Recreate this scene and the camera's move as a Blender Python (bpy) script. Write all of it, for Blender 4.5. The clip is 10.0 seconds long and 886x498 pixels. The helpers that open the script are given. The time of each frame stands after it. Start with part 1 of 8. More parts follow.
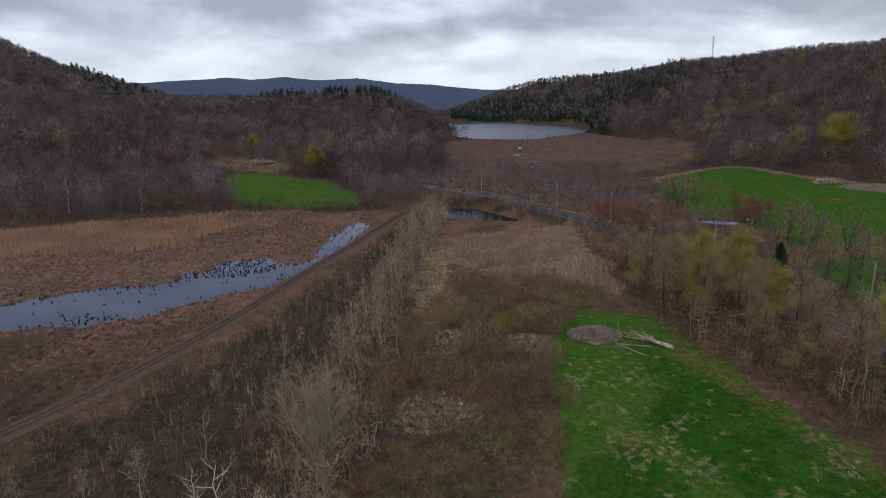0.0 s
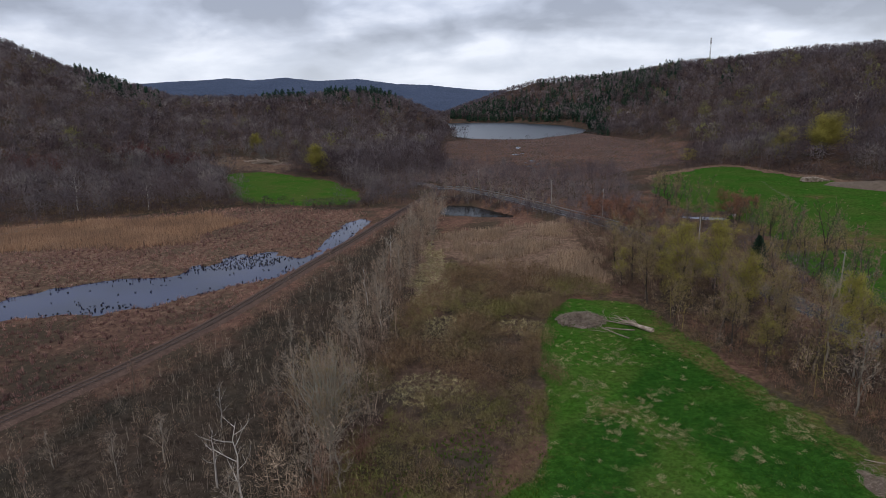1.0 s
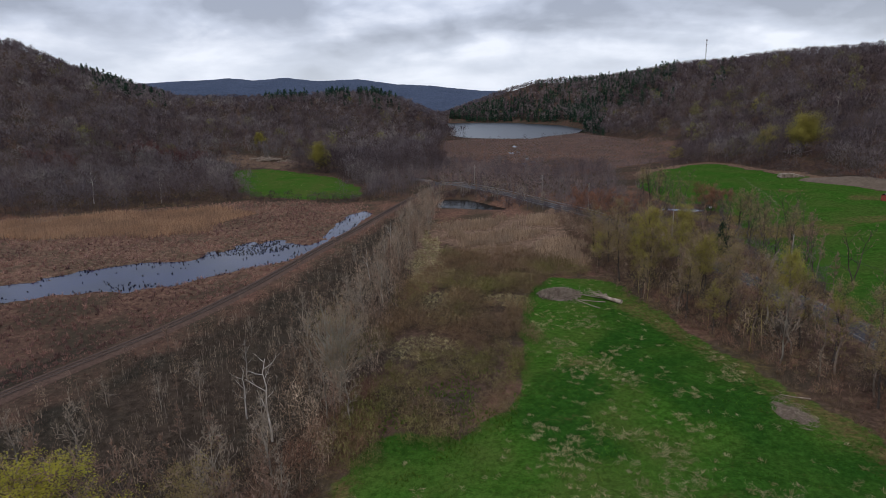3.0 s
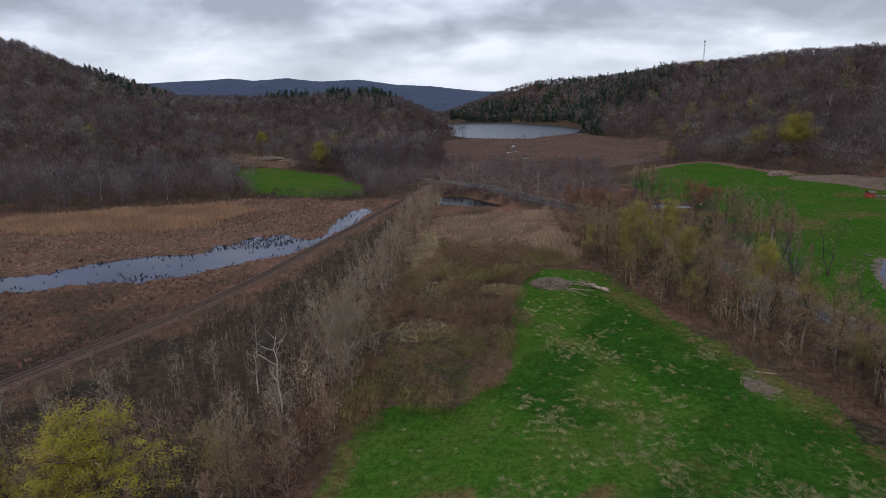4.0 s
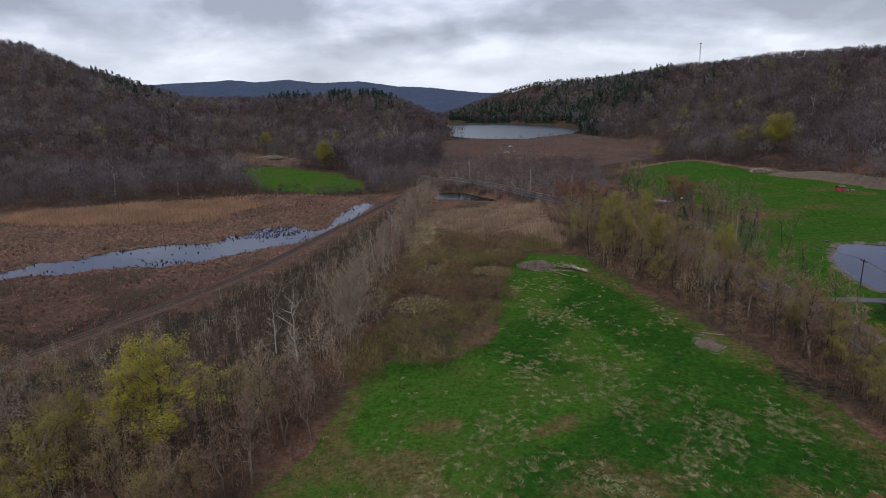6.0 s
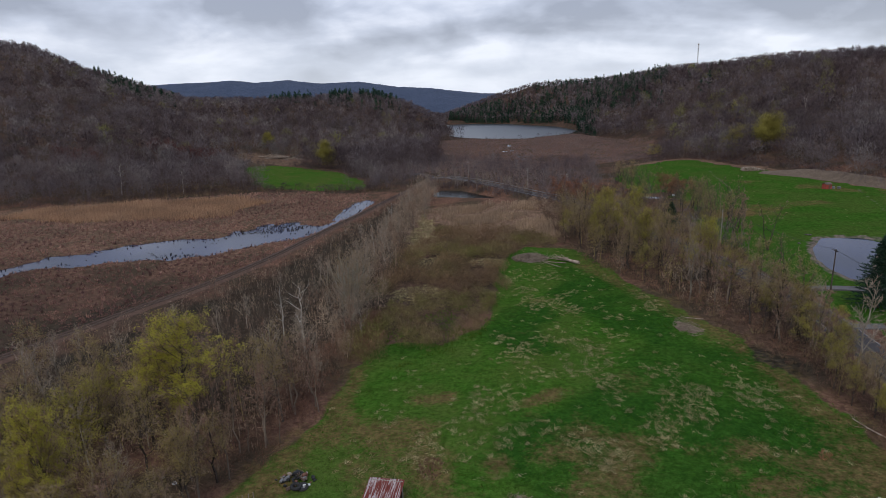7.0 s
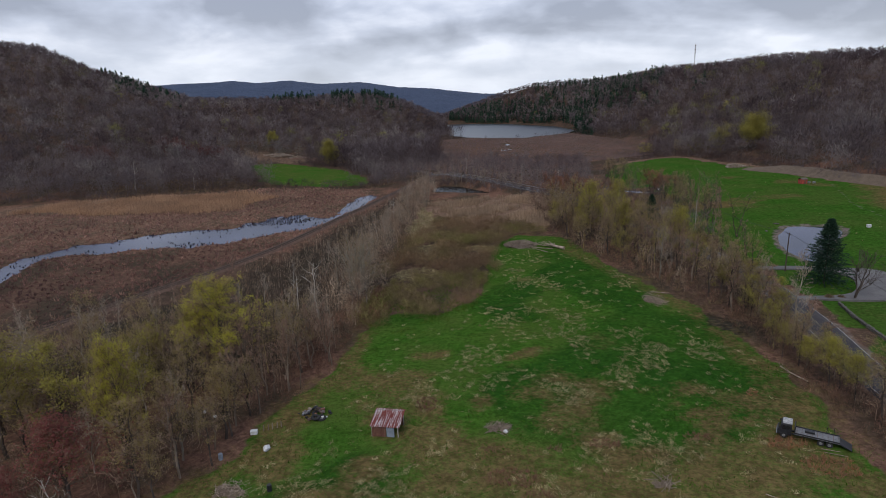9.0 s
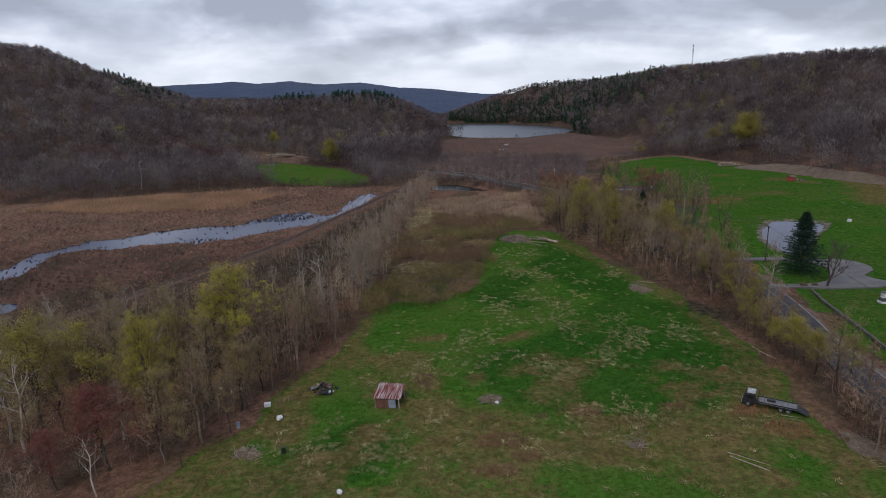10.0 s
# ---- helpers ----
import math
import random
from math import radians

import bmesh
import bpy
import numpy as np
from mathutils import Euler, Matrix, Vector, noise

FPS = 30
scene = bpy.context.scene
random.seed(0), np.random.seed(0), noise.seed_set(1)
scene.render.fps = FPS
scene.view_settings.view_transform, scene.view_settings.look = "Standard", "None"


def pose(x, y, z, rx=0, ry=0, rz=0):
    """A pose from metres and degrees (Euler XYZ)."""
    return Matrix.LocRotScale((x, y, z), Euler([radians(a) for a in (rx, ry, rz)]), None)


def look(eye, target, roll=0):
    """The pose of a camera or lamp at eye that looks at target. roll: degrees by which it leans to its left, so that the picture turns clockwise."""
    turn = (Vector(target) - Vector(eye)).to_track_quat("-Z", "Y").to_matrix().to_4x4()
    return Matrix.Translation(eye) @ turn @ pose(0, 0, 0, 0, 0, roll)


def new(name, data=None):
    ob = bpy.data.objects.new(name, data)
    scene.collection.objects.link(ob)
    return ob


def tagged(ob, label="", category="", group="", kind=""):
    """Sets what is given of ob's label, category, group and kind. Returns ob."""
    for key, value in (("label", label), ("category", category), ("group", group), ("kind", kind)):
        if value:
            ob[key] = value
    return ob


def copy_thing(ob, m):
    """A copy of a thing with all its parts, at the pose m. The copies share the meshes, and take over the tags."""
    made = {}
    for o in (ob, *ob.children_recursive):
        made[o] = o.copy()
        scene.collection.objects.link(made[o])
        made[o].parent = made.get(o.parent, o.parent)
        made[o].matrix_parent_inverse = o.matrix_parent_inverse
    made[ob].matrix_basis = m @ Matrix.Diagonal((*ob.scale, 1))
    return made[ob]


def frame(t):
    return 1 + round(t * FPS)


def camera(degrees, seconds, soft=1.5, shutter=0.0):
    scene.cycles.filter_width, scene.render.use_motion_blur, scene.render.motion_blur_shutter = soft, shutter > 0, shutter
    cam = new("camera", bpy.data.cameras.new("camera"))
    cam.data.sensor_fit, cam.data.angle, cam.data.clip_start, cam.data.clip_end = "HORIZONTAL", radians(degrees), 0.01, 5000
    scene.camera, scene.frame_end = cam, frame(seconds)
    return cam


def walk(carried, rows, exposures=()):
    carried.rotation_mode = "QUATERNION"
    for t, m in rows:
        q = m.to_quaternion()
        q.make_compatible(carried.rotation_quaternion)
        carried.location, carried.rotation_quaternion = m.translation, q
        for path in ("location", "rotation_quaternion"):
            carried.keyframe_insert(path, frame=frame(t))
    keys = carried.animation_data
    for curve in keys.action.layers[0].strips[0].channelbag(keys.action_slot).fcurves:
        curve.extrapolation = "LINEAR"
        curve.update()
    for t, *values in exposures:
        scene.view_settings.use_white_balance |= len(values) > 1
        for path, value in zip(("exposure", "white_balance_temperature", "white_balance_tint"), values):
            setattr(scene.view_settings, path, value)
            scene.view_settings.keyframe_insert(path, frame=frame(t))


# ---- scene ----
cam = camera(74.0, 10.0, soft=0.75)
PATH = [
    (0, (0.079, -3.831, 46.04), (0.005, -1.896, 45.539), -2.0),
    (0.5, (0.59, -7.691, 46.023), (0.515, -5.756, 45.523), -2.0),
    (1, (1.074, -11.704, 45.935), (1.0, -9.769, 45.436), -2.0),
    (1.5, (1.548, -15.736, 45.849), (1.473, -13.8, 45.351), -2.0),
    (2, (2.0, -19.767, 45.78), (1.926, -17.831, 45.283), -1.9),
    (2.5, (2.456, -23.723, 45.713), (2.382, -21.787, 45.215), -1.9),
    (4, (3.71, -35.488, 45.425), (3.636, -33.552, 44.929), -1.8),
    (4.5, (4.186, -39.39, 45.304), (4.111, -37.454, 44.809), -1.8),
    (5, (4.649, -43.21, 45.195), (4.573, -41.273, 44.7), -1.8),
    (5.5, (5.069, -47.082, 45.066), (4.994, -45.145, 44.573), -1.8),
    (7, (6.196, -58.651, 44.735), (6.121, -56.713, 44.245), -1.8),
    (7.5, (6.635, -62.593, 44.717), (6.559, -60.655, 44.227), -1.8),
    (8, (6.975, -66.503, 44.641), (6.898, -64.566, 44.152), -1.8),
    (8.5, (7.37, -70.476, 44.586), (7.292, -68.538, 44.096), -1.9),
    (9, (7.727, -74.466, 44.583), (7.649, -72.528, 44.094), -1.8),
    (9.5, (8.142, -78.538, 44.592), (8.062, -76.6, 44.104), -1.9),
    (10, (8.535, -82.618, 44.661), (8.456, -80.68, 44.173), -1.9),
]
walk(cam, [(t, look(eye, target, roll)) for t, eye, target, roll in PATH])

# ---- world, light, exposure ----
SUN_EL, SUN_ROT = 48.0, 200.0
world = bpy.data.worlds.new("overcast_sky")
scene.world = world
world.use_nodes = True
wn, wl = world.node_tree.nodes, world.node_tree.links
wn.clear()


def wnode(kind, **kw):
    n = wn.new(kind)
    for k, v in kw.items():
        n.inputs[k].default_value = v
    return n


w_out = wn.new("ShaderNodeOutputWorld")
w_bg = wn.new("ShaderNodeBackground")
w_sky = wn.new("ShaderNodeTexSky")
w_sky.sky_type = "NISHITA"
w_sky.sun_disc = False
w_sky.sun_elevation, w_sky.sun_rotation = radians(SUN_EL), radians(SUN_ROT)
w_tc = wn.new("ShaderNodeTexCoord")
w_sep = wn.new("ShaderNodeSeparateXYZ")
wl.new(w_tc.outputs["Generated"], w_sep.inputs[0])
w_up = wn.new("ShaderNodeMath")
w_up.operation = "MAXIMUM"
w_up.inputs[1].default_value = 0.0
wl.new(w_sep.outputs["Z"], w_up.inputs[0])
w_den = wn.new("ShaderNodeMath")
w_den.operation = "ADD"
w_den.inputs[1].default_value = 0.34
wl.new(w_up.outputs[0], w_den.inputs[0])
w_px, w_py = wn.new("ShaderNodeMath"), wn.new("ShaderNodeMath")
for n, axis in ((w_px, "X"), (w_py, "Y")):
    n.operation = "DIVIDE"
    wl.new(w_sep.outputs[axis], n.inputs[0])
    wl.new(w_den.outputs[0], n.inputs[1])
w_plane = wn.new("ShaderNodeCombineXYZ")
wl.new(w_px.outputs[0], w_plane.inputs["X"])
wl.new(w_py.outputs[0], w_plane.inputs["Y"])
w_map = wn.new("ShaderNodeMapping")
w_map.inputs["Location"].default_value = (3.1, 0.2, 0.0)
w_map.inputs["Scale"].default_value = (2.0, 3.1, 1.0)
wl.new(w_plane.outputs[0], w_map.inputs["Vector"])
w_big = wnode("ShaderNodeTexNoise", Scale=0.8, Detail=4.0, Roughness=0.45, Distortion=0.3)
wl.new(w_map.outputs[0], w_big.inputs["Vector"])
w_puff = wn.new("ShaderNodeMapping")
w_puff.inputs["Scale"].default_value = (1.0, 1.0, 2.3)
wl.new(w_tc.outputs["Generated"], w_puff.inputs["Vector"])
w_fine = wnode("ShaderNodeTexNoise", Scale=10.0, Detail=5.0, Roughness=0.5, Distortion=0.25)
wl.new(w_puff.outputs[0], w_fine.inputs["Vector"])


def wmath(op, a, b=0.0, clamp=False):
    n = wn.new("ShaderNodeMath")
    n.operation, n.use_clamp = op, clamp
    for sock, v in zip(n.inputs, (a, b)):
        if isinstance(v, float):
            sock.default_value = v
        else:
            wl.new(v, sock)
    return n.outputs[0]


def cloud_bank(cx, cz, sx, sz):
    """The dark belly of a cloud: a soft ragged oval about that direction."""
    m = wn.new("ShaderNodeMapping")
    m.inputs["Location"].default_value = (-cx / sx, 0.0, -cz / sz)
    m.inputs["Scale"].default_value = (1 / sx, 0.0, 1 / sz)
    wl.new(w_tc.outputs["Generated"], m.inputs["Vector"])
    far = wn.new("ShaderNodeVectorMath")
    far.operation = "LENGTH"
    wl.new(m.outputs[0], far.inputs[0])
    rag = wmath("ADD", wmath("MULTIPLY", w_fine.outputs["Fac"], 1.1), wmath("MULTIPLY", w_big.outputs["Fac"], 1.5))
    d = wmath("SUBTRACT", wmath("ADD", far.outputs["Value"], rag), 1.3)
    soft_edge = wn.new("ShaderNodeMapRange")
    soft_edge.interpolation_type = "SMOOTHSTEP"
    soft_edge.inputs["From Min"].default_value, soft_edge.inputs["From Max"].default_value = 1.8, 0.0
    wl.new(d, soft_edge.inputs["Value"])
    return soft_edge.outputs[0]


w_dark = cloud_bank(-0.294, 0.15, 0.13, 0.040)
for spec_ in ((-0.05, 0.100, 0.11, 0.027), (0.34, 0.122, 0.30, 0.034), (-0.60, 0.145, 0.16, 0.030), (0.64, 0.11, 0.30, 0.06)):
    w_dark = wmath("MAXIMUM", w_dark, cloud_bank(*spec_))
w_lit = wmath("ADD", wmath("MULTIPLY", w_big.outputs["Fac"], 0.62), wmath("MULTIPLY", w_fine.outputs["Fac"], 0.38))
w_lit = wmath("SUBTRACT", w_lit, wmath("MULTIPLY", w_dark, 0.165))
w_ramp = wn.new("ShaderNodeValToRGB")
cr = w_ramp.color_ramp
cr.elements[0].position, cr.elements[0].color = 0.29, (0.40, 0.435, 0.53, 1)
cr.elements[1].position, cr.elements[1].color = 0.60, (0.92, 0.96, 1.08, 1)
e = cr.elements.new(0.46)
e.color = (0.62, 0.67, 0.80, 1)
wl.new(w_lit, w_ramp.inputs[0])
# thin bright veil towards the horizon
w_low = wn.new("ShaderNodeMapRange")
w_low.inputs["From Min"].default_value, w_low.inputs["From Max"].default_value = 0.0, 0.10
w_low.inputs["To Min"].default_value, w_low.inputs["To Max"].default_value = 0.60, 0.0
wl.new(w_up.outputs[0], w_low.inputs["Value"])
w_veil = wn.new("ShaderNodeMixRGB")
w_veil.inputs["Color2"].default_value = (0.82, 0.885, 1.0, 1)
wl.new(w_low.outputs[0], w_veil.inputs["Fac"])
wl.new(w_ramp.outputs[0], w_veil.inputs["Color1"])
# cooler and darker away from the horizon
w_high = wn.new("ShaderNodeMapRange")
w_high.inputs["From Min"].default_value, w_high.inputs["From Max"].default_value = 0.10, 0.30
wl.new(w_up.outputs[0], w_high.inputs["Value"])
w_cool = wn.new("ShaderNodeMixRGB")
w_cool.blend_type = "MULTIPLY"
w_cool.inputs["Color2"].default_value = (0.85, 0.905, 1.01, 1)
wl.new(w_high.outputs[0], w_cool.inputs["Fac"])
wl.new(w_veil.outputs[0], w_cool.inputs["Color1"])
# the clear sky above the cloud deck shows through a little
w_dim = wn.new("ShaderNodeMixRGB")
w_dim.blend_type = "MULTIPLY"
w_dim.inputs["Fac"].default_value = 1.0
w_dim.inputs["Color2"].default_value = (0.1, 0.1, 0.1, 1)
wl.new(w_sky.outputs[0], w_dim.inputs["Color1"])
w_mix = wn.new("ShaderNodeMixRGB")
w_mix.inputs["Fac"].default_value = 0.92
wl.new(w_dim.outputs[0], w_mix.inputs["Color1"])
wl.new(w_cool.outputs[0], w_mix.inputs["Color2"])
w_bg.inputs["Strength"].default_value = 1.0
wl.new(w_mix.outputs[0], w_bg.inputs["Color"])
wl.new(w_bg.outputs[0], w_out.inputs["Surface"])

sun = new("sun", bpy.data.lights.new("sun", "SUN"))
sun.data.energy, sun.data.angle, sun.data.color = 1.36, radians(25), (1.0, 0.93, 0.81)
# the lamp shines along its -Z from the side that the sky's sun_rotation names
sun.matrix_world = pose(0, 0, 200, 90 - SUN_EL, 0, 180 - SUN_ROT)
scene.view_settings.exposure = 0.02


# ---- materials ----
def mix_node(nt, fac, a, b, blend="MIX"):
    m = nt.nodes.new("ShaderNodeMixRGB")
    m.blend_type = blend
    for sock, v in ((m.inputs["Fac"], fac), (m.inputs["Color1"], a), (m.inputs["Color2"], b)):
        if isinstance(v, (int, float)):
            sock.default_value = v
        elif isinstance(v, tuple):
            sock.default_value = (*v, 1) if len(v) == 3 else v
        else:
            nt.links.new(v, sock)
    return m.outputs[0]


def noise_node(nt, scale, detail=4.0, rough=0.55, vector=None, stretch=None):
    tc = nt.nodes.new("ShaderNodeTexCoord")
    src = vector or tc.outputs["Object"]
    if stretch:
        mp = nt.nodes.new("ShaderNodeMapping")
        mp.inputs["Scale"].default_value = stretch
        nt.links.new(src, mp.inputs["Vector"])
        src = mp.outputs[0]
    n = nt.nodes.new("ShaderNodeTexNoise")
    n.inputs["Scale"].default_value, n.inputs["Detail"].default_value, n.inputs["Roughness"].default_value = scale, detail, rough
    nt.links.new(src, n.inputs["Vector"])
    return n.outputs["Fac"]


def ramp_node(nt, fac, lo, hi):
    r = nt.nodes.new("ShaderNodeMapRange")
    r.interpolation_type = "SMOOTHSTEP"
    r.inputs["From Min"].default_value, r.inputs["From Max"].default_value = lo, hi
    nt.links.new(fac, r.inputs["Value"])
    return r.outputs[0]


def base_mat(name, rough=0.9, metal=0.0, spec=0.2):
    m = bpy.data.materials.new(name)
    m.use_nodes = True
    nt = m.node_tree
    b = nt.nodes["Principled BSDF"]
    b.inputs["Roughness"].default_value = rough
    b.inputs["Metallic"].default_value = metal
    b.inputs["Specular IOR Level"].default_value = spec
    return m, nt, b


def bump(nt, b, height, strength, dist):
    n = nt.nodes.new("ShaderNodeBump")
    n.inputs["Strength"].default_value, n.inputs["Distance"].default_value = strength, dist
    nt.links.new(height, n.inputs["Height"])
    nt.links.new(n.outputs[0], b.inputs["Normal"])


def plain_mat(name, a, b_col, scale=3.0, fine=20.0, rough=0.8, metal=0.0, relief=0.3, dist=0.02, stretch=None, spec=0.25):
    """Two colours mingled at two scales, with fine relief."""
    m, nt, b = base_mat(name, rough, metal, spec)
    n1 = noise_node(nt, scale, 4, 0.6, stretch=stretch)
    n2 = noise_node(nt, fine, 3, 0.6, stretch=stretch)
    c = mix_node(nt, ramp_node(nt, n1, 0.35, 0.65), a, b_col)
    c = mix_node(nt, 0.35, c, mix_node(nt, ramp_node(nt, n2, 0.3, 0.7), tuple(v * 0.6 for v in a), tuple(min(1, v * 1.35) for v in b_col)))
    nt.links.new(c, b.inputs["Base Color"])
    bump(nt, b, n2, relief, dist)
    return m


def tint_mat(name, colors, jitter=0.25, rough=0.95, patch=0.03, thin=0.12):
    """For joined vegetation: the colour follows each plant's own tint, with variation from blade to blade."""
    m, nt, b = base_mat(name, rough, 0.0, 0.0)
    at = nt.nodes.new("ShaderNodeAttribute")
    at.attribute_name = "tint"
    r = nt.nodes.new("ShaderNodeValToRGB")
    els = r.color_ramp.elements
    els[0].position, els[0].color = 0.0, (*colors[0], 1)
    els[1].position, els[1].color = 1.0, (*colors[-1], 1)
    for i, c in enumerate(colors[1:-1]):
        els.new((i + 1) / (len(colors) - 1)).color = (*c, 1)
    nt.links.new(at.outputs["Fac"], r.inputs[0])
    geo = nt.nodes.new("ShaderNodeNewGeometry")
    hsv = nt.nodes.new("ShaderNodeHueSaturation")
    mr = nt.nodes.new("ShaderNodeMapRange")
    mr.inputs["To Min"].default_value, mr.inputs["To Max"].default_value = 1 - jitter, 1 + jitter
    nt.links.new(geo.outputs["Random Per Island"], mr.inputs["Value"])
    nt.links.new(mr.outputs[0], hsv.inputs["Value"])
    big = noise_node(nt, patch, 3)
    c = mix_node(nt, 0.5, r.outputs[0], mix_node(nt, ramp_node(nt, big, 0.35, 0.65), (0.7, 0.7, 0.75), (1.3, 1.25, 1.2)), "MULTIPLY")
    nt.links.new(c, hsv.inputs["Color"])
    nt.links.new(hsv.outputs[0], b.inputs["Base Color"])
    # thin blades and twigs let half of the light through
    tr = nt.nodes.new("ShaderNodeBsdfTranslucent")
    nt.links.new(hsv.outputs[0], tr.inputs["Color"])
    both = nt.nodes.new("ShaderNodeMixShader")
    both.inputs["Fac"].default_value = thin
    nt.links.new(b.outputs[0], both.inputs[1])
    nt.links.new(tr.outputs[0], both.inputs[2])
    nt.links.new(both.outputs[0], nt.nodes["Material Output"].inputs["Surface"])
    return m


def bark_mat(name, a, b_col, rnd=0.3):
    m, nt, b = base_mat(name, 0.95, 0, 0.02)
    n1 = noise_node(nt, 1.2, 4, stretch=(1, 1, 0.25))
    n2 = noise_node(nt, 9.0, 3, stretch=(1, 1, 0.2))
    c = mix_node(nt, ramp_node(nt, n1, 0.35, 0.65), a, b_col)
    oi = nt.nodes.new("ShaderNodeObjectInfo")
    mr = nt.nodes.new("ShaderNodeMapRange")
    mr.inputs["To Min"].default_value, mr.inputs["To Max"].default_value = 1 - rnd, 1 + rnd
    nt.links.new(oi.outputs["Random"], mr.inputs["Value"])
    hsv = nt.nodes.new("ShaderNodeHueSaturation")
    nt.links.new(mr.outputs[0], hsv.inputs["Value"])
    nt.links.new(c, hsv.inputs["Color"])
    nt.links.new(hsv.outputs[0], b.inputs["Base Color"])
    bump(nt, b, n2, 0.5, 0.03)
    return m


def water_mat(name, deep, rough=0.10, ripple=0.03, scale=1.5, spec=0.3):
    m, nt, b = base_mat(name, rough, 0, spec)
    b.inputs["IOR"].default_value = 1.33
    n = noise_node(nt, 0.05, 3)
    c = mix_node(nt, ramp_node(nt, n, 0.4, 0.6), deep, tuple(v * 1.6 for v in deep))
    nt.links.new(c, b.inputs["Base Color"])
    bump(nt, b, noise_node(nt, scale, 2), ripple, 0.05)
    return m


# ---- plan: outlines in metres ----
WATER = -1.8
RIVER = [(-160, 52), (-137, 78), (-134.5, 93), (-137, 102), (-139, 107.5), (-134.6, 114.5), (-130.6, 121.5), (-132.5, 128), (-126, 130), (-119, 133), (-113, 141), (-106, 144.5), (-96, 147.5), (-83, 148.5),
         (-82, 160), (-78, 167), (-72, 173), (-64, 175), (-57, 168), (-51, 167), (-48, 175), (-47.5, 190), (-47, 212), (-41, 228), (-35.5, 222), (-39.5, 195), (-43.5, 170), (-48, 158),
         (-52, 146.5), (-62, 138), (-70.5, 128.5), (-77.5, 121), (-84, 122), (-89, 118), (-99, 119), (-110, 115), (-115, 111), (-124, 111.5), (-130, 105), (-131, 99.5), (-127, 91), (-126, 84), (-127, 74), (-146, 44)]
POOL = [(-118, 46), (-108, 44), (-102, 49), (-106, 55), (-116, 56), (-121, 51)]
RAIL = [(-150, -110), (-120, -45), (-95, 15), (-81.4, 45.8), (-71.8, 67.5), (-61.9, 88.5), (-53.8, 113), (-47.9, 138), (-43, 160), (-37.5, 182), (-32, 207),
        (-25, 238), (-17, 272), (-8, 308), (4, 345), (20, 385)]
ROAD = [(-27, 316), (-16, 303), (3, 277), (20, 248), (38.5, 208), (48, 188), (55.5, 165), (62, 137), (68.5, 110), (73.5, 82), (75, 58),
        (73, 33), (69.5, 12), (67.5, -8), (65, -35), (62, -90), (60, -160)]
FIELD = [(14.5, 92), (15.5, 99), (19, 110), (24, 116), (35, 113), (41, 104), (42, 92), (45, 77), (50, 57), (54.5, 43), (56, 30), (58, 19), (56.5, 8), (55, -2), (57, -10), (58, -60), (40, -130),
         (-80, -130), (-50, -60), (-34, -25), (-31.5, -20), (-28.5, -13), (-23, -5), (-19.5, 4), (-16.8, 14), (-15.6, 24), (-15, 32), (-12, 39.5), (-8, 46), (-4, 44), (2, 43), (8, 51), (11.2, 64), (13.4, 76)]
ROADSIDE = [(38, 112), (37, 128), (44, 150), (50, 150), (58, 122), (64, 100), (68, 80), (69.5, 58), (67.5, 33), (65.5, 12), (64, -8), (62, -32), (59, -32), (60, -8), (59.5, 4), (60.5, 20), (58, 33), (56, 45), (52, 60), (48, 78), (42, 92)]
LEFT_MEADOW = [(-165, 398), (-140, 404), (-102, 366), (-82, 350), (-50, 282), (-50, 262), (-77, 260), (-109, 276), (-140, 338)]
RIGHT_MEADOW = [(108, 297), (146, 322), (156, 272), (165, 237), (169, 200), (176, 152), (200, 110), (235, 40), (240, -60), (80, -60), (72.5, 0), (74.5, 12), (78, 33), (80, 58), (79, 74), (78, 88),
                (80, 104), (82, 122), (85, 147), (91, 172), (94, 196), (83, 204), (82, 225), (87, 258), (96, 285)]
POND = [(93.8, 70), (100.7, 75.4), (107, 85), (113, 93), (119, 99), (122.4, 105), (121, 109.4), (116, 111.5), (109.4, 110.8), (104.4, 105), (100.4, 98), (95.5, 88), (93.8, 79)]
MID_POND = [(-9.5, 234), (-8.7, 246), (-5, 252), (5, 249), (12, 239), (21, 225), (21, 215.5), (12.7, 217), (4, 222), (-4.7, 226)]
MEADOW_POOL = [(77, 195), (83, 192), (89, 190), (93.5, 191), (92, 194.5), (87, 196), (82, 197.5), (78, 198)]
LAKE = [(-26, 1125), (-14, 900), (-11, 740), (0, 700), (19, 671), (50, 650), (81, 640), (108, 674), (144, 710), (166, 783), (160, 907), (90, 1060), (30, 1110)]
MARSH = [(-33, 215), (-44, 244), (-82, 256), (-109, 260), (-141, 247), (-175, 233), (-195, 228), (-260, 205), (-300, 120), (-300, -60), (-140, -60), (-97, 15), (-74, 67), (-56, 113), (-45, 160)]
TAN_REEDS = [(-200, 222), (-140, 238), (-115, 243), (-92, 224), (-100, 190), (-125, 186), (-158, 181), (-205, 195)]
MID_REEDS = [(0, 188), (20, 196), (35, 198), (38, 160), (37, 125), (25, 118), (15, 135), (-4, 152), (-12, 176)]
STRAW = [(-11, 176), (-4, 155), (0, 140), (-2, 125), (-8, 112), (-12, 118), (-12, 150)]
BROWN_MARSH = [(-14, 440), (-14, 640), (19, 668), (50, 646), (81, 636), (144, 706), (178, 560), (176, 450), (150, 385), (112, 338), (60, 300), (20, 330)]
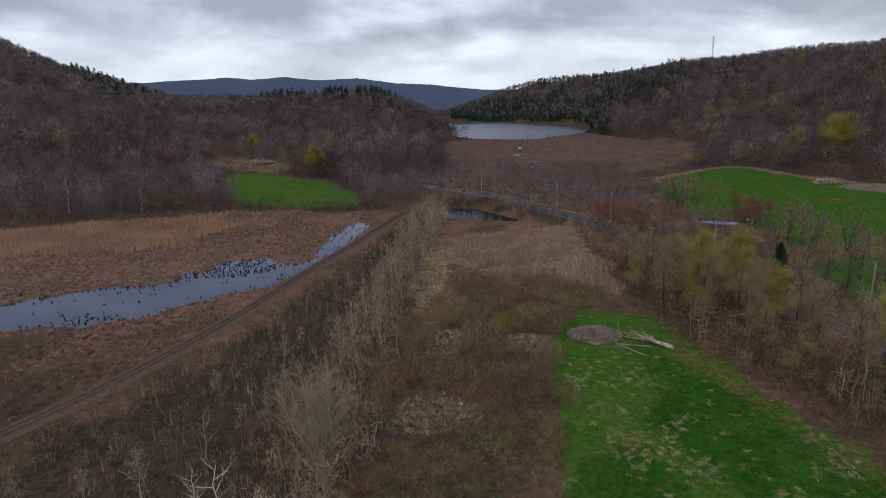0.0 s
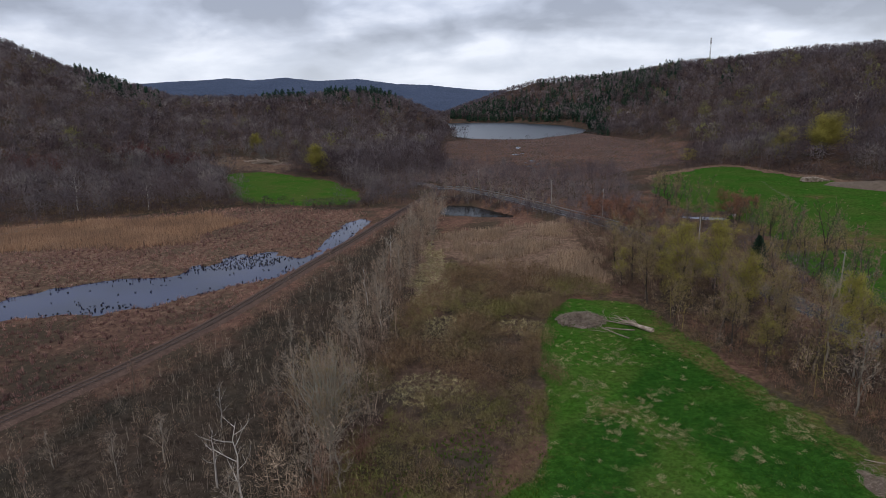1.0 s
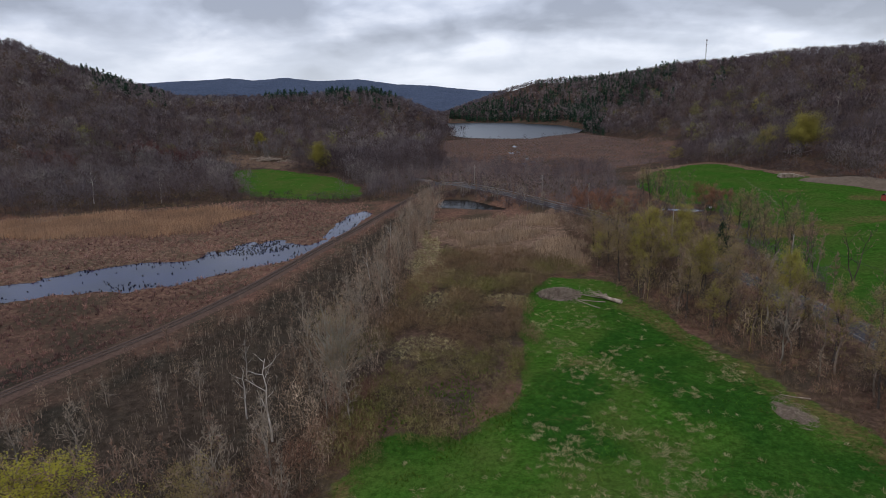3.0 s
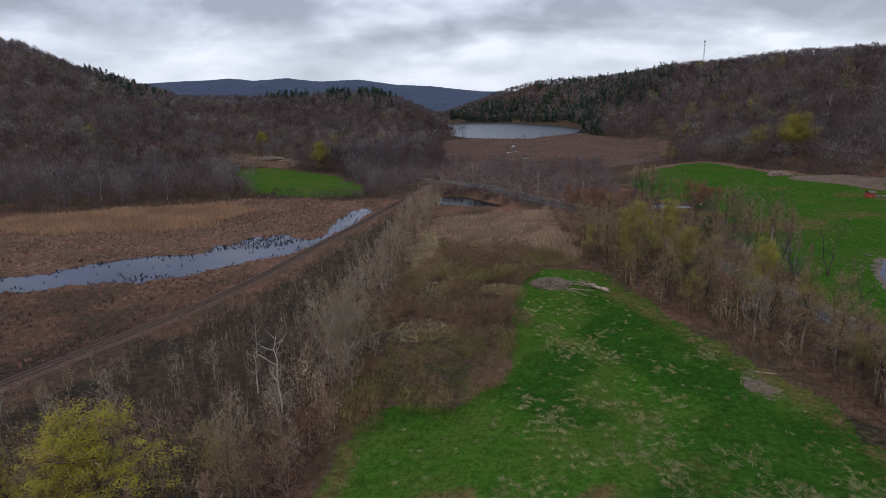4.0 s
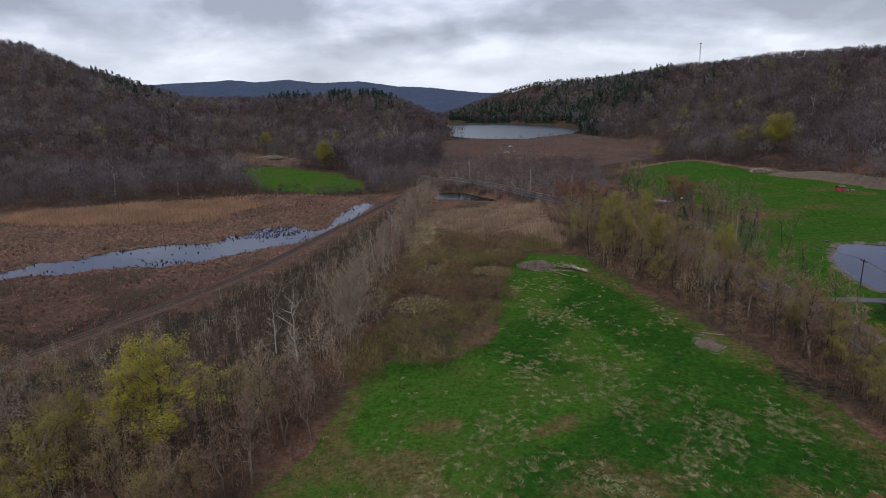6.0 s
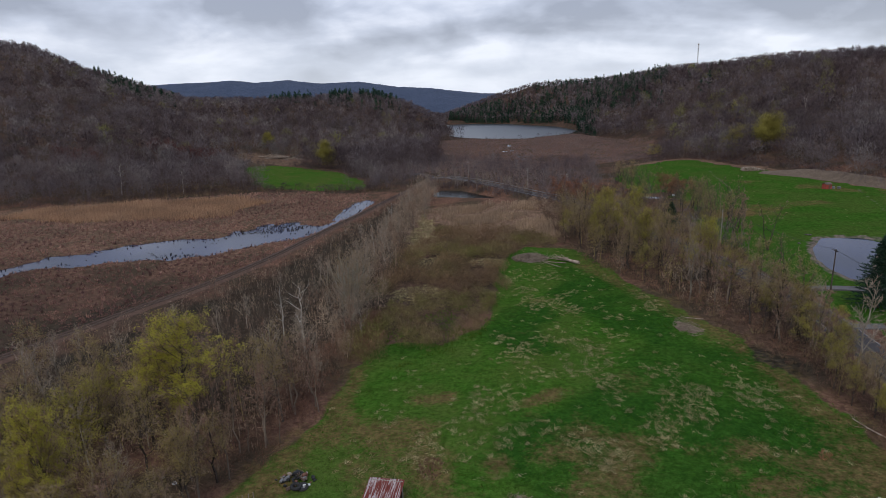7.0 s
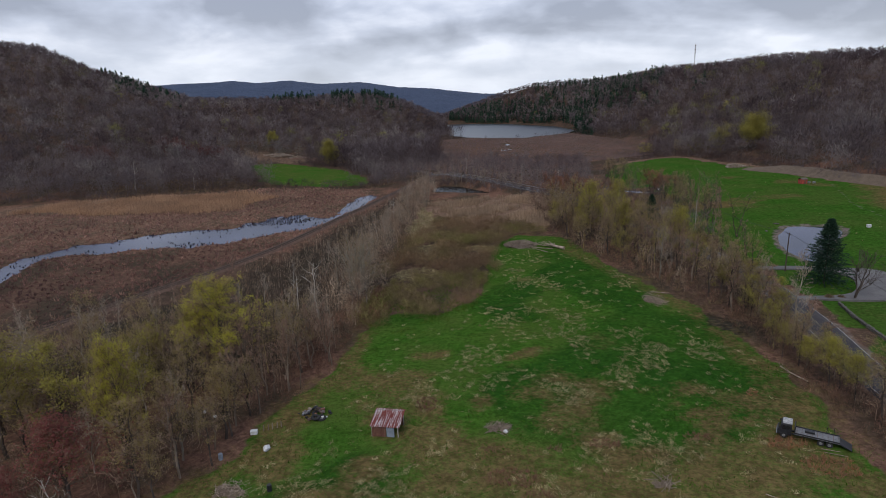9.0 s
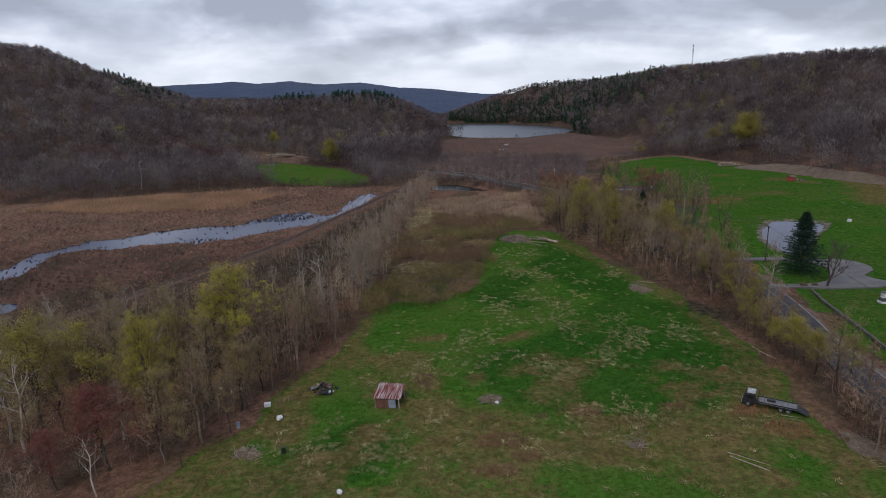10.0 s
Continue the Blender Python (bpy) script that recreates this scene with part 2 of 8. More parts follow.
OPENINGS = [[(x + rx * math.cos(a) * (1 + 0.3 * math.sin(3 * a + x)), y + ry * math.sin(a) * (1 + 0.25 * math.cos(2 * a + y))) for a in (0.0, 0.7, 1.4, 2.1, 2.8, 3.5, 4.2, 4.9, 5.6)]
            for x, y, rx, ry in ((53, 545, 2.6, 13), (45, 480, 3.4, 6), (51, 488, 2.2, 5), (52, 429, 2.6, 6), (54.5, 407, 2.4, 5), (47, 395, 2.6, 6), (49, 378, 2.0, 4), (47, 420, 1.2, 4))]
TRACK_A = [(165, 182), (160.5, 172), (154, 155), (147, 140), (143.6, 127), (142.6, 117), (144, 106), (150, 90)]
TRACK_B = [(138, 262), (131, 237), (127, 218), (121.5, 198), (117, 187), (110, 180), (104, 178)]
ROUGH = [(176, 186), (188, 172), (160, 118), (148, 128), (160, 150)]
CLEARING = [(-205, 420), (-150, 412), (-128, 395), (-120, 420), (-140, 470), (-190, 480)]


def inside(px, py, poly):
    """Signed distance to an outline, positive within it."""
    q = np.array(poly, float)
    a, b = q, np.roll(q, -1, 0)
    best = np.full(px.shape, 1e18)
    odd = np.zeros(px.shape, bool)
    for (x0, y0), (x1, y1) in zip(a, b):
        dx, dy = x1 - x0, y1 - y0
        u = np.clip(((px - x0) * dx + (py - y0) * dy) / (dx * dx + dy * dy + 1e-9), 0, 1)
        best = np.minimum(best, (px - x0 - u * dx) ** 2 + (py - y0 - u * dy) ** 2)
        if dy:
            odd ^= ((y0 > py) != (y1 > py)) & (px < x0 + (py - y0) / dy * dx)
    d = np.sqrt(best)
    return np.where(odd, d, -d)


def along(px, py, line):
    """Distance to an open line."""
    best = np.full(px.shape, 1e18)
    for (x0, y0), (x1, y1) in zip(line[:-1], line[1:]):
        dx, dy = x1 - x0, y1 - y0
        u = np.clip(((px - x0) * dx + (py - y0) * dy) / (dx * dx + dy * dy), 0, 1)
        best = np.minimum(best, (px - x0 - u * dx) ** 2 + (py - y0 - u * dy) ** 2)
    return np.sqrt(best)


def smooth(line, step):
    """A line through the given plan points, rounded, with even steps."""
    p = np.array(line, float)
    p = np.vstack([2 * p[0] - p[1], p, 2 * p[-1] - p[-2]])
    out = []
    for i in range(1, len(p) - 2):
        n = max(2, int(np.linalg.norm(p[i + 1] - p[i]) / step * 4))
        t = np.linspace(0, 1, n, endpoint=False)[:, None]
        out.append(0.5 * (2 * p[i] + (p[i + 1] - p[i - 1]) * t + (2 * p[i - 1] - 5 * p[i] + 4 * p[i + 1] - p[i + 2]) * t**2 + (3 * p[i] - p[i - 1] - 3 * p[i + 1] + p[i + 2]) * t**3))
    q = np.vstack(out + [p[-2:-1]])
    s = np.r_[0, np.cumsum(np.linalg.norm(np.diff(q, axis=0), axis=1))]
    k = np.linspace(0, s[-1], max(2, int(s[-1] / step)))
    return np.stack([np.interp(k, s, q[:, 0]), np.interp(k, s, q[:, 1])], 1)


_tab = np.random.RandomState(7).rand(256, 256)


def vnoise(x, y, size):
    """Smooth value noise, 0 to 1, with cells of that size."""
    u, v = x / size, y / size
    i, j = np.floor(u).astype(int), np.floor(v).astype(int)
    f, g = u - i, v - j
    f, g = f * f * (3 - 2 * f), g * g * (3 - 2 * g)
    a, b = _tab[i % 256, j % 256], _tab[(i + 1) % 256, j % 256]
    c, d = _tab[i % 256, (j + 1) % 256], _tab[(i + 1) % 256, (j + 1) % 256]
    return (a * (1 - f) + b * f) * (1 - g) + (c * (1 - f) + d * f) * g


def fbm(x, y, size, octaves=3):
    return sum(vnoise(x + 17 * k, y - 31 * k, size / 2**k) * 0.5**k for k in range(octaves)) / sum(0.5**k for k in range(octaves))


def step01(x, lo, hi):
    t = np.clip((x - lo) / (hi - lo), 0, 1)
    return t * t * (3 - 2 * t)


# hills round the valley: bearing from the first eye, foot, crest, rise
HILLS = [(-180, 900, 1500, 40), (-95, 500, 1100, 90), (-60, 360, 1000, 155), (-45, 330, 1000, 150), (-37, 330, 1000, 131), (-33.6, 330, 1000, 101), (-29.8, 340, 1000, 78), (-25.7, 380, 1000, 57), (-18.8, 480, 950, 53),
         (-12.4, 480, 900, 55), (-9.3, 500, 900, 55), (-6.2, 530, 880, 46), (-5, 560, 860, 40), (-2.9, 640, 820, 24), (-1.3, 800, 1400, 10), (0.9, 1100, 1450, 29), (2.5, 1105, 1400, 42), (4.6, 1070, 1400, 59), (7.2, 990, 1350, 72),
         (9.8, 900, 1300, 73), (12.3, 770, 1250, 73.5), (14.7, 690, 1200, 78), (17.1, 600, 1150, 83), (19.4, 470, 1100, 87), (23.8, 380, 1000, 84), (27.9, 340, 900, 85),
         (31.6, 310, 800, 82), (34, 300, 720, 78), (42, 270, 700, 74), (60, 260, 700, 70), (90, 320, 900, 60), (180, 900, 1500, 40)]
_ht = np.array(HILLS, float)
RAIL_L, ROAD_L = smooth(RAIL, 4.0), smooth(ROAD, 4.0)


def valley(x, y):
    """The valley floor before banks and beds: it rises gently to the right."""
    b = 0.03 * np.clip(x, -60, 200)
    b = np.where(x < 0, np.maximum(b, -1.45), b)
    far = step01(y, 300, 420)
    return b * (1 - far) + (WATER + 0.45) * far


def shore(x, y, poly):
    """Distance within a water's ragged edge; the channel is broken up by reed islands at its bends."""
    s = inside(x, y, poly) + 1.6 * (fbm(x, y, 5.0) - 0.5)
    if poly is RIVER:
        bend = np.exp(-(((x + 74) / 15) ** 2) - ((y - 164) / 11) ** 2) + 0.7 * np.exp(-(((x + 122) / 14) ** 2) - ((y - 128) / 12) ** 2)
        s = s + 4.0 * (fbm(x + 5, y, 8.0) - 0.5) + 2.4 * (fbm(x + 9, y, 3.0) - 0.5) - 5.5 * np.clip(bend, 0, 1) * step01(fbm(x, y + 40, 6.5), 0.46, 0.58)
    return s


def ground_z(x, y):
    x, y = np.asarray(x, float), np.asarray(y, float)
    z = valley(x, y)
    th, r = np.degrees(np.arctan2(x, y)), np.hypot(x, y)
    r0, r1, h = (np.interp(th, _ht[:, 0], _ht[:, k]) for k in (1, 2, 3))
    u = np.clip((r - r0) / (r1 - r0), 0, 1)
    rise = 0.55 * u + 0.45 * u * u * (3 - 2 * u)
    z = z + h * rise * (1 + 0.10 * (fbm(x, y, 160) - 0.5) * u) - np.clip(r - r1, 0, 900) * 0.05
    z = z + 0.35 * (fbm(x, y, 14) - 0.5) + 0.12 * (vnoise(x, y, 3.1) - 0.5)
    # raised beds of road and railway
    d = along(x, y, ROAD[:])
    bed = valley(x, y) + 0.15 + 0.85 * step01(y, 120, 190)
    k = 1 - step01(d, 4.2, 9.0)
    z = z * (1 - k) + bed * k
    d = along(x, y, RAIL)
    k = 1 - step01(d, 3.0, 7.5)
    z = z * (1 - k) + (-0.75) * k
    # beds of the waters
    for poly, level in ((RIVER, WATER), (POOL, WATER), (MID_POND, WATER), (LAKE, WATER), (POND, 2.5), (MEADOW_POOL, 1.7), *((p, WATER) for p in OPENINGS)):
        s = shore(x, y, poly)
        k = step01(s, -5.0, -0.4)
        z = z * (1 - k) + (level + 0.25) * k
        k = step01(s, -0.8, 1.6)
        z = z * (1 - k) + (level - 0.7) * k
    return z


def gz1(x, y):
    return float(ground_z(np.array([x]), np.array([y]))[0])


# ---- mesh making ----
def mesh_of(name, verts, faces, mats, tint=None, index=None, smooth_faces=False, normals=None):
    """One mesh from arrays: faces is an (n, 3) or (n, 4) array of vertex numbers; normals round off the shading of foliage."""
    me = bpy.data.meshes.new(name)
    verts, faces = np.asarray(verts, np.float32), np.asarray(faces, np.int32)
    n, k = faces.shape
    me.vertices.add(len(verts))
    me.vertices.foreach_set("co", verts.ravel())
    me.loops.add(n * k)
    me.loops.foreach_set("vertex_index", faces.ravel())
    me.polygons.add(n)
    me.polygons.foreach_set("loop_start", np.arange(0, n * k, k, dtype=np.int32))
    if index is not None:
        me.polygons.foreach_set("material_index", np.asarray(index, np.int32))
    me.polygons.foreach_set("use_smooth", np.full(n, smooth_faces or normals is not None))
    me.update(calc_edges=True)
    if tint is not None:
        a = me.attributes.new("tint", "FLOAT", "POINT")
        a.data.foreach_set("value", np.asarray(tint, np.float32))
    if normals is not None:
        a = me.attributes.new("custom_normal", "FLOAT_VECTOR", "POINT")
        a.data.foreach_set("vector", np.asarray(normals, np.float32).ravel())
    for m in mats if isinstance(mats, (list, tuple)) else [mats]:
        me.materials.append(m)
    return me


def unit(v):
    return v / (np.linalg.norm(v, axis=-1, keepdims=True) + 1e-9)


def flat_normals(v, f):
    """Normals of loose triangles, one for each vertex."""
    p = v[f]
    return np.repeat(unit(np.cross(p[:, 1] - p[:, 0], p[:, 2] - p[:, 0])), 3, 0)


def slivers(rng, base, tip, width, face=None):
    """Thin triangles from base to tip, turned at random about their length or towards a given side."""
    n = len(base)
    side = unit(np.cross(tip - base, rng.normal(size=(n, 3)) if face is None else face)) * (np.asarray(width) / 2).reshape(-1, 1)
    v = np.stack([base - side, base + side, tip], 1).reshape(-1, 3)
    return v, np.arange(3 * n).reshape(-1, 3)


def tubes(p0, p1, r0, r1, sides=4):
    """Tapered prisms."""
    n = len(p0)
    ax = unit(p1 - p0)
    ref = np.where(np.abs(ax[:, 2:3]) > 0.8, np.array([[1.0, 0, 0]]), np.array([[0, 0, 1.0]]))
    a = unit(np.cross(ax, ref))
    b = np.cross(ax, a)
    ang = np.arange(sides) * 2 * np.pi / sides
    ring = a[:, None] * np.cos(ang)[None, :, None] + b[:, None] * np.sin(ang)[None, :, None]
    lo = p0[:, None] + ring * np.reshape(r0, (-1, 1, 1))
    hi = p1[:, None] + ring * np.reshape(r1, (-1, 1, 1))
    v = np.concatenate([lo, hi], 1).reshape(-1, 3)
    i = np.arange(sides)
    j = (i + 1) % sides
    quad = np.stack([i, j, j + sides, i + sides], 1)
    f = (quad[None] + (np.arange(n) * 2 * sides)[:, None, None]).reshape(-1, 4)
    return v, f


def scatter(rng, poly, spacing, grow=0.0, keep=None):
    """Jittered places inside an outline."""
    q = np.array(poly, float)
    x0, y0 = q.min(0) - grow
    x1, y1 = q.max(0) + grow
    gx, gy = np.meshgrid(np.arange(x0, x1, spacing), np.arange(y0, y1, spacing))
    px = gx.ravel() + rng.uniform(-0.55, 0.55, gx.size) * spacing
    py = gy.ravel() + rng.uniform(-0.55, 0.55, gx.size) * spacing
    ok = inside(px, py, poly) > -grow
    px, py = px[ok], py[ok]
    if keep is not None:
        ok = keep(px, py)
        px, py = px[ok], py[ok]
    return px, py


# ---- ground ----
def graded(lo, hi, step, out, first):
    """Grid lines: even within lo..hi, widening outwards to -out..out."""
    mid = list(np.arange(lo, hi + 0.01, step))
    a, d = [], first
    p = hi
    while p < out:
        p += d
        d *= 1.09
        a.append(p)
    b, d = [], first
    p = lo
    while p > -out:
        p -= d
        d *= 1.09
        b.append(p)
    return np.array(b[::-1] + mid + a)


gx, gy = graded(-200, 190, 1.8, 4600, 3.0), graded(-40, 330, 1.8, 4600, 3.0)
gy = np.unique(np.concatenate([gy[gy < 331], np.arange(333, 1160, 6.0), gy[gy > 1160]]))
X, Y = np.meshgrid(gx, gy)
X, Y = X.ravel(), Y.ravel()
Z = ground_z(X, Y)
nx, ny = len(gx), len(gy)
idx = np.arange(nx * ny).reshape(ny, nx)
F = np.stack([idx[:-1, :-1], idx[:-1, 1:], idx[1:, 1:], idx[1:, :-1]], -1).reshape(-1, 4)


def ground_material():
    m, nt, b = base_mat("valley_ground", 1.0, 0, 0.0)
    at = nt.nodes.new("ShaderNodeAttribute")
    at.attribute_name = "cover"
    sep = nt.nodes.new("ShaderNodeSeparateColor")
    nt.links.new(at.outputs["Color"], sep.inputs[0])
    n1, n2, n3 = noise_node(nt, 0.07, 4), noise_node(nt, 0.6, 5, 0.65), noise_node(nt, 6.0, 3, 0.7)
    litter = mix_node(nt, ramp_node(nt, n2, 0.35, 0.65), (0.100, 0.055, 0.041), (0.165, 0.092, 0.064))
    litter = mix_node(nt, ramp_node(nt, n1, 0.4, 0.62), litter, (0.066, 0.048, 0.033))
    grass = mix_node(nt, ramp_node(nt, n2, 0.3, 0.7), (0.025, 0.071, 0.009), (0.042, 0.099, 0.014))
    grass = mix_node(nt, ramp_node(nt, n1, 0.35, 0.65), grass, mix_node(nt, 0.5, grass, (0.070, 0.084, 0.022)))
    olive = mix_node(nt, ramp_node(nt, n2, 0.3, 0.7), (0.088, 0.054, 0.027), (0.146, 0.090, 0.045))
    # this mask turns litter darker and grass a deeper green
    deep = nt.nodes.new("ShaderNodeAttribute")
    deep.attribute_name = "dark_ground"
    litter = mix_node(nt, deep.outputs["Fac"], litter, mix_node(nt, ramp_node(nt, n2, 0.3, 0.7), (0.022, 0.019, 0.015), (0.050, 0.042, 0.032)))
    grass = mix_node(nt, deep.outputs["Fac"], grass, mix_node(nt, ramp_node(nt, n2, 0.2, 0.8), (0.013, 0.042, 0.007), (0.025, 0.072, 0.011)))
    reed = mix_node(nt, ramp_node(nt, n2, 0.35, 0.65), (0.11, 0.070, 0.048), (0.185, 0.122, 0.085))
    dirt = mix_node(nt, ramp_node(nt, n2, 0.35, 0.65), (0.095, 0.075, 0.066), (0.155, 0.125, 0.108))

    def edged(v):
        s = nt.nodes.new("ShaderNodeMath")
        s.operation = "MULTIPLY_ADD"
        s.inputs[1].default_value, s.inputs[2].default_value = 0.7, -0.35
        nt.links.new(n2, s.inputs[0])
        t = nt.nodes.new("ShaderNodeMath")
        nt.links.new(v, t.inputs[0])
        nt.links.new(s.outputs[0], t.inputs[1])
        return ramp_node(nt, t.outputs[0], 0.35, 0.65)

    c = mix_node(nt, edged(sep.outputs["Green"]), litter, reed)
    c = mix_node(nt, edged(sep.outputs["Red"]), c, grass)
    n4 = noise_node(nt, 1.6, 4, 0.7)
    n5 = noise_node(nt, 0.22, 4, 0.6)

    def weigh(a, k, b_):
        s = nt.nodes.new("ShaderNodeMath")
        s.operation = "MULTIPLY_ADD"
        nt.links.new(a, s.inputs[0])
        s.inputs[1].default_value = k
        if isinstance(b_, float):
            s.inputs[2].default_value = b_
        else:
            nt.links.new(b_, s.inputs[2])
        return s.outputs[0]

    worn = weigh(n5, 1.1, weigh(n4, 1.5, weigh(at.outputs["Alpha"], 0.75, -1.45)))
    c = mix_node(nt, ramp_node(nt, worn, 0.0, 0.75), c, mix_node(nt, 0.22, olive, grass))
    c = mix_node(nt, edged(sep.outputs["Blue"]), c, dirt)
    c = mix_node(nt, 0.4, c, mix_node(nt, ramp_node(nt, n3, 0.25, 0.75), (0.30, 0.30, 0.30), (1.6, 1.6, 1.6)), "MULTIPLY")
    c = mix_node(nt, 0.6, c, mix_node(nt, ramp_node(nt, noise_node(nt, 1.3, 3, 0.75), 0.3, 0.7), (0.55, 0.55, 0.55), (1.45, 1.45, 1.45)), "MULTIPLY")
    nt.links.new(c, b.inputs["Base Color"])
    bump(nt, b, n3, 0.35, 0.1)
    return m


WORN = ((1.3, 6, 3, 5), (-1.6, 15.4, 5, 3.5), (0.7, 23.7, 4, 2), (-6.5, -9.4, 5, 2.5), (-8.5, -15, 6, 3), (4.3, -14, 3.5, 3), (1.2, -6, 4, 2), (43, -2, 5, 1.5), (12.8, -12.5, 5, 2.5), (15.6, -16, 3, 2), (11.8, -19, 5, 2),
        (18, 22.7, 4, 2.5), (25.5, -6, 4, 2), (37.6, -5.2, 4, 1.5), (47.5, -7, 4, 2), (50, -12.3, 5, 3.5), (21, -15, 5, 3), (29, -9, 6, 4), (28, -16.5, 9, 2.5), (55, -16, 5, 5), (-13, 18, 3, 8), (-18, -6, 3, 6))
LAWN = [(77, 6), (80, 40), (82, 70), (95, 70), (118, 70), (140, 40), (120, -10), (90, -20)]


def worn_at(x, y):
    return np.maximum.reduce([1 - np.hypot((x - p) / q, (y - r) / s) for p, r, q, s in WORN]) + 1.3 * (fbm(x + 50, y, 5) - 0.5)


def cover(x, y):
    n = 6 * (fbm(x, y, 11) - 0.5) + 3.5 * (fbm(x + 13, y, 4.2) - 0.5)
    soft = lambda poly, w=1.5, k=1.0: step01(inside(x, y, poly) + k * n, -w, w)  # noqa: E731
    grass = np.maximum.reduce([step01(inside(x, y, FIELD) + (0.7 + 0.5 * step01(-x, 8, 14) + 0.4 * step01(x, 48, 54)) * n, -1.5, 1.5), soft(LEFT_MEADOW, 3, 1.6), soft(RIGHT_MEADOW, 3, 2.0)])
    field = soft(FIELD)
    # worn, half-dead grass: patches round the shed, the truck and the wood edge
    olive = field * np.clip(1.15 * step01(worn_at(x, y), -0.25, 0.45), 0, 1)
    olive = np.maximum(olive, (0.50 + 0.32 * (1 - step01(y, 0, 30))) * field * step01(fbm(x + 50, y, 9, 4) + 0.10 * (1 - step01(y, -14, 16)) - 0.13 * step01(y, 18, 40), 0.48, 0.66))
    # a broad tired strip between the shed and the truck
    olive = np.maximum(olive, 0.9 * field * (1 - step01(along(x, y, [(-12, 16), (-2, 12), (4, -2), (14, -13), (26, -16), (44, -12), (58, -14)]) + 9 * (fbm(x, y + 5, 8) - 0.5), 1.5, 6.5)))
    skirt = step01(inside(x, y, FIELD) + n, -5, -1)
    olive = np.maximum(olive, 0.55 * skirt * (1 - field))
    olive = np.maximum(olive, 0.8 * (1 - step01(np.abs(inside(x, y, [(40, 104), (48, 84), (54, 62), (58, 42), (60, 20), (57, 0), (52, 6), (53, 30), (49, 52), (42, 74), (36, 92)]) - 3), 1, 7)) * field)
    # matted, half-brown grass along the wood edge
    olive = np.maximum(olive, 1.0 * field * step01(-x, 9, 13) * (1 - step01(inside(x, y, FIELD) + 0.8 * n, 2.0, 5.0)))
    olive = np.maximum(olive, soft(ROUGH, 4) * 0.9)
    # tired ground at the meadow's roadside corner
    olive = np.maximum(olive, 1.1 * step01(np.maximum(1 - np.hypot((x - 94) / 17, (y - 150) / 9), 1 - np.hypot((x - 90) / 9, (y - 170) / 10)) + 0.8 * (fbm(x, y, 8) - 0.5), -0.1, 0.3))
    olive = np.maximum(olive, soft(LEFT_MEADOW, 4) * (0.12 + 0.35 * step01(fbm(x, y + 90, 16), 0.45, 0.7)))
    olive = np.maximum(olive, soft(LAWN, 4) * 0.22)
    olive = np.maximum(olive, 0.75 * soft(RIGHT_MEADOW, 2) * step01(fbm(x, y + 200, 22), 0.58, 0.75))
    reed = np.maximum.reduce([(0.48 - 0.2 * (1 - step01(y, 70, 150))) * soft(MARSH), 0.6 * soft(TAN_REEDS, 6, 2.0), 0.8 * soft(MID_REEDS, 4, 2.2), 0.7 * soft(STRAW, 4, 2.0), 0.5 * soft(CLEARING), 0.75 * (1 - step01(np.abs(inside(x, y, RIGHT_MEADOW) + 3 + n), 2, 6)) * step01(y, 150, 190) * step01(x, 84, 100)])
    pond = inside(x, y, POND)
    dirt = np.maximum.reduce([0.8 * (1 - step01(along(x, y, RAIL) + 0.3 * n, 1.2, 2.2)), 0.62 * (1 - step01(np.abs(pond + 0.6 + 0.35 * n), 0.6, 2.6)),
                              0.7 * (1 - step01(along(x, y, ROAD) + 0.15 * n, 3.2, 4.2))])
    for tr in (TRACK_A, TRACK_B):
        dirt = np.maximum(dirt, 0.5 * (1 - step01(along(x, y, tr) + 0.1 * n, 0.3, 1.4)))
    return grass, reed, dirt, olive


me = mesh_of("ground", np.stack([X, Y, Z], 1), F, ground_material(), smooth_faces=True)
DEEP = [(33, 97), (40, 90), (43, 79), (43, 72), (48, 60), (46, 49), (48, 40), (57, 39), (58, 22), (56, 4), (50, -2), (42, -7), (29, -10), (12, -4), (8, 8), (16, 20), (24, 26), (31, 33), (38, 45), (33, 49), (28, 59), (26, 71), (28, 84)]
DEEP_B = [(-14, -10), (-7, -5), (1, -8), (-1, -14), (-8, -20), (-20, -24), (-22, -16)]
DEEP_C = [(12, 38), (22, 40), (26, 54), (20, 66), (14, 62), (10, 50)]
dg = me.attributes.new("dark_ground", "FLOAT", "POINT")
# outlines where the litter is darker: railway thicket, then the scrub
DARK_FLOOR = [(-84, 14), (-72, 42), (-53, 88), (-45, 113), (-38, 145), (-25, 210), (-17, 235), (-12, 200), (-12, 120), (-15, 60), (-24, 36), (-44, 20)]
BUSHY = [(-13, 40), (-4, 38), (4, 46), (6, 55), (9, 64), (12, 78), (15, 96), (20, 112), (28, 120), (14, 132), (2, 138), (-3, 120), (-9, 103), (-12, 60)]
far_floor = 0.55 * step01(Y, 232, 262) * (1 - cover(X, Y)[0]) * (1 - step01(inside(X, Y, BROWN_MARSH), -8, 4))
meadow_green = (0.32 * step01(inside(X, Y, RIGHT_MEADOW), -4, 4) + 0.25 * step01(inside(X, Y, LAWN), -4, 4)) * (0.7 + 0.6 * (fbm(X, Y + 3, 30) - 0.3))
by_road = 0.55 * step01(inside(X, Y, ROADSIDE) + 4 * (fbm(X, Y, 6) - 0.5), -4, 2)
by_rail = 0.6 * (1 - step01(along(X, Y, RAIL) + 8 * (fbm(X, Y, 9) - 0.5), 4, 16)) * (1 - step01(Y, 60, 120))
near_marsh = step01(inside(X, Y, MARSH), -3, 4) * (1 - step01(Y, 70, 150))
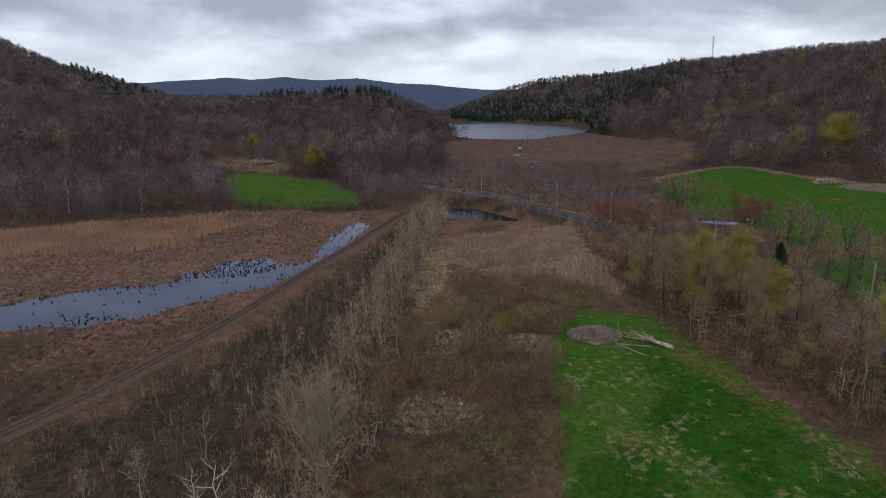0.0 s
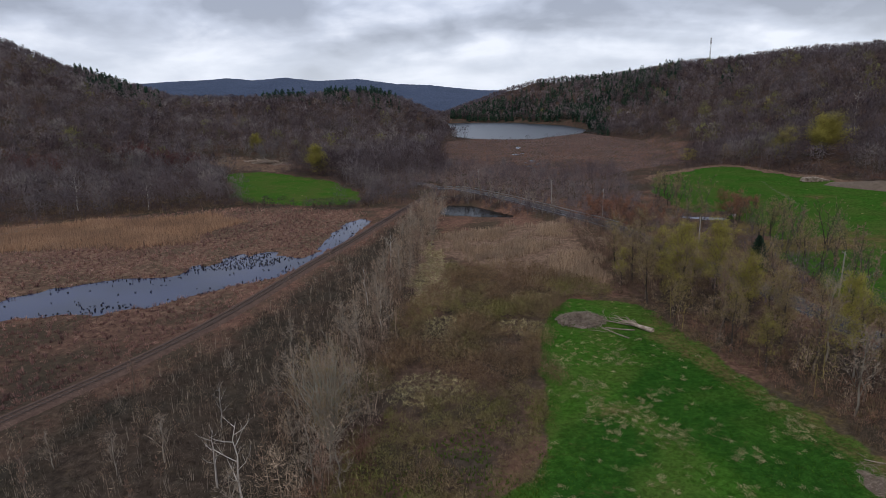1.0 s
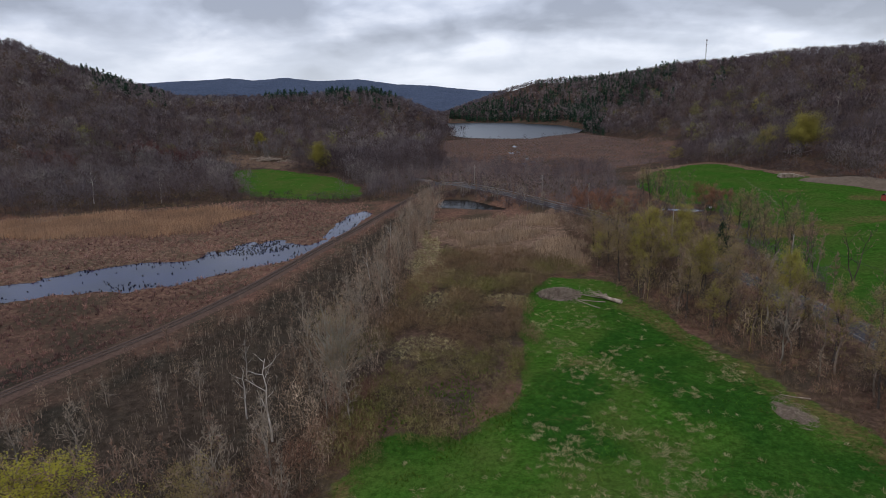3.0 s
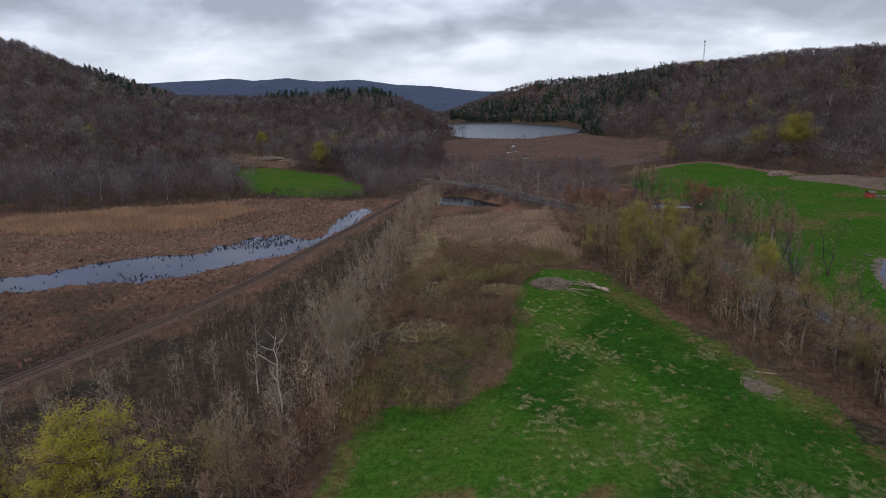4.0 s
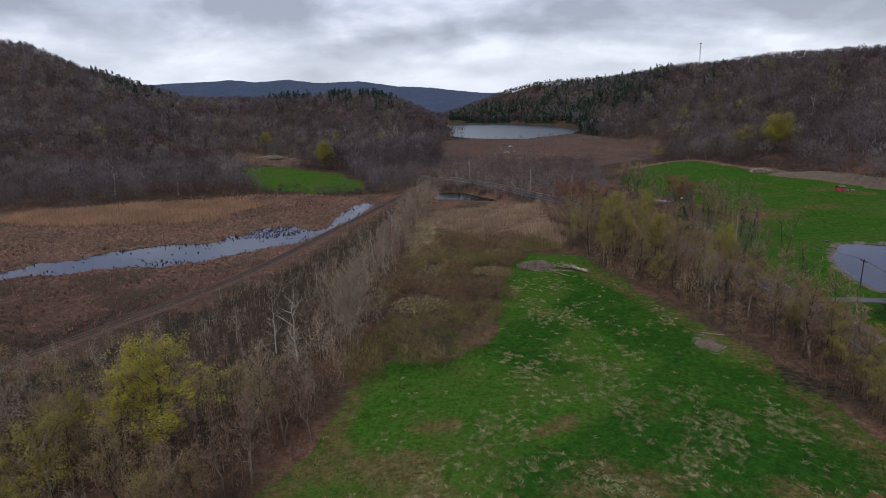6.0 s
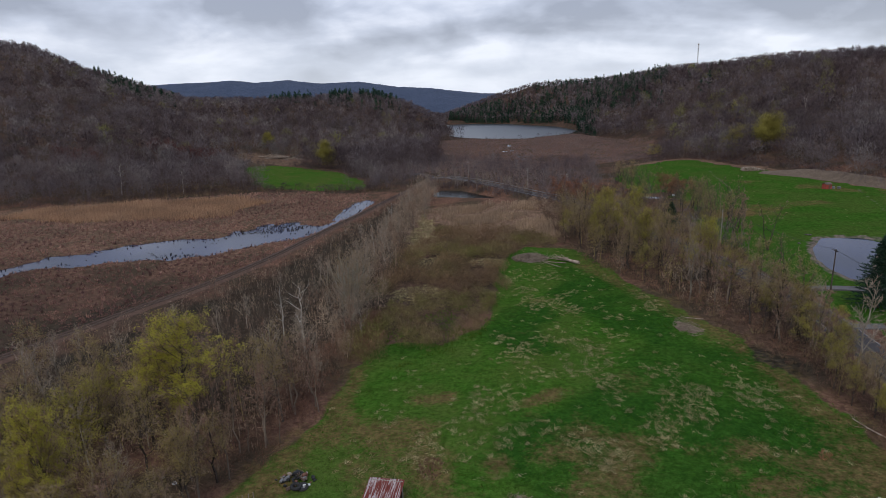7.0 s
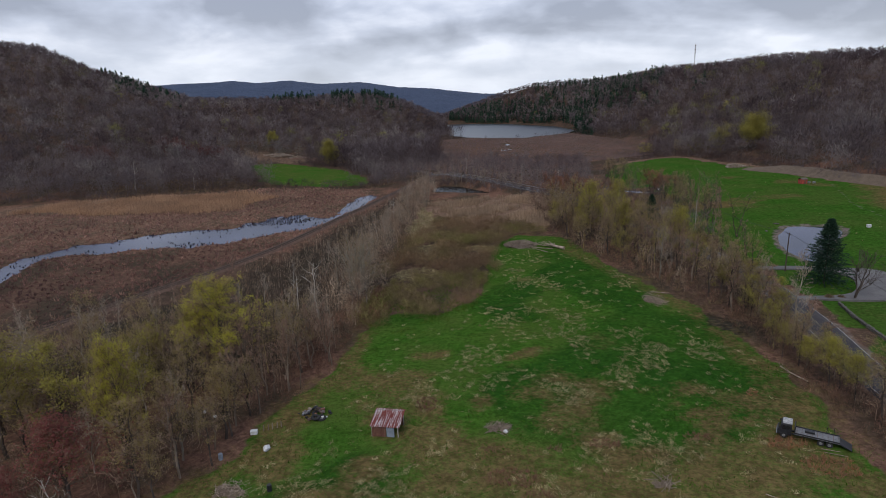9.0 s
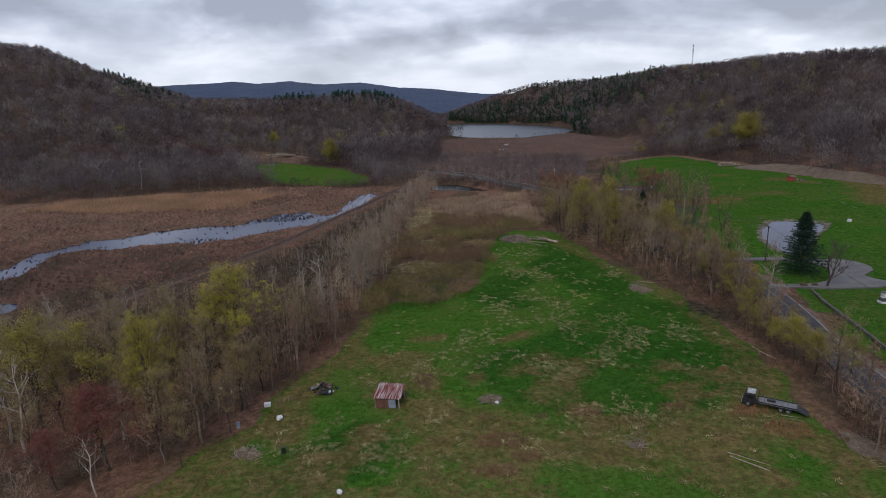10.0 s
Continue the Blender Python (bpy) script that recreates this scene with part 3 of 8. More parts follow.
dg.data.foreach_set("value", (far_floor + by_road + by_rail + meadow_green + 0.45 * near_marsh + 0.6 * step01(inside(X, Y, BUSHY) + 8 * (fbm(X, Y + 9, 7) - 0.5), -2, 2) + 0.85 * step01(inside(X, Y, DARK_FLOOR) + 10 * (fbm(X, Y + 9, 9) - 0.5), -3, 3) + step01(np.maximum.reduce([inside(X, Y, p) for p in (DEEP, DEEP_B, DEEP_C)]) + 9 * (fbm(X + 31, Y, 10) - 0.5) + 4 * (fbm(X + 3, Y, 4) - 0.5), -2, 2.5) * (0.7 + 0.3 * step01(fbm(X, Y + 77, 8), 0.36, 0.56))).astype(np.float32))
col = me.attributes.new("cover", "FLOAT_COLOR", "POINT")
g_, r_, d_, o_ = cover(X, Y)
col.data.foreach_set("color", np.stack([g_, r_, d_, o_], 1).astype(np.float32).ravel())
ground = tagged(new("ground", me), "valley floor of leaf litter, marsh and spring grass rising to wooded hills", "ground", kind="structure")


def sheet(name, poly, z, mat, grow, label, category):
    """A level water sheet a little larger than its bed."""
    p = smooth(poly + poly[:1], 3.0)[:-1]
    c = p.mean(0)
    d = np.roll(p, -1, 0) - np.roll(p, 1, 0)
    nrm = unit(np.stack([d[:, 1], -d[:, 0]], 1))
    sign = 1 if inside(np.array([p[0, 0] + nrm[0, 0]]), np.array([p[0, 1] + nrm[0, 1]]), poly)[0] < 0 else -1
    q = p + nrm * sign * grow
    bm = bmesh.new()
    vs = [bm.verts.new((x, y, z)) for x, y in q]
    bm.faces.new(vs)
    bmesh.ops.triangulate(bm, faces=bm.faces[:])
    bmesh.ops.recalc_face_normals(bm, faces=bm.faces[:])
    for f in bm.faces:
        if f.normal.z < 0:
            f.normal_flip()
    m = bpy.data.meshes.new(name)
    bm.to_mesh(m)
    bm.free()
    m.materials.append(mat)
    return tagged(new(name, m), label, category, kind="structure")


M_water = water_mat("still_water", (0.010, 0.013, 0.036), spec=0.19)
M_peat = water_mat("dark_peaty_water", (0.006, 0.006, 0.005), 0.2, spec=0.09)
M_lake = water_mat("lake_water", (0.012, 0.016, 0.02), 0.30, 0.5, 0.5, 0.4)
sheet("water_river", RIVER, WATER, M_water, 3.5, "still dark marsh channel reflecting the grey sky", "water")
sheet("water_pool", POOL, WATER, M_water, 1.0, "small still pool among the cattails", "water")
sheet("water_roadside", MID_POND, WATER, M_peat, 1.0, "dark pool below the road embankment", "water")
sheet("water_pond", POND, 2.5, M_water, 1.0, "small round farm pond with bare muddy rim", "pond")
sheet("water_meadow", MEADOW_POOL, 1.7, M_water, 0.8, "small pool behind the trees at the meadow corner", "pond")
for k, p in enumerate(OPENINGS):
    sheet("water_opening_%d" % (k + 1), p, WATER, M_water, 0.1, "small open pool in the brown marsh", "water")
sheet("water_lake", LAKE, WATER, M_lake, 2.0, "pale grey lake below wooded hills", "lake")

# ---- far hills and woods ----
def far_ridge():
    """Distant hills that close the valley; their blue haze is mixed into the base colour."""
    th = np.radians(np.linspace(-46, 16, 260))
    table = np.array([(-46, 160), (-27.4, 186), (-24.3, 194), (-21, 206), (-19.1, 190), (-16.2, 201), (-13.2, 176), (-9.6, 182), (-6, 142), (-2.8, 127), (0.4, 98), (2, 84), (4, 78), (8, 60), (16, 40)], float)
    crest = np.interp(np.degrees(th), table[:, 0], table[:, 1])
    rng = np.random.RandomState(3)
    crest = crest + 5 * (fbm(th * 4000, th * 0, 160) - 0.5) + rng.uniform(-1.2, 1.2, len(th))
    rows = []
    for r, k in ((2600, -0.25), (3000, 0.18), (3400, 0.5), (3700, 0.78), (4000, 1.0), (4300, 0.7)):
        rr = r + 120 * (fbm(th * 3000, th * 0 + r, 200) - 0.5)
        rows.append(np.stack([rr * np.sin(th), rr * np.cos(th), crest * k + 14 * (fbm(th * 3000, th * 0 + r, 120) - 0.5) * (k < 1)], 1))
    v = np.concatenate(rows)
    n = len(th)
    i = np.arange(len(rows) * n).reshape(len(rows), n)
    f = np.stack([i[:-1, :-1], i[:-1, 1:], i[1:, 1:], i[1:, :-1]], -1).reshape(-1, 4)
    # aerial haze painted in: woodland colour shifted to blue
    m = plain_mat("haze_tinted_hills", (0.033, 0.048, 0.085), (0.045, 0.062, 0.105), 0.006, 0.06, 1.0, 0, 1.0, 12.0)
    tagged(new("backdrop_hills", mesh_of("backdrop_hills", v, f, m, smooth_faces=True)), "long distant wooded hills on the horizon, tinted blue with haze", "hill", kind="structure")


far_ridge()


def crowns(rng, x, y, z, h, n, twig, width, lean=0.4, wide=(0.24, 0.38), tone=0.0, stem=0.015, mid_h=0.54, tall=0.46, vary=0.24, grain=0.06):
    """Bare deciduous crowns: trunk and a rounded haze of twigs, denser towards its rim. Returns vertices, triangles and tints."""
    k = len(x)
    foot = np.stack([x, y, z], 1)
    rx = h * rng.uniform(*wide, k)
    tint = np.clip(rng.normal(0.42 + tone, vary, k) + 0.7 * (fbm(x, y, 60) - 0.5), 0, 1)
    u = unit(rng.normal(size=(k, n, 3)) + [0, 0, 0.35]) * rng.uniform(0.1, 1.0, (k, n, 1)) ** 0.33
    spin = rng.uniform(0, 6, (k, 1))
    lump = 1 + 0.25 * np.sin(3 * np.arctan2(u[..., 1], u[..., 0]) + spin)
    mid = foot[:, None] + np.stack([u[..., 0] * rx[:, None] * lump, u[..., 1] * rx[:, None] * lump, (mid_h + tall * u[..., 2]) * h[:, None]], -1)
    out = unit(0.5 * u + rng.normal(0, 0.8, (k, n, 3)) + [0, 0, lean])
    ln = (twig * h)[:, None, None] * rng.uniform(0.5, 1.3, (k, n, 1))
    b0, t0 = (mid - out * ln * 0.5).reshape(-1, 3), (mid + out * ln * 0.5).reshape(-1, 3)
    w = (np.repeat(h, n) * width) * rng.uniform(0.5, 1.5, k * n)
    v1, f1 = slivers(rng, b0, t0, w, unit(u).reshape(-1, 3) + rng.normal(0, 0.22, (k * n, 3)) + [0, 0, 0.1])
    top = foot + np.stack([rng.normal(0, 0.03, k) * h, rng.normal(0, 0.03, k) * h, 0.8 * h], 1)
    low = foot - np.array([0, 0, 0.4])
    v2, f2 = slivers(rng, low, top, stem * h)
    v3, f3 = slivers(rng, low, top, stem * h)
    bark = np.repeat(np.clip(tint + rng.choice([0.0, 0.1, 0.5], k, p=[0.7, 0.24, 0.06]), 0, 1), 3)
    shade = np.repeat(unit(unit(u).reshape(-1, 3) + rng.normal(0, 0.18, (k * n, 3)) + [0, 0, 0.15]), 3, 0)
    blade = np.clip(np.repeat(tint, n) + rng.normal(0, grain, k * n), 0, 1)
    return joined([(v1, f1, np.repeat(blade, 3), shade), (v2, f2, bark, flat_normals(v2, f2)), (v3, f3, bark, flat_normals(v3, f3))])


def joined(arrays):
    """Several sets of vertices, triangles, tints and normals as one."""
    vs, fs, at = [], [], 0
    for a in arrays:
        vs.append(a[0]), fs.append(a[1] + at)
        at += len(a[0])
    return np.concatenate(vs), np.concatenate(fs), np.concatenate([a[2] for a in arrays]), np.concatenate([a[3] for a in arrays])


M_wood = tint_mat("bare_spring_woods", [(0.070, 0.050, 0.052), (0.105, 0.081, 0.084), (0.142, 0.117, 0.118), (0.175, 0.148, 0.146), (0.215, 0.186, 0.176)], 0.04, patch=0.012, thin=0.35)
M_conifer = tint_mat("conifer_needles", [(0.022, 0.046, 0.032), (0.031, 0.062, 0.040), (0.046, 0.080, 0.048)], 0.10, patch=0.02, thin=0.3)


def wooded(x, y):
    """Where the hill woods stand: outside the open valley."""
    th, r = np.degrees(np.arctan2(x, y)), np.hypot(x, y)
    open_ = np.maximum.reduce([inside(x, y, p) for p in (MARSH, LEFT_MEADOW, RIGHT_MEADOW, LAKE, BROWN_MARSH, CLEARING)])
    near = (np.interp(th, [-60, -38, -30, -22, -14, -8, -2, 0, 5, 12, 20, 24, 30, 36, 44, 60], [270, 296, 280, 272, 300, 345, 400, 420, 450, 480, 390, 318, 296, 262, 230, 195]))
    return (open_ < -6) & (np.hypot(x - 177, y - 284) > 13) & (r > near) & (along(x, y, ROAD) > 9) & (along(x, y, RAIL) > 7)


def far_woods():
    rng = np.random.RandomState(11)
    arr = []
    for r_in, r_out, gap, n, twig, width in ((170, 420, 8.0, 230, 0.14, 0.015), (420, 700, 9.6, 105, 0.15, 0.031), (700, 1580, 11.6, 48, 0.17, 0.066)):
        lim = r_out
        gxx, gyy = np.meshgrid(np.arange(-lim * 0.9, lim * 0.9, gap), np.arange(60, lim, gap))
        x = gxx.ravel() + rng.uniform(-0.5, 0.5, gxx.size) * gap
        y = gyy.ravel() + rng.uniform(-0.5, 0.5, gxx.size) * gap
        r, th = np.hypot(x, y), np.degrees(np.arctan2(x, y))
        crest = np.interp(th, _ht[:, 0], _ht[:, 2])
        ok = (r >= r_in) & (r < r_out) & (th > -30 - 10500 / r) & (th < 27 + 10500 / r) & (y > 40) & (r < crest + 110) & wooded(x, y)
        x, y = x[ok], y[ok]
        h = rng.uniform(11, 17.5, len(x)) * (0.85 + 0.3 * fbm(x, y, 40))
        h *= 1 - 0.35 * step01(r[ok], 0.86 * crest[ok], 0.97 * crest[ok])
        arr.append(crowns(rng, x, y, ground_z(x, y), h, n, twig, width, lean=1.0, wide=(0.32, 0.48), vary=0.27, grain=0.05, mid_h=0.56, tall=0.43))
    # closer along the crests, where the skyline shows them
    th = np.radians(rng.uniform(-48, 44, 1300))
    r = np.interp(np.degrees(th), _ht[:, 0], _ht[:, 2]) * rng.uniform(0.92, 1.005, 1300)
    x, y = r * np.sin(th), r * np.cos(th)
    ok = wooded(x, y)
    arr.append(crowns(rng, x[ok], y[ok], ground_z(x[ok], y[ok]), rng.uniform(6.0, 9, ok.sum()), 60, 0.18, 0.08, wide=(0.50, 0.70), tone=-0.15, mid_h=0.40, tall=0.52))
    # nearer groves: at the head of the marsh, below the embankment and beyond the road
    for poly, gap, lo, hi, n, tone in (([(-80, 264), (-50, 256), (-32, 246), (-18, 262), (-8, 300), (-22, 316), (-45, 312), (-62, 290)], 5.2, 6, 12, 130, 0.1),
                                       ([(-34, 330), (0, 302), (24, 260), (50, 206), (66, 172), (70, 196), (76, 206), (76, 250), (92, 325), (40, 370), (-14, 440)], 6.0, 4, 9, 110, 0.15),
                                       ([(-80, 356), (-48, 286), (-40, 322), (-10, 334), (-12, 440), (-70, 440)], 6.0, 7, 13, 90, 0.0),
                                       ([(-18, 246), (6, 260), (26, 232), (46, 192), (42, 180), (26, 207), (20, 212), (6, 243), (-12, 241)], 4.6, 5, 10, 90, 0.1),
                                       ([(78, 92), (74, 130), (66, 172), (74, 188), (86, 186), (88, 165), (84, 140), (82, 118)], 5.5, 4, 9, 110, -0.05)):
        x, y = scatter(rng, poly, gap, keep=lambda a, b: (along(a, b, ROAD) > 4.8) & (along(a, b, RAIL) > 4) & (inside(a, b, LEFT_MEADOW) < -2) & (inside(a, b, MID_POND) < -1))
        h = rng.uniform(lo, hi, len(x))
        arr.append(crowns(rng, x, y, ground_z(x, y), h, n, 0.14, 0.014, 0.8, (0.26, 0.40), tone, 0.026))
    x, y = scatter(rng, [(-18, 236), (-14, 262), (4, 264), (20, 244), (30, 222), (24, 212), (10, 224)], 2.2, keep=lambda a, b: (along(a, b, ROAD) > 4.8) & (inside(a, b, MID_POND) < -0.8) & (inside(a, b, MID_POND) > -8) & (b > 244 - 1.0 * a))
    arr.append(crowns(rng, x, y, ground_z(x, y), rng.uniform(1.4, 3.0, len(x)), 110, 0.2, 0.034, 0.8, (0.4, 0.6), -0.6, 0.03, 0.46, 0.46))
    # brush at the foot of the hill woods, along the meadows and the marsh
    for poly, gap in ((RIGHT_MEADOW, 3.6), (BROWN_MARSH, 6.0), (LEFT_MEADOW, 4.0), (MARSH, 4.0)):
        x, y = scatter(rng, poly, gap, grow=16, keep=lambda a, b: (inside(a, b, poly) < -1) & (b > 150) & (np.hypot(a, b) > 255) & (along(a, b, ROAD) > 9) & (along(a, b, RAIL) > 6) & (np.maximum.reduce([inside(a, b, q) for q in (MARSH, LEFT_MEADOW, RIGHT_MEADOW, LAKE, BROWN_MARSH, CLEARING)]) < -1) & ((a > 118) | (a < -40) | (b > 400)))
        arr.append(crowns(rng, x, y, ground_z(x, y), rng.uniform(2, 6, len(x)), 70, 0.2, 0.026, 0.8, (0.4, 0.6), -0.32, 0.012, 0.45, 0.46))
    # both verges of the road, that half hide it
    line = smooth(ROAD, 2.6)
    d = unit(np.gradient(line, axis=0))
    nrm = np.stack([d[:, 1], -d[:, 0]], 1)
    for s, lo, hi in ((1, 4.0, 8.0), (-1, 4.0, 8.5), (1, 3.0, 6.0), (-1, 3.0, 6.5)):
        q = line + nrm * s * rng.uniform(5.6, 9.5, (len(line), 1))
        q = q[(q[:, 1] > 95) & (q[:, 1] < 450) & (rng.rand(len(q)) < 0.85)]
        h = rng.uniform(lo, hi, len(q)) * (0.55 + 0.9 * fbm(q[:, 0], q[:, 1], 22)) * (1 - 0.45 * step01(q[:, 1], 205, 235) + 0.6 * step01(q[:, 1], 306, 322))
        arr.append(crowns(rng, q[:, 0], q[:, 1], ground_z(q[:, 0], q[:, 1]), h, 90, 0.16, 0.015, 0.9, (0.22, 0.36), -0.05, 0.022))
    v, f, t, nrm = joined(arr)
    ob = new("woods", mesh_of("woods", v, f, M_wood, t, normals=nrm))
    tagged(ob, "leafless grey-brown spring woods covering the hillsides", "woods", kind="stuff")


far_woods()


def russet_woods():
    """Stands in reddish and pale silver bud at the foot of the left hill."""
    rng = np.random.RandomState(17)
    for name, mat, places, label in (
            ("russet_trees", tint_mat("dull_red_buds", [(0.10, 0.045, 0.044), (0.135, 0.058, 0.052), (0.16, 0.078, 0.064)], 0.1, patch=0.03, thin=0.45), ((-205, 384, 15, 13), (-192, 392, 13, 10), (-222, 392, 12, 8), (-250, 318, 24, 9)), "stand of trees in dull red bud"),
            ("silvery_trees", tint_mat("silver_grey_buds", [(0.14, 0.13, 0.12), (0.18, 0.17, 0.15), (0.22, 0.20, 0.17)], 0.1, patch=0.03, thin=0.45), ((-219, 356, 14, 9), (-206, 362, 8, 5), (-168, 372, 10, 5), (-250, 372, 20, 7), (-300, 420, 30, 12), (-200, 460, 60, 14)), "stand of trees in pale grey bud")):
        x = np.concatenate([rng.normal(p[0], p[2] * 0.6, p[3]) for p in places])
        y = np.concatenate([rng.normal(p[1], p[2] * 0.45, p[3]) for p in places])
        ok = inside(x, y, LEFT_MEADOW) < -4
        x, y = x[ok], y[ok]
        v, f, t, nrm = crowns(rng, x, y, ground_z(x, y), rng.uniform(11, 15, len(x)), 200, 0.13, 0.018, wide=(0.3, 0.42))
        tagged(new(name, mesh_of(name, v, f, mat, t, normals=nrm)), label, "trees", kind="stuff")


russet_woods()


def tinted_trees():
    """Trees in early leaf scattered through the bare woods."""
    rng = np.random.RandomState(13)
    xs, ys = [], []
    for th0, th1, r0, r1, k in ((18, 35, 330, 1000, 60), (-36, -14, 300, 950, 26), (-14, -4, 420, 880, 10), (3, 16, 720, 1300, 14)):
        th, r = np.radians(rng.uniform(th0, th1, k)), np.sqrt(rng.uniform(r0**2, r1**2, k))
        xs.append(r * np.sin(th)), ys.append(r * np.cos(th))
    # a few that stand out on the right-hand slope and above the meadows
    xs.append(np.array([168, 160, 156, 150, 162, 317, 309, 325, 337, 345, 330, 256, 262, 175, -168, -344, -330])), ys.append(np.array([303, 322, 392, 384, 400, 696, 706, 690, 649, 655, 640, 554, 548, 330, 479, 736, 767]))
    x, y = np.concatenate(xs), np.concatenate(ys)
    ok = wooded(x, y) & (np.hypot(x, y) < 0.88 * np.interp(np.degrees(np.arctan2(x, y)), _ht[:, 0], _ht[:, 2]))
    x, y = x[ok], y[ok]
    m = tint_mat("early_leaf_haze", [(0.14, 0.12, 0.07), (0.17, 0.155, 0.075), (0.21, 0.20, 0.075), (0.27, 0.26, 0.09)], 0.10, patch=0.02, thin=0.4)
    v, f, t, nrm = crowns(rng, x, y, ground_z(x, y), rng.uniform(13, 18, len(x)), 170, 0.13, 0.028, wide=(0.36, 0.48))
    tagged(new("early_leaf_trees", mesh_of("early_leaf_trees", v, f, m, t, normals=nrm)), "olive-yellow trees in early leaf among the bare woods", "trees", kind="stuff")


tinted_trees()

# ---- trees ----
M_bark = bark_mat("grey_bark", (0.165, 0.138, 0.110), (0.31, 0.27, 0.22))
M_bark_brown = bark_mat("brown_bark", (0.125, 0.096, 0.075), (0.24, 0.19, 0.15))
M_bark_dark = bark_mat("dark_bark", (0.05, 0.04, 0.035), (0.10, 0.08, 0.068))
M_bark_pale = bark_mat("bleached_wood", (0.28, 0.25, 0.22), (0.46, 0.425, 0.38))
M_twig = tint_mat("grey_twigs", [(0.185, 0.142, 0.108), (0.295, 0.235, 0.180), (0.41, 0.34, 0.265)], 0.4, thin=0.25)
M_twig_brown = tint_mat("brown_twigs", [(0.155, 0.098, 0.072), (0.265, 0.172, 0.126), (0.37, 0.255, 0.185)], 0.35, thin=0.25)
M_twig_olive = tint_mat("olive_grey_twigs", [(0.19, 0.136, 0.096), (0.295, 0.215, 0.152), (0.40, 0.305, 0.215)], 0.3, thin=0.3)
M_leaf = tint_mat("young_yellow_green_leaves", [(0.26, 0.23, 0.05), (0.40, 0.365, 0.06), (0.54, 0.50, 0.08)], 0.1, thin=0.5)
M_olive = tint_mat("olive_buds", [(0.20, 0.148, 0.078), (0.28, 0.218, 0.092), (0.37, 0.305, 0.112)], 0.2, thin=0.45)
M_haze = tint_mat("olive_young_leaves", [(0.20, 0.168, 0.058), (0.29, 0.255, 0.066), (0.40, 0.365, 0.076)], 0.2, thin=0.45)
M_red = tint_mat("dark_red_buds", [(0.17, 0.062, 0.056), (0.22, 0.08, 0.07), (0.27, 0.105, 0.088)], 0.12, thin=0.5)
M_dome = tint_mat("yellow_olive_young_leaves", [(0.23, 0.20, 0.055), (0.345, 0.31, 0.064), (0.47, 0.43, 0.078)], 0.15, thin=0.45)
M_rust = tint_mat("rusty_buds", [(0.143, 0.065, 0.042), (0.208, 0.094, 0.058), (0.260, 0.130, 0.085)], 0.3)


def part(name, data, parent, label=""):
    ob = new(name, data)
    ob.parent = parent
    return tagged(ob, label) if label else ob


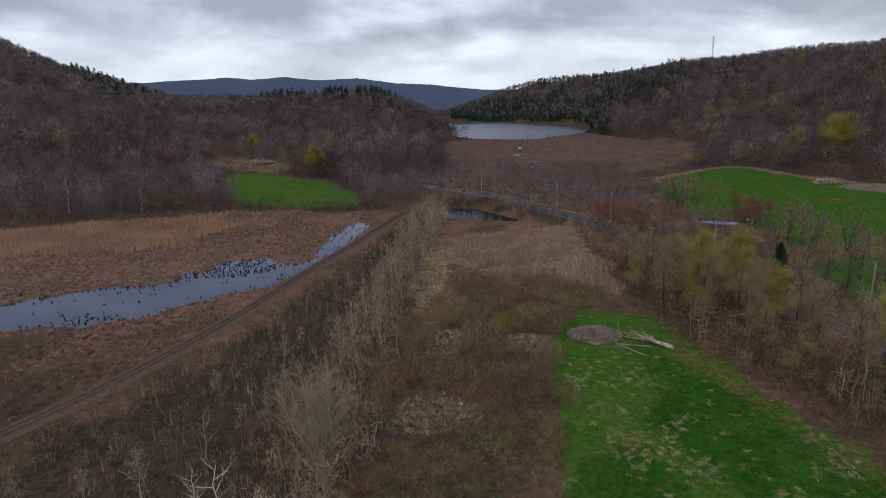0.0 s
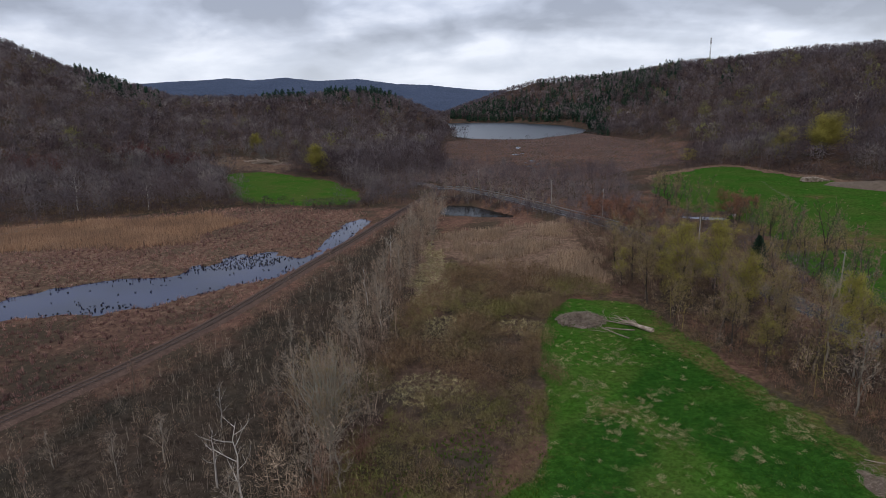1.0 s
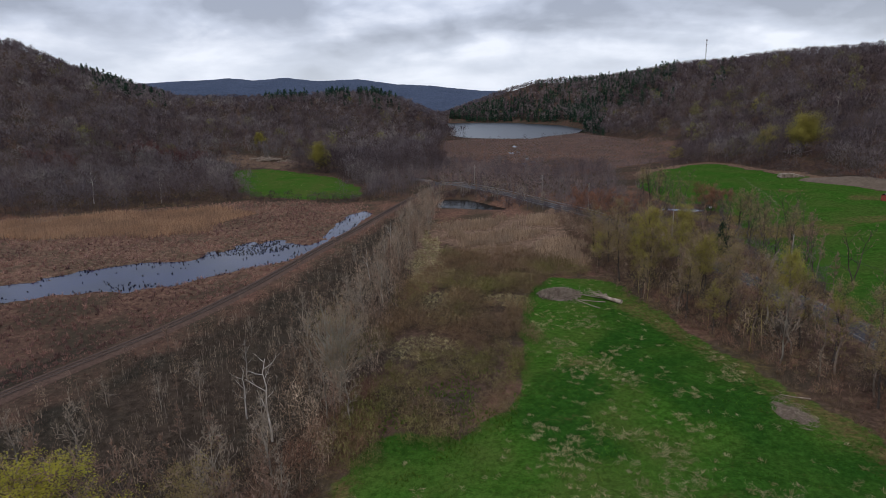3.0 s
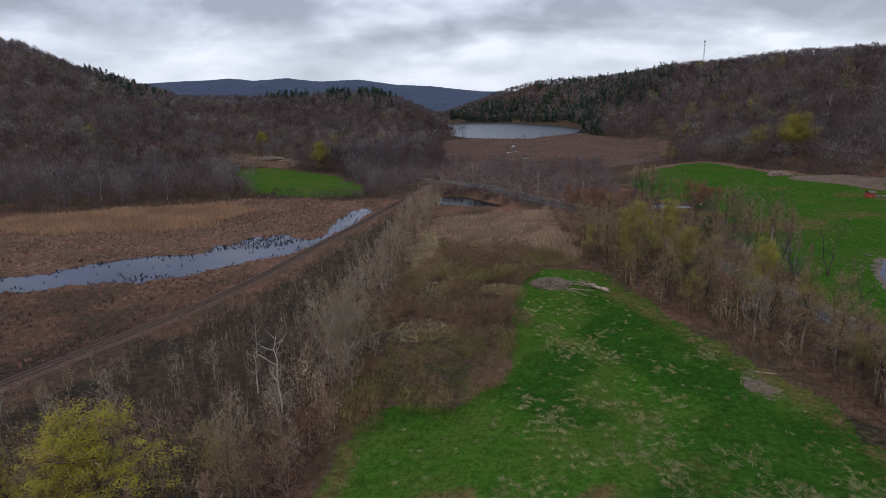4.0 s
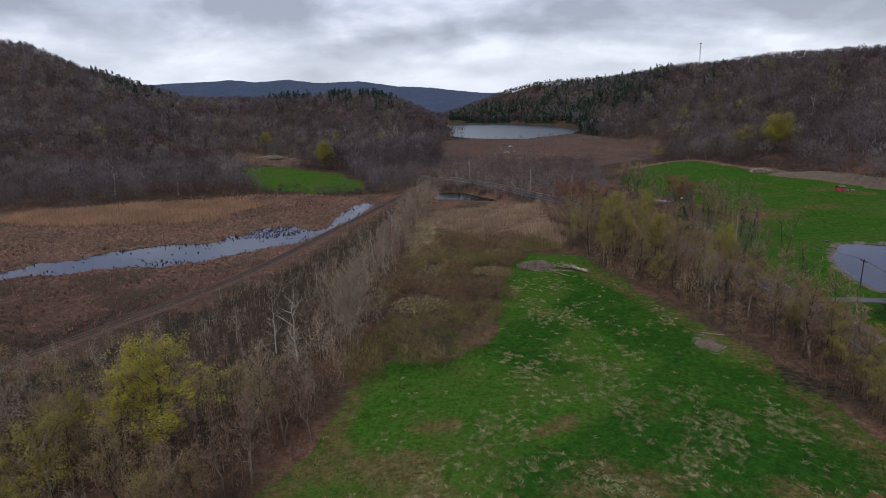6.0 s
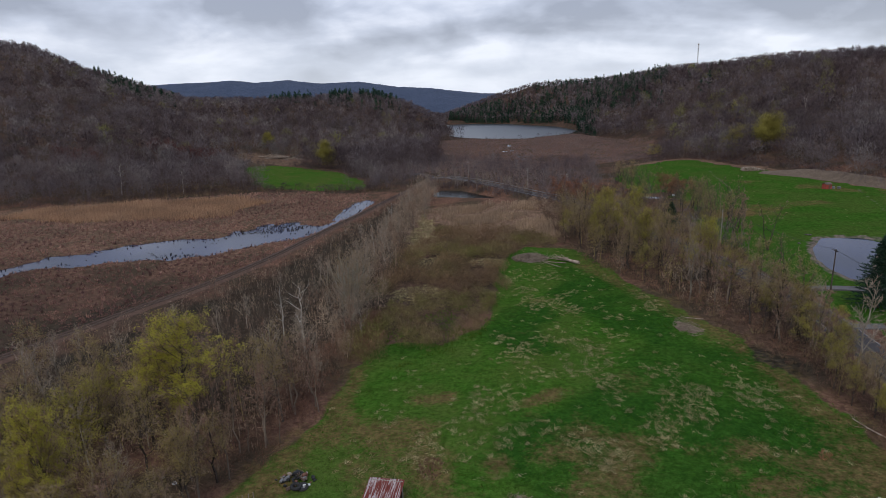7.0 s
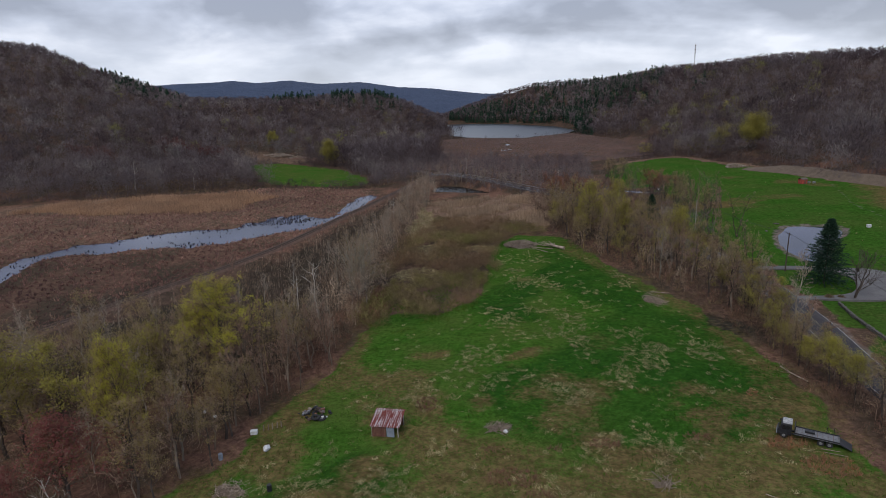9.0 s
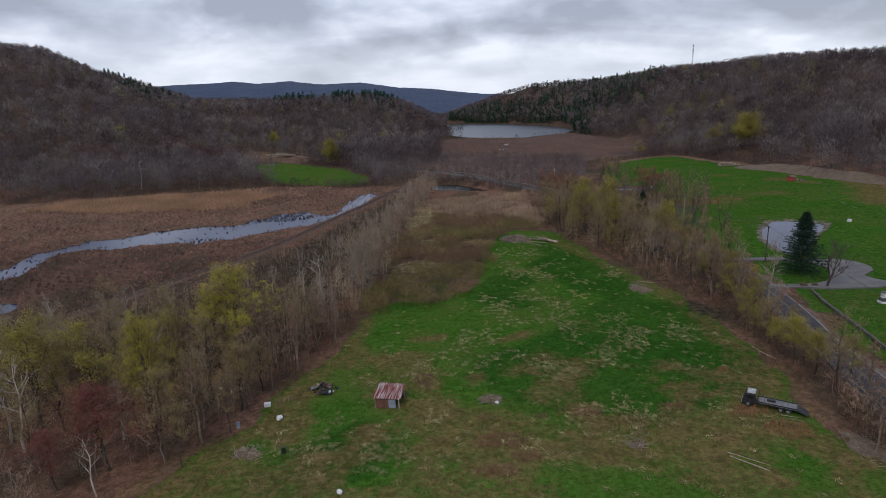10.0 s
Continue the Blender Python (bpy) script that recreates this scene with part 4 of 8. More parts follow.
def tree_arrays(rng, h, rad, spread, clear, limbs, subs, twigs, rise, stems=1, fine=2, tw=0.02):
    """A branching tree: tapered tubes for stems, limbs and branches, slivers for twigs."""
    t0, t1, ra, rb = [], [], [], []
    l0, ldir, llen = [], [], []
    for s in range(stems):
        az = rng.uniform(0, 2 * np.pi)
        lean = (0.05 if stems == 1 else rng.uniform(0.15, 0.4))
        pts = [np.array([0.0, 0.0, -0.3])]
        n = 7
        for k in range(1, n):
            f = k / (n - 1)
            pts.append(np.array([np.cos(az) * lean * h * f, np.sin(az) * lean * h * f, h * 0.9 * f]) + rng.normal(0, 0.012 * h, 3) * [1, 1, 0])
        pts = np.array(pts)
        rr = rad * (1 - 0.85 * np.linspace(0, 1, n)) / (1 if stems == 1 else 1.5)
        t0.append(pts[:-1]), t1.append(pts[1:]), ra.append(rr[:-1]), rb.append(rr[1:])
        m = max(2, limbs // stems)
        u = clear + (0.97 - clear) * (np.arange(m) + rng.uniform(0, 1, m)) / m
        a = np.arange(m) * 2.4 + rng.uniform(0, 0.8, m) + az
        base = np.stack([np.interp(u, np.linspace(0, 1, n), pts[:, i]) for i in range(3)], 1)
        e = rise + rng.uniform(-0.25, 0.25, m) + 0.35 * u
        d = np.stack([np.cos(a) * np.cos(e), np.sin(a) * np.cos(e), np.sin(e)], 1)
        l0.append(base), ldir.append(d), llen.append(h * spread * (1.15 - 0.75 * u) * rng.uniform(0.7, 1.25, m))
    l0, ldir, llen = np.concatenate(l0), np.concatenate(ldir), np.concatenate(llen)
    mid = l0 + ldir * llen[:, None] * 0.5
    d2 = unit(ldir + rng.normal(0, 0.18, ldir.shape) + [0, 0, 0.25])
    end = mid + d2 * llen[:, None] * 0.5
    lr = rad * 0.34 * (llen / llen.max())
    t0 += [l0, mid]
    t1 += [mid, end]
    ra += [lr, lr * 0.62]
    rb += [lr * 0.62, lr * 0.2]
    tv, tf = tubes(np.concatenate(t0), np.concatenate(t1), np.concatenate(ra), np.concatenate(rb), 4)
    # branches
    k = len(l0)
    f = rng.uniform(0.25, 1.0, (k, subs))
    base = np.where(f[..., None] < 0.5, l0[:, None] + (mid - l0)[:, None] * (f[..., None] / 0.5), mid[:, None] + (end - mid)[:, None] * ((f[..., None] - 0.5) / 0.5)).reshape(-1, 3)
    d = unit(np.repeat(d2, subs, 0) + rng.normal(0, 0.55, (k * subs, 3)) + [0, 0, 0.2])
    ln = np.repeat(llen, subs) * rng.uniform(0.25, 0.6, k * subs)
    tip = base + d * ln[:, None]
    v2, f2 = tubes(base, tip, np.repeat(lr, subs) * 0.35, np.full(k * subs, 0.006), 3)
    tf = np.concatenate([tf, f2 + len(tv)])
    tv = np.concatenate([tv, v2])
    # twigs, two generations
    q = len(base)
    fr = rng.uniform(0.1, 1.0, (q, twigs))
    tb = (base[:, None] + (tip - base)[:, None] * fr[..., None]).reshape(-1, 3)
    td = unit(np.repeat(d, twigs, 0) + rng.normal(0, 0.55, (q * twigs, 3)) + [0, 0, 0.12])
    tl = np.repeat(ln, twigs) * rng.uniform(0.3, 0.7, q * twigs)
    te = tb + td * tl[:, None]
    wv, wf = slivers(rng, tb, te, np.full(len(tb), tw * 1.6))
    tips = te
    if fine:
        fb = np.repeat(tb + (te - tb) * rng.uniform(0.3, 0.9, (len(tb), 1)), fine, 0)
        fd = unit(np.repeat(td, fine, 0) + rng.normal(0, 0.6, (len(fb), 3)))
        fe = fb + fd * (np.repeat(tl, fine) * rng.uniform(0.4, 0.8, len(fb)))[:, None]
        v3, f3 = slivers(rng, fb, fe, np.full(len(fb), tw))
        wf = np.concatenate([wf, f3 + len(wv)])
        wv = np.concatenate([wv, v3])
        tips = np.concatenate([te, fe])
    return (tv, tf), (wv, wf), tips


def leaf_arrays(rng, tips, count, size, spread, spray=12):
    """Small leaves or buds in sprays about the twig ends: vertices, triangles, normals and a shade for each spray."""
    m = max(1, count // spray)
    i = np.repeat(rng.randint(0, len(tips), m), spray)
    count = m * spray
    c = tips[i] + rng.normal(0, spread, (count, 3))
    out = unit(c - [0, 0, 0.45 * tips[:, 2].max()])
    face = unit(out + rng.normal(0, 0.45, (count, 3)) + [0, 0, 0.3])
    a = unit(np.cross(face, rng.normal(size=(count, 3))))
    b = np.cross(face, a)
    s = size * rng.uniform(0.6, 1.4, (count, 1))
    v = np.stack([c - a * s * 0.5, c + a * s * 0.5, c + b * s], 1).reshape(-1, 3)
    shade = unit(0.5 * out + 0.7 * unit(c - tips[i] + [0, 0, 0.1]) + [0, 0, 0.3])
    return v, np.arange(3 * count).reshape(-1, 3), np.repeat(shade, 3, 0), np.repeat(rng.normal(0, 0.16, m), spray * 3)


def make_tree(name, seed, h, rad, spread, clear, limbs, subs, twigs, rise, bark, twig, leaf=None, count=0, size=0.2, puff=0.3, spray=12, stems=1, fine=2, tw=0.02):
    """A tree as an empty at its foot with a trunk and a crown."""
    rng = np.random.RandomState(seed)
    (tv, tf), (wv, wf), tips = tree_arrays(rng, h, rad, spread, clear, limbs, subs, twigs, rise, stems, fine, tw)
    root = new(name)
    root.empty_display_size = 0.5
    part("trunk", mesh_of("trunk", tv, tf, bark), root)
    mats, idx, tint = [twig], np.zeros(len(wf)), np.repeat(rng.uniform(0.2, 0.8, len(wf)), 3)
    normals = flat_normals(wv, wf)
    if leaf:
        lv, lf, ln, spray = leaf_arrays(rng, tips, count, size, puff, spray)
        tint = np.concatenate([tint, np.clip(0.5 + spray + rng.normal(0, 0.08, len(lv)), 0, 1)])
        normals = np.concatenate([normals, ln])
        wf = np.concatenate([wf, lf + len(wv)])
        wv = np.concatenate([wv, lv])
        mats, idx = [twig, leaf], np.concatenate([idx, np.ones(len(lf))])
    if len(wf):
        part("crown", mesh_of("crown", wv, wf, mats, tint, idx, normals=normals), root)
    return root


class Grove:
    """Variants of one kind of tree, planted one by one."""

    def __init__(self, variants, label, category, group):
        self.variants, self.used, self.rng = variants, set(), np.random.RandomState(len(label))
        self.tags = (label, category, group)

    def plant(self, x, y, height=None, n=None, sink=0.1, wide=1.0):
        n = self.rng.randint(len(self.variants)) if n is None else n
        ob, h0 = self.variants[n]
        s = (height or h0 * self.rng.uniform(0.8, 1.15)) / h0
        m = pose(x, y, gz1(x, y) - sink, 0, 0, self.rng.uniform(0, 360)) @ Matrix.Diagonal((s * wide, s * wide, s, 1))
        if n in self.used:
            ob = copy_thing(ob, m)
            ob.matrix_basis = m
        else:
            self.used.add(n)
            ob.matrix_basis = m
        label, category, group = self.tags
        return tagged(ob, label, category, group)

    def finish(self):
        """Variants that were never planted go."""
        for n, (ob, _) in enumerate(self.variants):
            if n not in self.used:
                for o in (*ob.children_recursive, ob):
                    bpy.data.objects.remove(o)


grey = Grove([(make_tree("tree", 20 + i, 12, 0.17, 0.30, 0.22, 13, 6, 5, 0.75, M_bark, M_twig, fine=2, tw=0.045), 12) for i in range(5)],
             "leafless grey tree with upright twiggy limbs", "tree", "bare trees along the railway")
slim = Grove([(make_tree("tree", 40 + i, 10, 0.10, 0.20, 0.30, 10, 6, 6, 0.9, M_bark_brown, M_twig_brown, fine=1, tw=0.05), 10) for i in range(5)],
             "slim leafless tree with brown twigs on the wood edge", "tree", "slim bare trees")
budding = Grove([(make_tree("tree", 60 + i, 13, 0.18, 0.33, 0.28, 13, 6, 6, 0.7, M_bark_dark, M_twig_olive, M_olive, 3000, 0.11, 0.35, fine=1, tw=0.045), 13) for i in range(4)],
                "budding tree with a thin olive haze of new leaves", "tree", "budding trees")
olive_tree = Grove([(make_tree("tree", 70 + i, 13, 0.18, 0.36, 0.28, 15, 6, 6, 0.65, M_bark_dark, M_twig_olive, M_haze, 5500, 0.13, 0.35, fine=1, tw=0.035), 13) for i in range(3)],
                   "spreading tree in hazy olive-green young leaf", "tree", "trees in olive leaf")
leafy = Grove([(make_tree("tree", 80 + i, 16, 0.24, 0.34, 0.34, 20, 7, 6, 0.7, M_bark_dark, M_twig_brown, M_leaf, 16000, 0.08, 0.19, 26, fine=1, tw=0.035), 16) for i in range(4)],
              "tall tree in fresh yellow-green spring leaf", "tree", "trees in yellow-green leaf")
dome = Grove([(make_tree("tree", 180 + i, 15, 0.2, 0.38, 0.34, 22, 7, 6, 0.62, M_bark_dark, M_twig_olive, M_dome, 15000, 0.115, 0.38, 14, fine=1, tw=0.035), 15) for i in range(2)],
             "tree with a rounded yellow-olive crown over bare stems", "tree", "yellow-olive roadside trees")
rusty = Grove([(make_tree("tree", 100 + i, 8, 0.10, 0.32, 0.2, 12, 6, 6, 0.8, M_bark_dark, M_twig_brown, M_rust, 2600, 0.14, 0.4, stems=2, tw=0.024), 8) for i in range(2)],
              "small tree with rust-red spring buds", "tree", "rust-red budding trees")
maroon = Grove([(make_tree("tree", 110 + i, 9, 0.12, 0.34, 0.25, 12, 7, 6, 0.7, M_bark_dark, M_twig_brown, M_red, 4200, 0.11, 0.4, tw=0.03), 9) for i in range(2)],
               "small ornamental tree in dark red leaf", "tree", "dark red trees")
snag = Grove([(make_tree("dead_tree", 120 + i, 13, 0.2, 0.30, 0.35, 9, 3, 2, 0.45, M_bark_pale, M_twig, fine=0, tw=0.05), 13) for i in range(3)],
             "dead tree with bleached bare limbs", "dead tree", "bleached dead trees")
round_leafy = Grove([(make_tree("tree", 95 + i, 15, 0.22, 0.44, 0.2, 18, 7, 6, 0.6, M_bark_dark, M_twig_brown, M_haze, 20000, 0.24, 0.9, fine=0, tw=0.035), 15) for i in range(2)],
                    "round-crowned tree in fresh yellow-green leaf at the foot of the slope", "tree", "round yellow-green trees")
dark_snag = Grove([(make_tree("dead_tree", 130 + i, 10, 0.17, 0.34, 0.25, 13, 4, 3, 0.6, M_bark_dark, M_twig_brown, fine=0, tw=0.045, stems=2), 10) for i in range(3)],
                  "dead dark tree with few broken limbs", "dead tree", "dark dead trees")
M_willow = bark_mat("pale_green_grey_bark", (0.24, 0.22, 0.175), (0.40, 0.37, 0.30))
willow = make_tree("tree", 150, 15, 0.36, 0.42, 0.06, 80, 6, 5, 0.78, M_willow, M_twig_olive, M_olive, 5200, 0.09, 0.45, stems=11, fine=1, tw=0.035)
willow.matrix_basis = pose(-18.3, 59.5, gz1(-18.3, 59.5) - 0.1, 0, 0, 30)
tagged(willow, "broad many-stemmed tree with pale grey leafless limbs", "tree")


def conifer(seed, h, wide):
    """A spruce: trunk and tiers of drooping boughs covered in short needled sprays."""
    rng = np.random.RandomState(seed)
    root = new("conifer")
    tv, tf = tubes(np.array([[0, 0, -0.3]]), np.array([[0, 0, h]]), np.array([0.2]), np.array([0.02]), 6)
    part("trunk", mesh_of("trunk", tv, tf, M_bark_dark), root)
    n = 420
    u = np.sort(rng.uniform(0.05, 0.99, n))
    a = np.arange(n) * 2.399
    ln = wide * (1 - u) ** 0.85 * rng.uniform(0.6, 1.12, n) + 0.15
    b = np.stack([0 * u, 0 * u, u * h], 1)
    d = np.stack([np.cos(a), np.sin(a), -0.25 + 0.5 * u], 1)
    k = 32
    f = rng.uniform(0.12, 1, (n, k))
    c = b[:, None] + d[:, None] * (f * ln[:, None])[..., None]
    c[..., 2] += 0.10 * (f**2) * ln[:, None]
    out = unit(d[:, None] * 0.8 + rng.normal(0, 0.5, (n, k, 3)))
    sv, sf = slivers(rng, c.reshape(-1, 3), (c + out * rng.uniform(0.35, 0.75, (n, k, 1))).reshape(-1, 3), np.full(n * k, 0.17))
    part("crown", mesh_of("crown", sv, sf, M_conifer, np.repeat(rng.uniform(0, 1, n * k), 3)), root)
    return root


big_conifer = conifer(5, 14.5, 6.2)
CONIFER_AT = (87.2, 53.4)
big_conifer.matrix_basis = pose(*CONIFER_AT, gz1(*CONIFER_AT))
tagged(big_conifer, "dark green spruce on the lawn beside the road", "conifer", "spruces")
small_conifer = copy_thing(big_conifer, pose(72, 128, gz1(72, 128)) @ Matrix.Scale(0.62, 4))
tagged(small_conifer, "small dark spruce behind the roadside trees")

# ---- planting ----
rs = np.random.RandomState(21)
HEDGE = [(-23, 18), (-26, 60), (-25, 100), (-22, 150), (-19, 200), (-17, 232), (-4, 240), (-8, 200), (-11, 150), (-12, 105), (-13, 64), (-15, 34)]
THICKET = [(-86, 0), (-74, 40), (-66, 62), (-55, 88), (-47, 113), (-40, 145), (-33, 180), (-27, 210), (-17, 235), (-12, 200), (-12, 120), (-13, 70), (-16, 36), (-22, 14), (-28, -4), (-38, -22), (-62, -50), (-110, -50)]
SCRUB = [(-13, 42), (-8, 48), (-3, 46), (4, 46), (7, 54), (10, 60), (13, 76), (16, 94), (20, 110), (30, 118), (16, 134), (2, 141), (-3, 122), (-9, 105), (-12, 60)]

for x, y in zip(*scatter(rs, HEDGE, 6.6)):
    (grey if rs.rand() < 0.75 else slim).plant(x, y, rs.uniform(7, 12))
for x, y in zip(*scatter(rs, THICKET, 12.5, keep=lambda a, b: (along(a, b, RAIL) > 9) & (b > 4) & (inside(a, b, HEDGE) < -2))):
    (grey if rs.rand() < 0.4 else slim).plant(x, y, rs.uniform(4.5, 9))
for x, y, h in ((-24, 5, 11), (-23.7, 11, 10), (-20, 13, 9), (-16.5, 21, 10), (-24, 25, 11), (-29, 20, 12), (-34, 30, 10), (-40, 22, 9), (-22, 33, 9), (-30, 38, 10), (-37, 44, 8), (-19, 27, 8)):
    slim.plant(x, y, h)
for x, y, h in ((-42, -4, 12), (-37, -6.5, 11), (-30.3, -8.2, 13), (-26, -8, 10), (-26, -1, 12), (-29.4, -16, 10), (-39.6, -15.7, 11), (-34, 4, 14), (-47, 4, 12), (-52, -6, 12), (-58, 4, 11), (-44, 12, 13), (-50, 16, 11), (-37, 18, 15)):
    budding.plant(x, y, h)
leafy.plant(-31, 13, 19.5, 0, wide=1.45)
leafy.plant(-36.5, 14, 15.5, 2, wide=1.3)
for x, y, h, n in ((-36, -9, 19, 1), (-58, 2, 12, 3), (-46, 18, 11, 3), (-36.6, -8.4, 17.5, 0)):
    leafy.plant(x, y, h, n, wide=0.85)
LEFT_WOOD = [(-31, -12), (-25, 2), (-19, 18), (-21, 34), (-45, 36), (-75, 22), (-84, -8), (-60, -32), (-42, -26)]
for x, y in zip(*scatter(rs, LEFT_WOOD, 6.6, grow=-1)):
    r = rs.rand()
    (budding if r < 0.34 else slim if r < 0.76 else grey).plant(x, y, rs.uniform(10, 16))
WOOD_EDGE = [(-42, -34), (-8, -34), (-6, 24), (-20, 24)]
for x, y in zip(*scatter(rs, WOOD_EDGE, 4.4, keep=lambda a, b: (inside(a, b, FIELD) < -1.4) & (inside(a, b, FIELD) > -6.5))):
    (slim if rs.rand() < 0.7 else budding).plant(x, y, rs.uniform(9, 14), wide=1.35)
maroon.plant(-39.0, -16.0, 12.0, 0, wide=1.6)
maroon.plant(-43.5, -20, 8.5, 1, wide=1.3)
for x, y, h in ((-50.5, -0.5, 15), (-56, -5, 16), (-61, 1, 16), (-43, 7, 13)):
    olive_tree.plant(x, y, h, wide=1.3)
for x, y, h in ((-25, 45.5, 14), (-31, 52, 9), (-54, -11.5, 15), (-58, -9, 15), (-37.5, -21.5, 9), (-22, 118, 10), (-20, 148, 11), (-36, 66, 8)):
    snag.plant(x, y, h)
for x, y in ((40, 109), (45, 103.5), (52, 98), (55, 84), (58, 78), (60, 68), (63, 63), (60, 48), (61, 41), (65, 41)):
    budding.plant(x, y, rs.uniform(12, 16))
for x, y in zip(*scatter(rs, ROADSIDE, 6.6, keep=lambda a, b: along(a, b, ROAD) > 4.8)):
    r = rs.rand() + (0.32 if y < 82 else 0.0)
    (budding if r < 0.56 else olive_tree if r < 0.68 else slim if r < 1.02 else grey if r < 1.2 else dark_snag).plant(x, y, rs.uniform(8, 16))
for x, y, h in ((57.5, 66, 13), (60, 58, 12.5), (61.5, 51, 13), (63, 44, 12), (60.5, 38, 11.5), (64.5, 35, 12), (63, 29, 11), (66, 54, 12), (65, 47, 11), (55, 74, 13)):
    slim.plant(x, y, h, wide=1.5)
for x, y, h in ((65.5, 41, 9.5), (66.5, 33, 8.5), (62, 62, 11)):
    olive_tree.plant(x, y, h, wide=1.2)
dome.plant(46, 110, 17, 0, wide=1.05)
dome.plant(57, 117, 16, 1, wide=0.95)
dome.plant(66, 84, 13, 1)
dome.plant(52.5, 92, 14, 0, wide=0.9)
olive_tree.plant(51, 113, 12, wide=1.2)
olive_tree.plant(63, 112, 10)
for x, y in ((80, 92), (84, 105), (80, 116), (84, 128), (80, 140), (76, 150), (90, 118), (88, 135), (82, 80), (79, 72), (95, 128), (92, 146), (86, 156), (98, 160), (84, 168), (102, 142), (88, 98), (80, 215), (84, 226), (78, 222), (86, 212), (82, 236), (90, 206)):
    (dark_snag if rs.rand() < 0.6 else slim).plant(x, y, rs.uniform(9, 14))
for poly, gap in (([(81, 100), (97, 126), (103, 160), (94, 188), (86, 160), (82, 125)], 6.5), ([(78, 206), (92, 214), (90, 252), (81, 246)], 5.5)):
    for x, y in zip(*scatter(rs, poly, gap)):
        r = rs.rand()
        (dark_snag if r < 0.5 else slim if r < 0.8 else budding).plant(x, y, rs.uniform(8.5, 13.5))
for x, y in ((50, 178), (54, 186), (47, 196), (57, 172), (62, 178), (90, 180), (94, 186), (52, 170), (46, 186), (51, 194), (88, 184), (92, 190), (56, 180)):
    rusty.plant(x, y, rs.uniform(7, 11))
for x, y in ((97, 193), (100, 195), (94, 192), (104, 196), (98, 197)):
    rusty.plant(x, y, 6.0, wide=1.3)
for x, y in ((70, 176), (75, 181), (80, 184), (84, 182), (73, 187), (66, 183), (79, 178)):
    (budding if rs.rand() < 0.6 else rusty).plant(x, y, rs.uniform(6, 9))
for x, y, h in ((-12, 262, 9), (-7, 260, 10), (-3, 259, 11), (2, 257, 9), (6, 254, 12), (9, 249, 9), (13, 244, 10), (16, 240, 8), (18, 235, 10), (22, 231, 9), (24, 225, 10), (26, 220, 8), (28, 215, 9), (31, 210, 8), (34, 202, 8), (-14, 240, 8), (-13, 247, 9)):
    (grey if rs.rand() < 0.6 else slim).plant(x, y, h)
# single trees on the slopes
round_leafy.plant(-94.5, 371, 18, 0, wide=1.15)
round_leafy.plant(-180, 505, 15, 1)
round_leafy.plant(182, 292, 20, 1, wide=1.25)
olive_tree.plant(166, 300, 18, wide=1.4)
olive_tree.plant(176, 312, 17, wide=1.4)
olive_tree.plant(128, 326, 10, wide=1.5)
olive_tree.plant(134, 334, 9, wide=1.5)
budding.plant(150, 330, 12)
leafy.plant(240, 470, 15, 3)
snag.plant(242, 365, 19, 1)
snag.plant(-186, 264, 18, 0)
snag.plant(255, 300, 15, 2)
snag.plant(-150, 262, 13, 2)
for x, y, h in ((60, 22, 7.5), (61.5, 27, 6.5), (59.5, 17, 6)):
    olive_tree.plant(x, y, h)
for x, y, h in ((62, 33, 9), (63, 38, 10), (61, 45, 9), (64, 27, 8), (63, 20, 7), (64, 14, 7), (62, 6, 6.5), (64, -2, 8), (62, -14, 7), (65, -18, 8)):
    (budding if rs.rand() < 0.6 else olive_tree).plant(x, y, h)
for x, y, h, n in ((61, 7, 8, 0), (62, 2.5, 7, 1), (60.5, 11, 6, 0)):
    dome.plant(x, y, h, n, wide=1.2)
for x, y, h in ((57.5, -18, 9), (63, -7, 10), (60.5, -14, 9), (64, -15, 11), (66, -4, 9), (61, -21, 10), (65, -20, 10), (63.5, -11, 8)):
    slim.plant(x, y, h, wide=1.5)
for x, y, h in ((64, 30, 9), (66, 22, 10), (65, 15, 9), (67, 37, 10), (66, 45, 10), (64.5, 26, 8), (67.5, 52, 11), (66, 60, 10)):
    slim.plant(x, y, h, wide=1.3)
for x, y, h in ((63, 9, 7), (64.5, 3, 7.5), (62, -3, 7), (66, -9, 8), (62.5, -10, 6), (60.5, 12, 6)):
    slim.plant(x, y, h)
for grove in (dome, grey, slim, budding, olive_tree, leafy, round_leafy, rusty, maroon, snag, dark_snag):
    grove.finish()


# ---- brush, reeds and grass ----
def clumps(rng, x, y, n, h, wide, width, tint, droop=0.0, sink=0.15):
    """Tufts of blades or twigs spreading from each place."""
    k = len(x)
    z = ground_z(x, y) - sink
    a = rng.uniform(0, 2 * np.pi, (k, n))
    r0, r1 = rng.uniform(0, 0.45, (k, n)) * wide[:, None], rng.uniform(0.2, 1.0, (k, n)) * wide[:, None]
    hh = h[:, None] * rng.uniform(0.55, 1.1, (k, n))
    b = np.stack([x[:, None] + np.cos(a) * r0, y[:, None] + np.sin(a) * r0, np.broadcast_to(z[:, None], (k, n))], -1)
    t = np.stack([x[:, None] + np.cos(a) * r1, y[:, None] + np.sin(a) * r1, z[:, None] + hh * (1 - droop * r1 / wide[:, None])], -1)
    v, f = slivers(rng, b.reshape(-1, 3), t.reshape(-1, 3), (width * rng.uniform(0.6, 1.4, k * n)))
    return v, f, np.repeat(np.clip(tint[:, None] + rng.normal(0, 0.10, (k, n)), 0, 1).ravel(), 3), flat_normals(v, f)


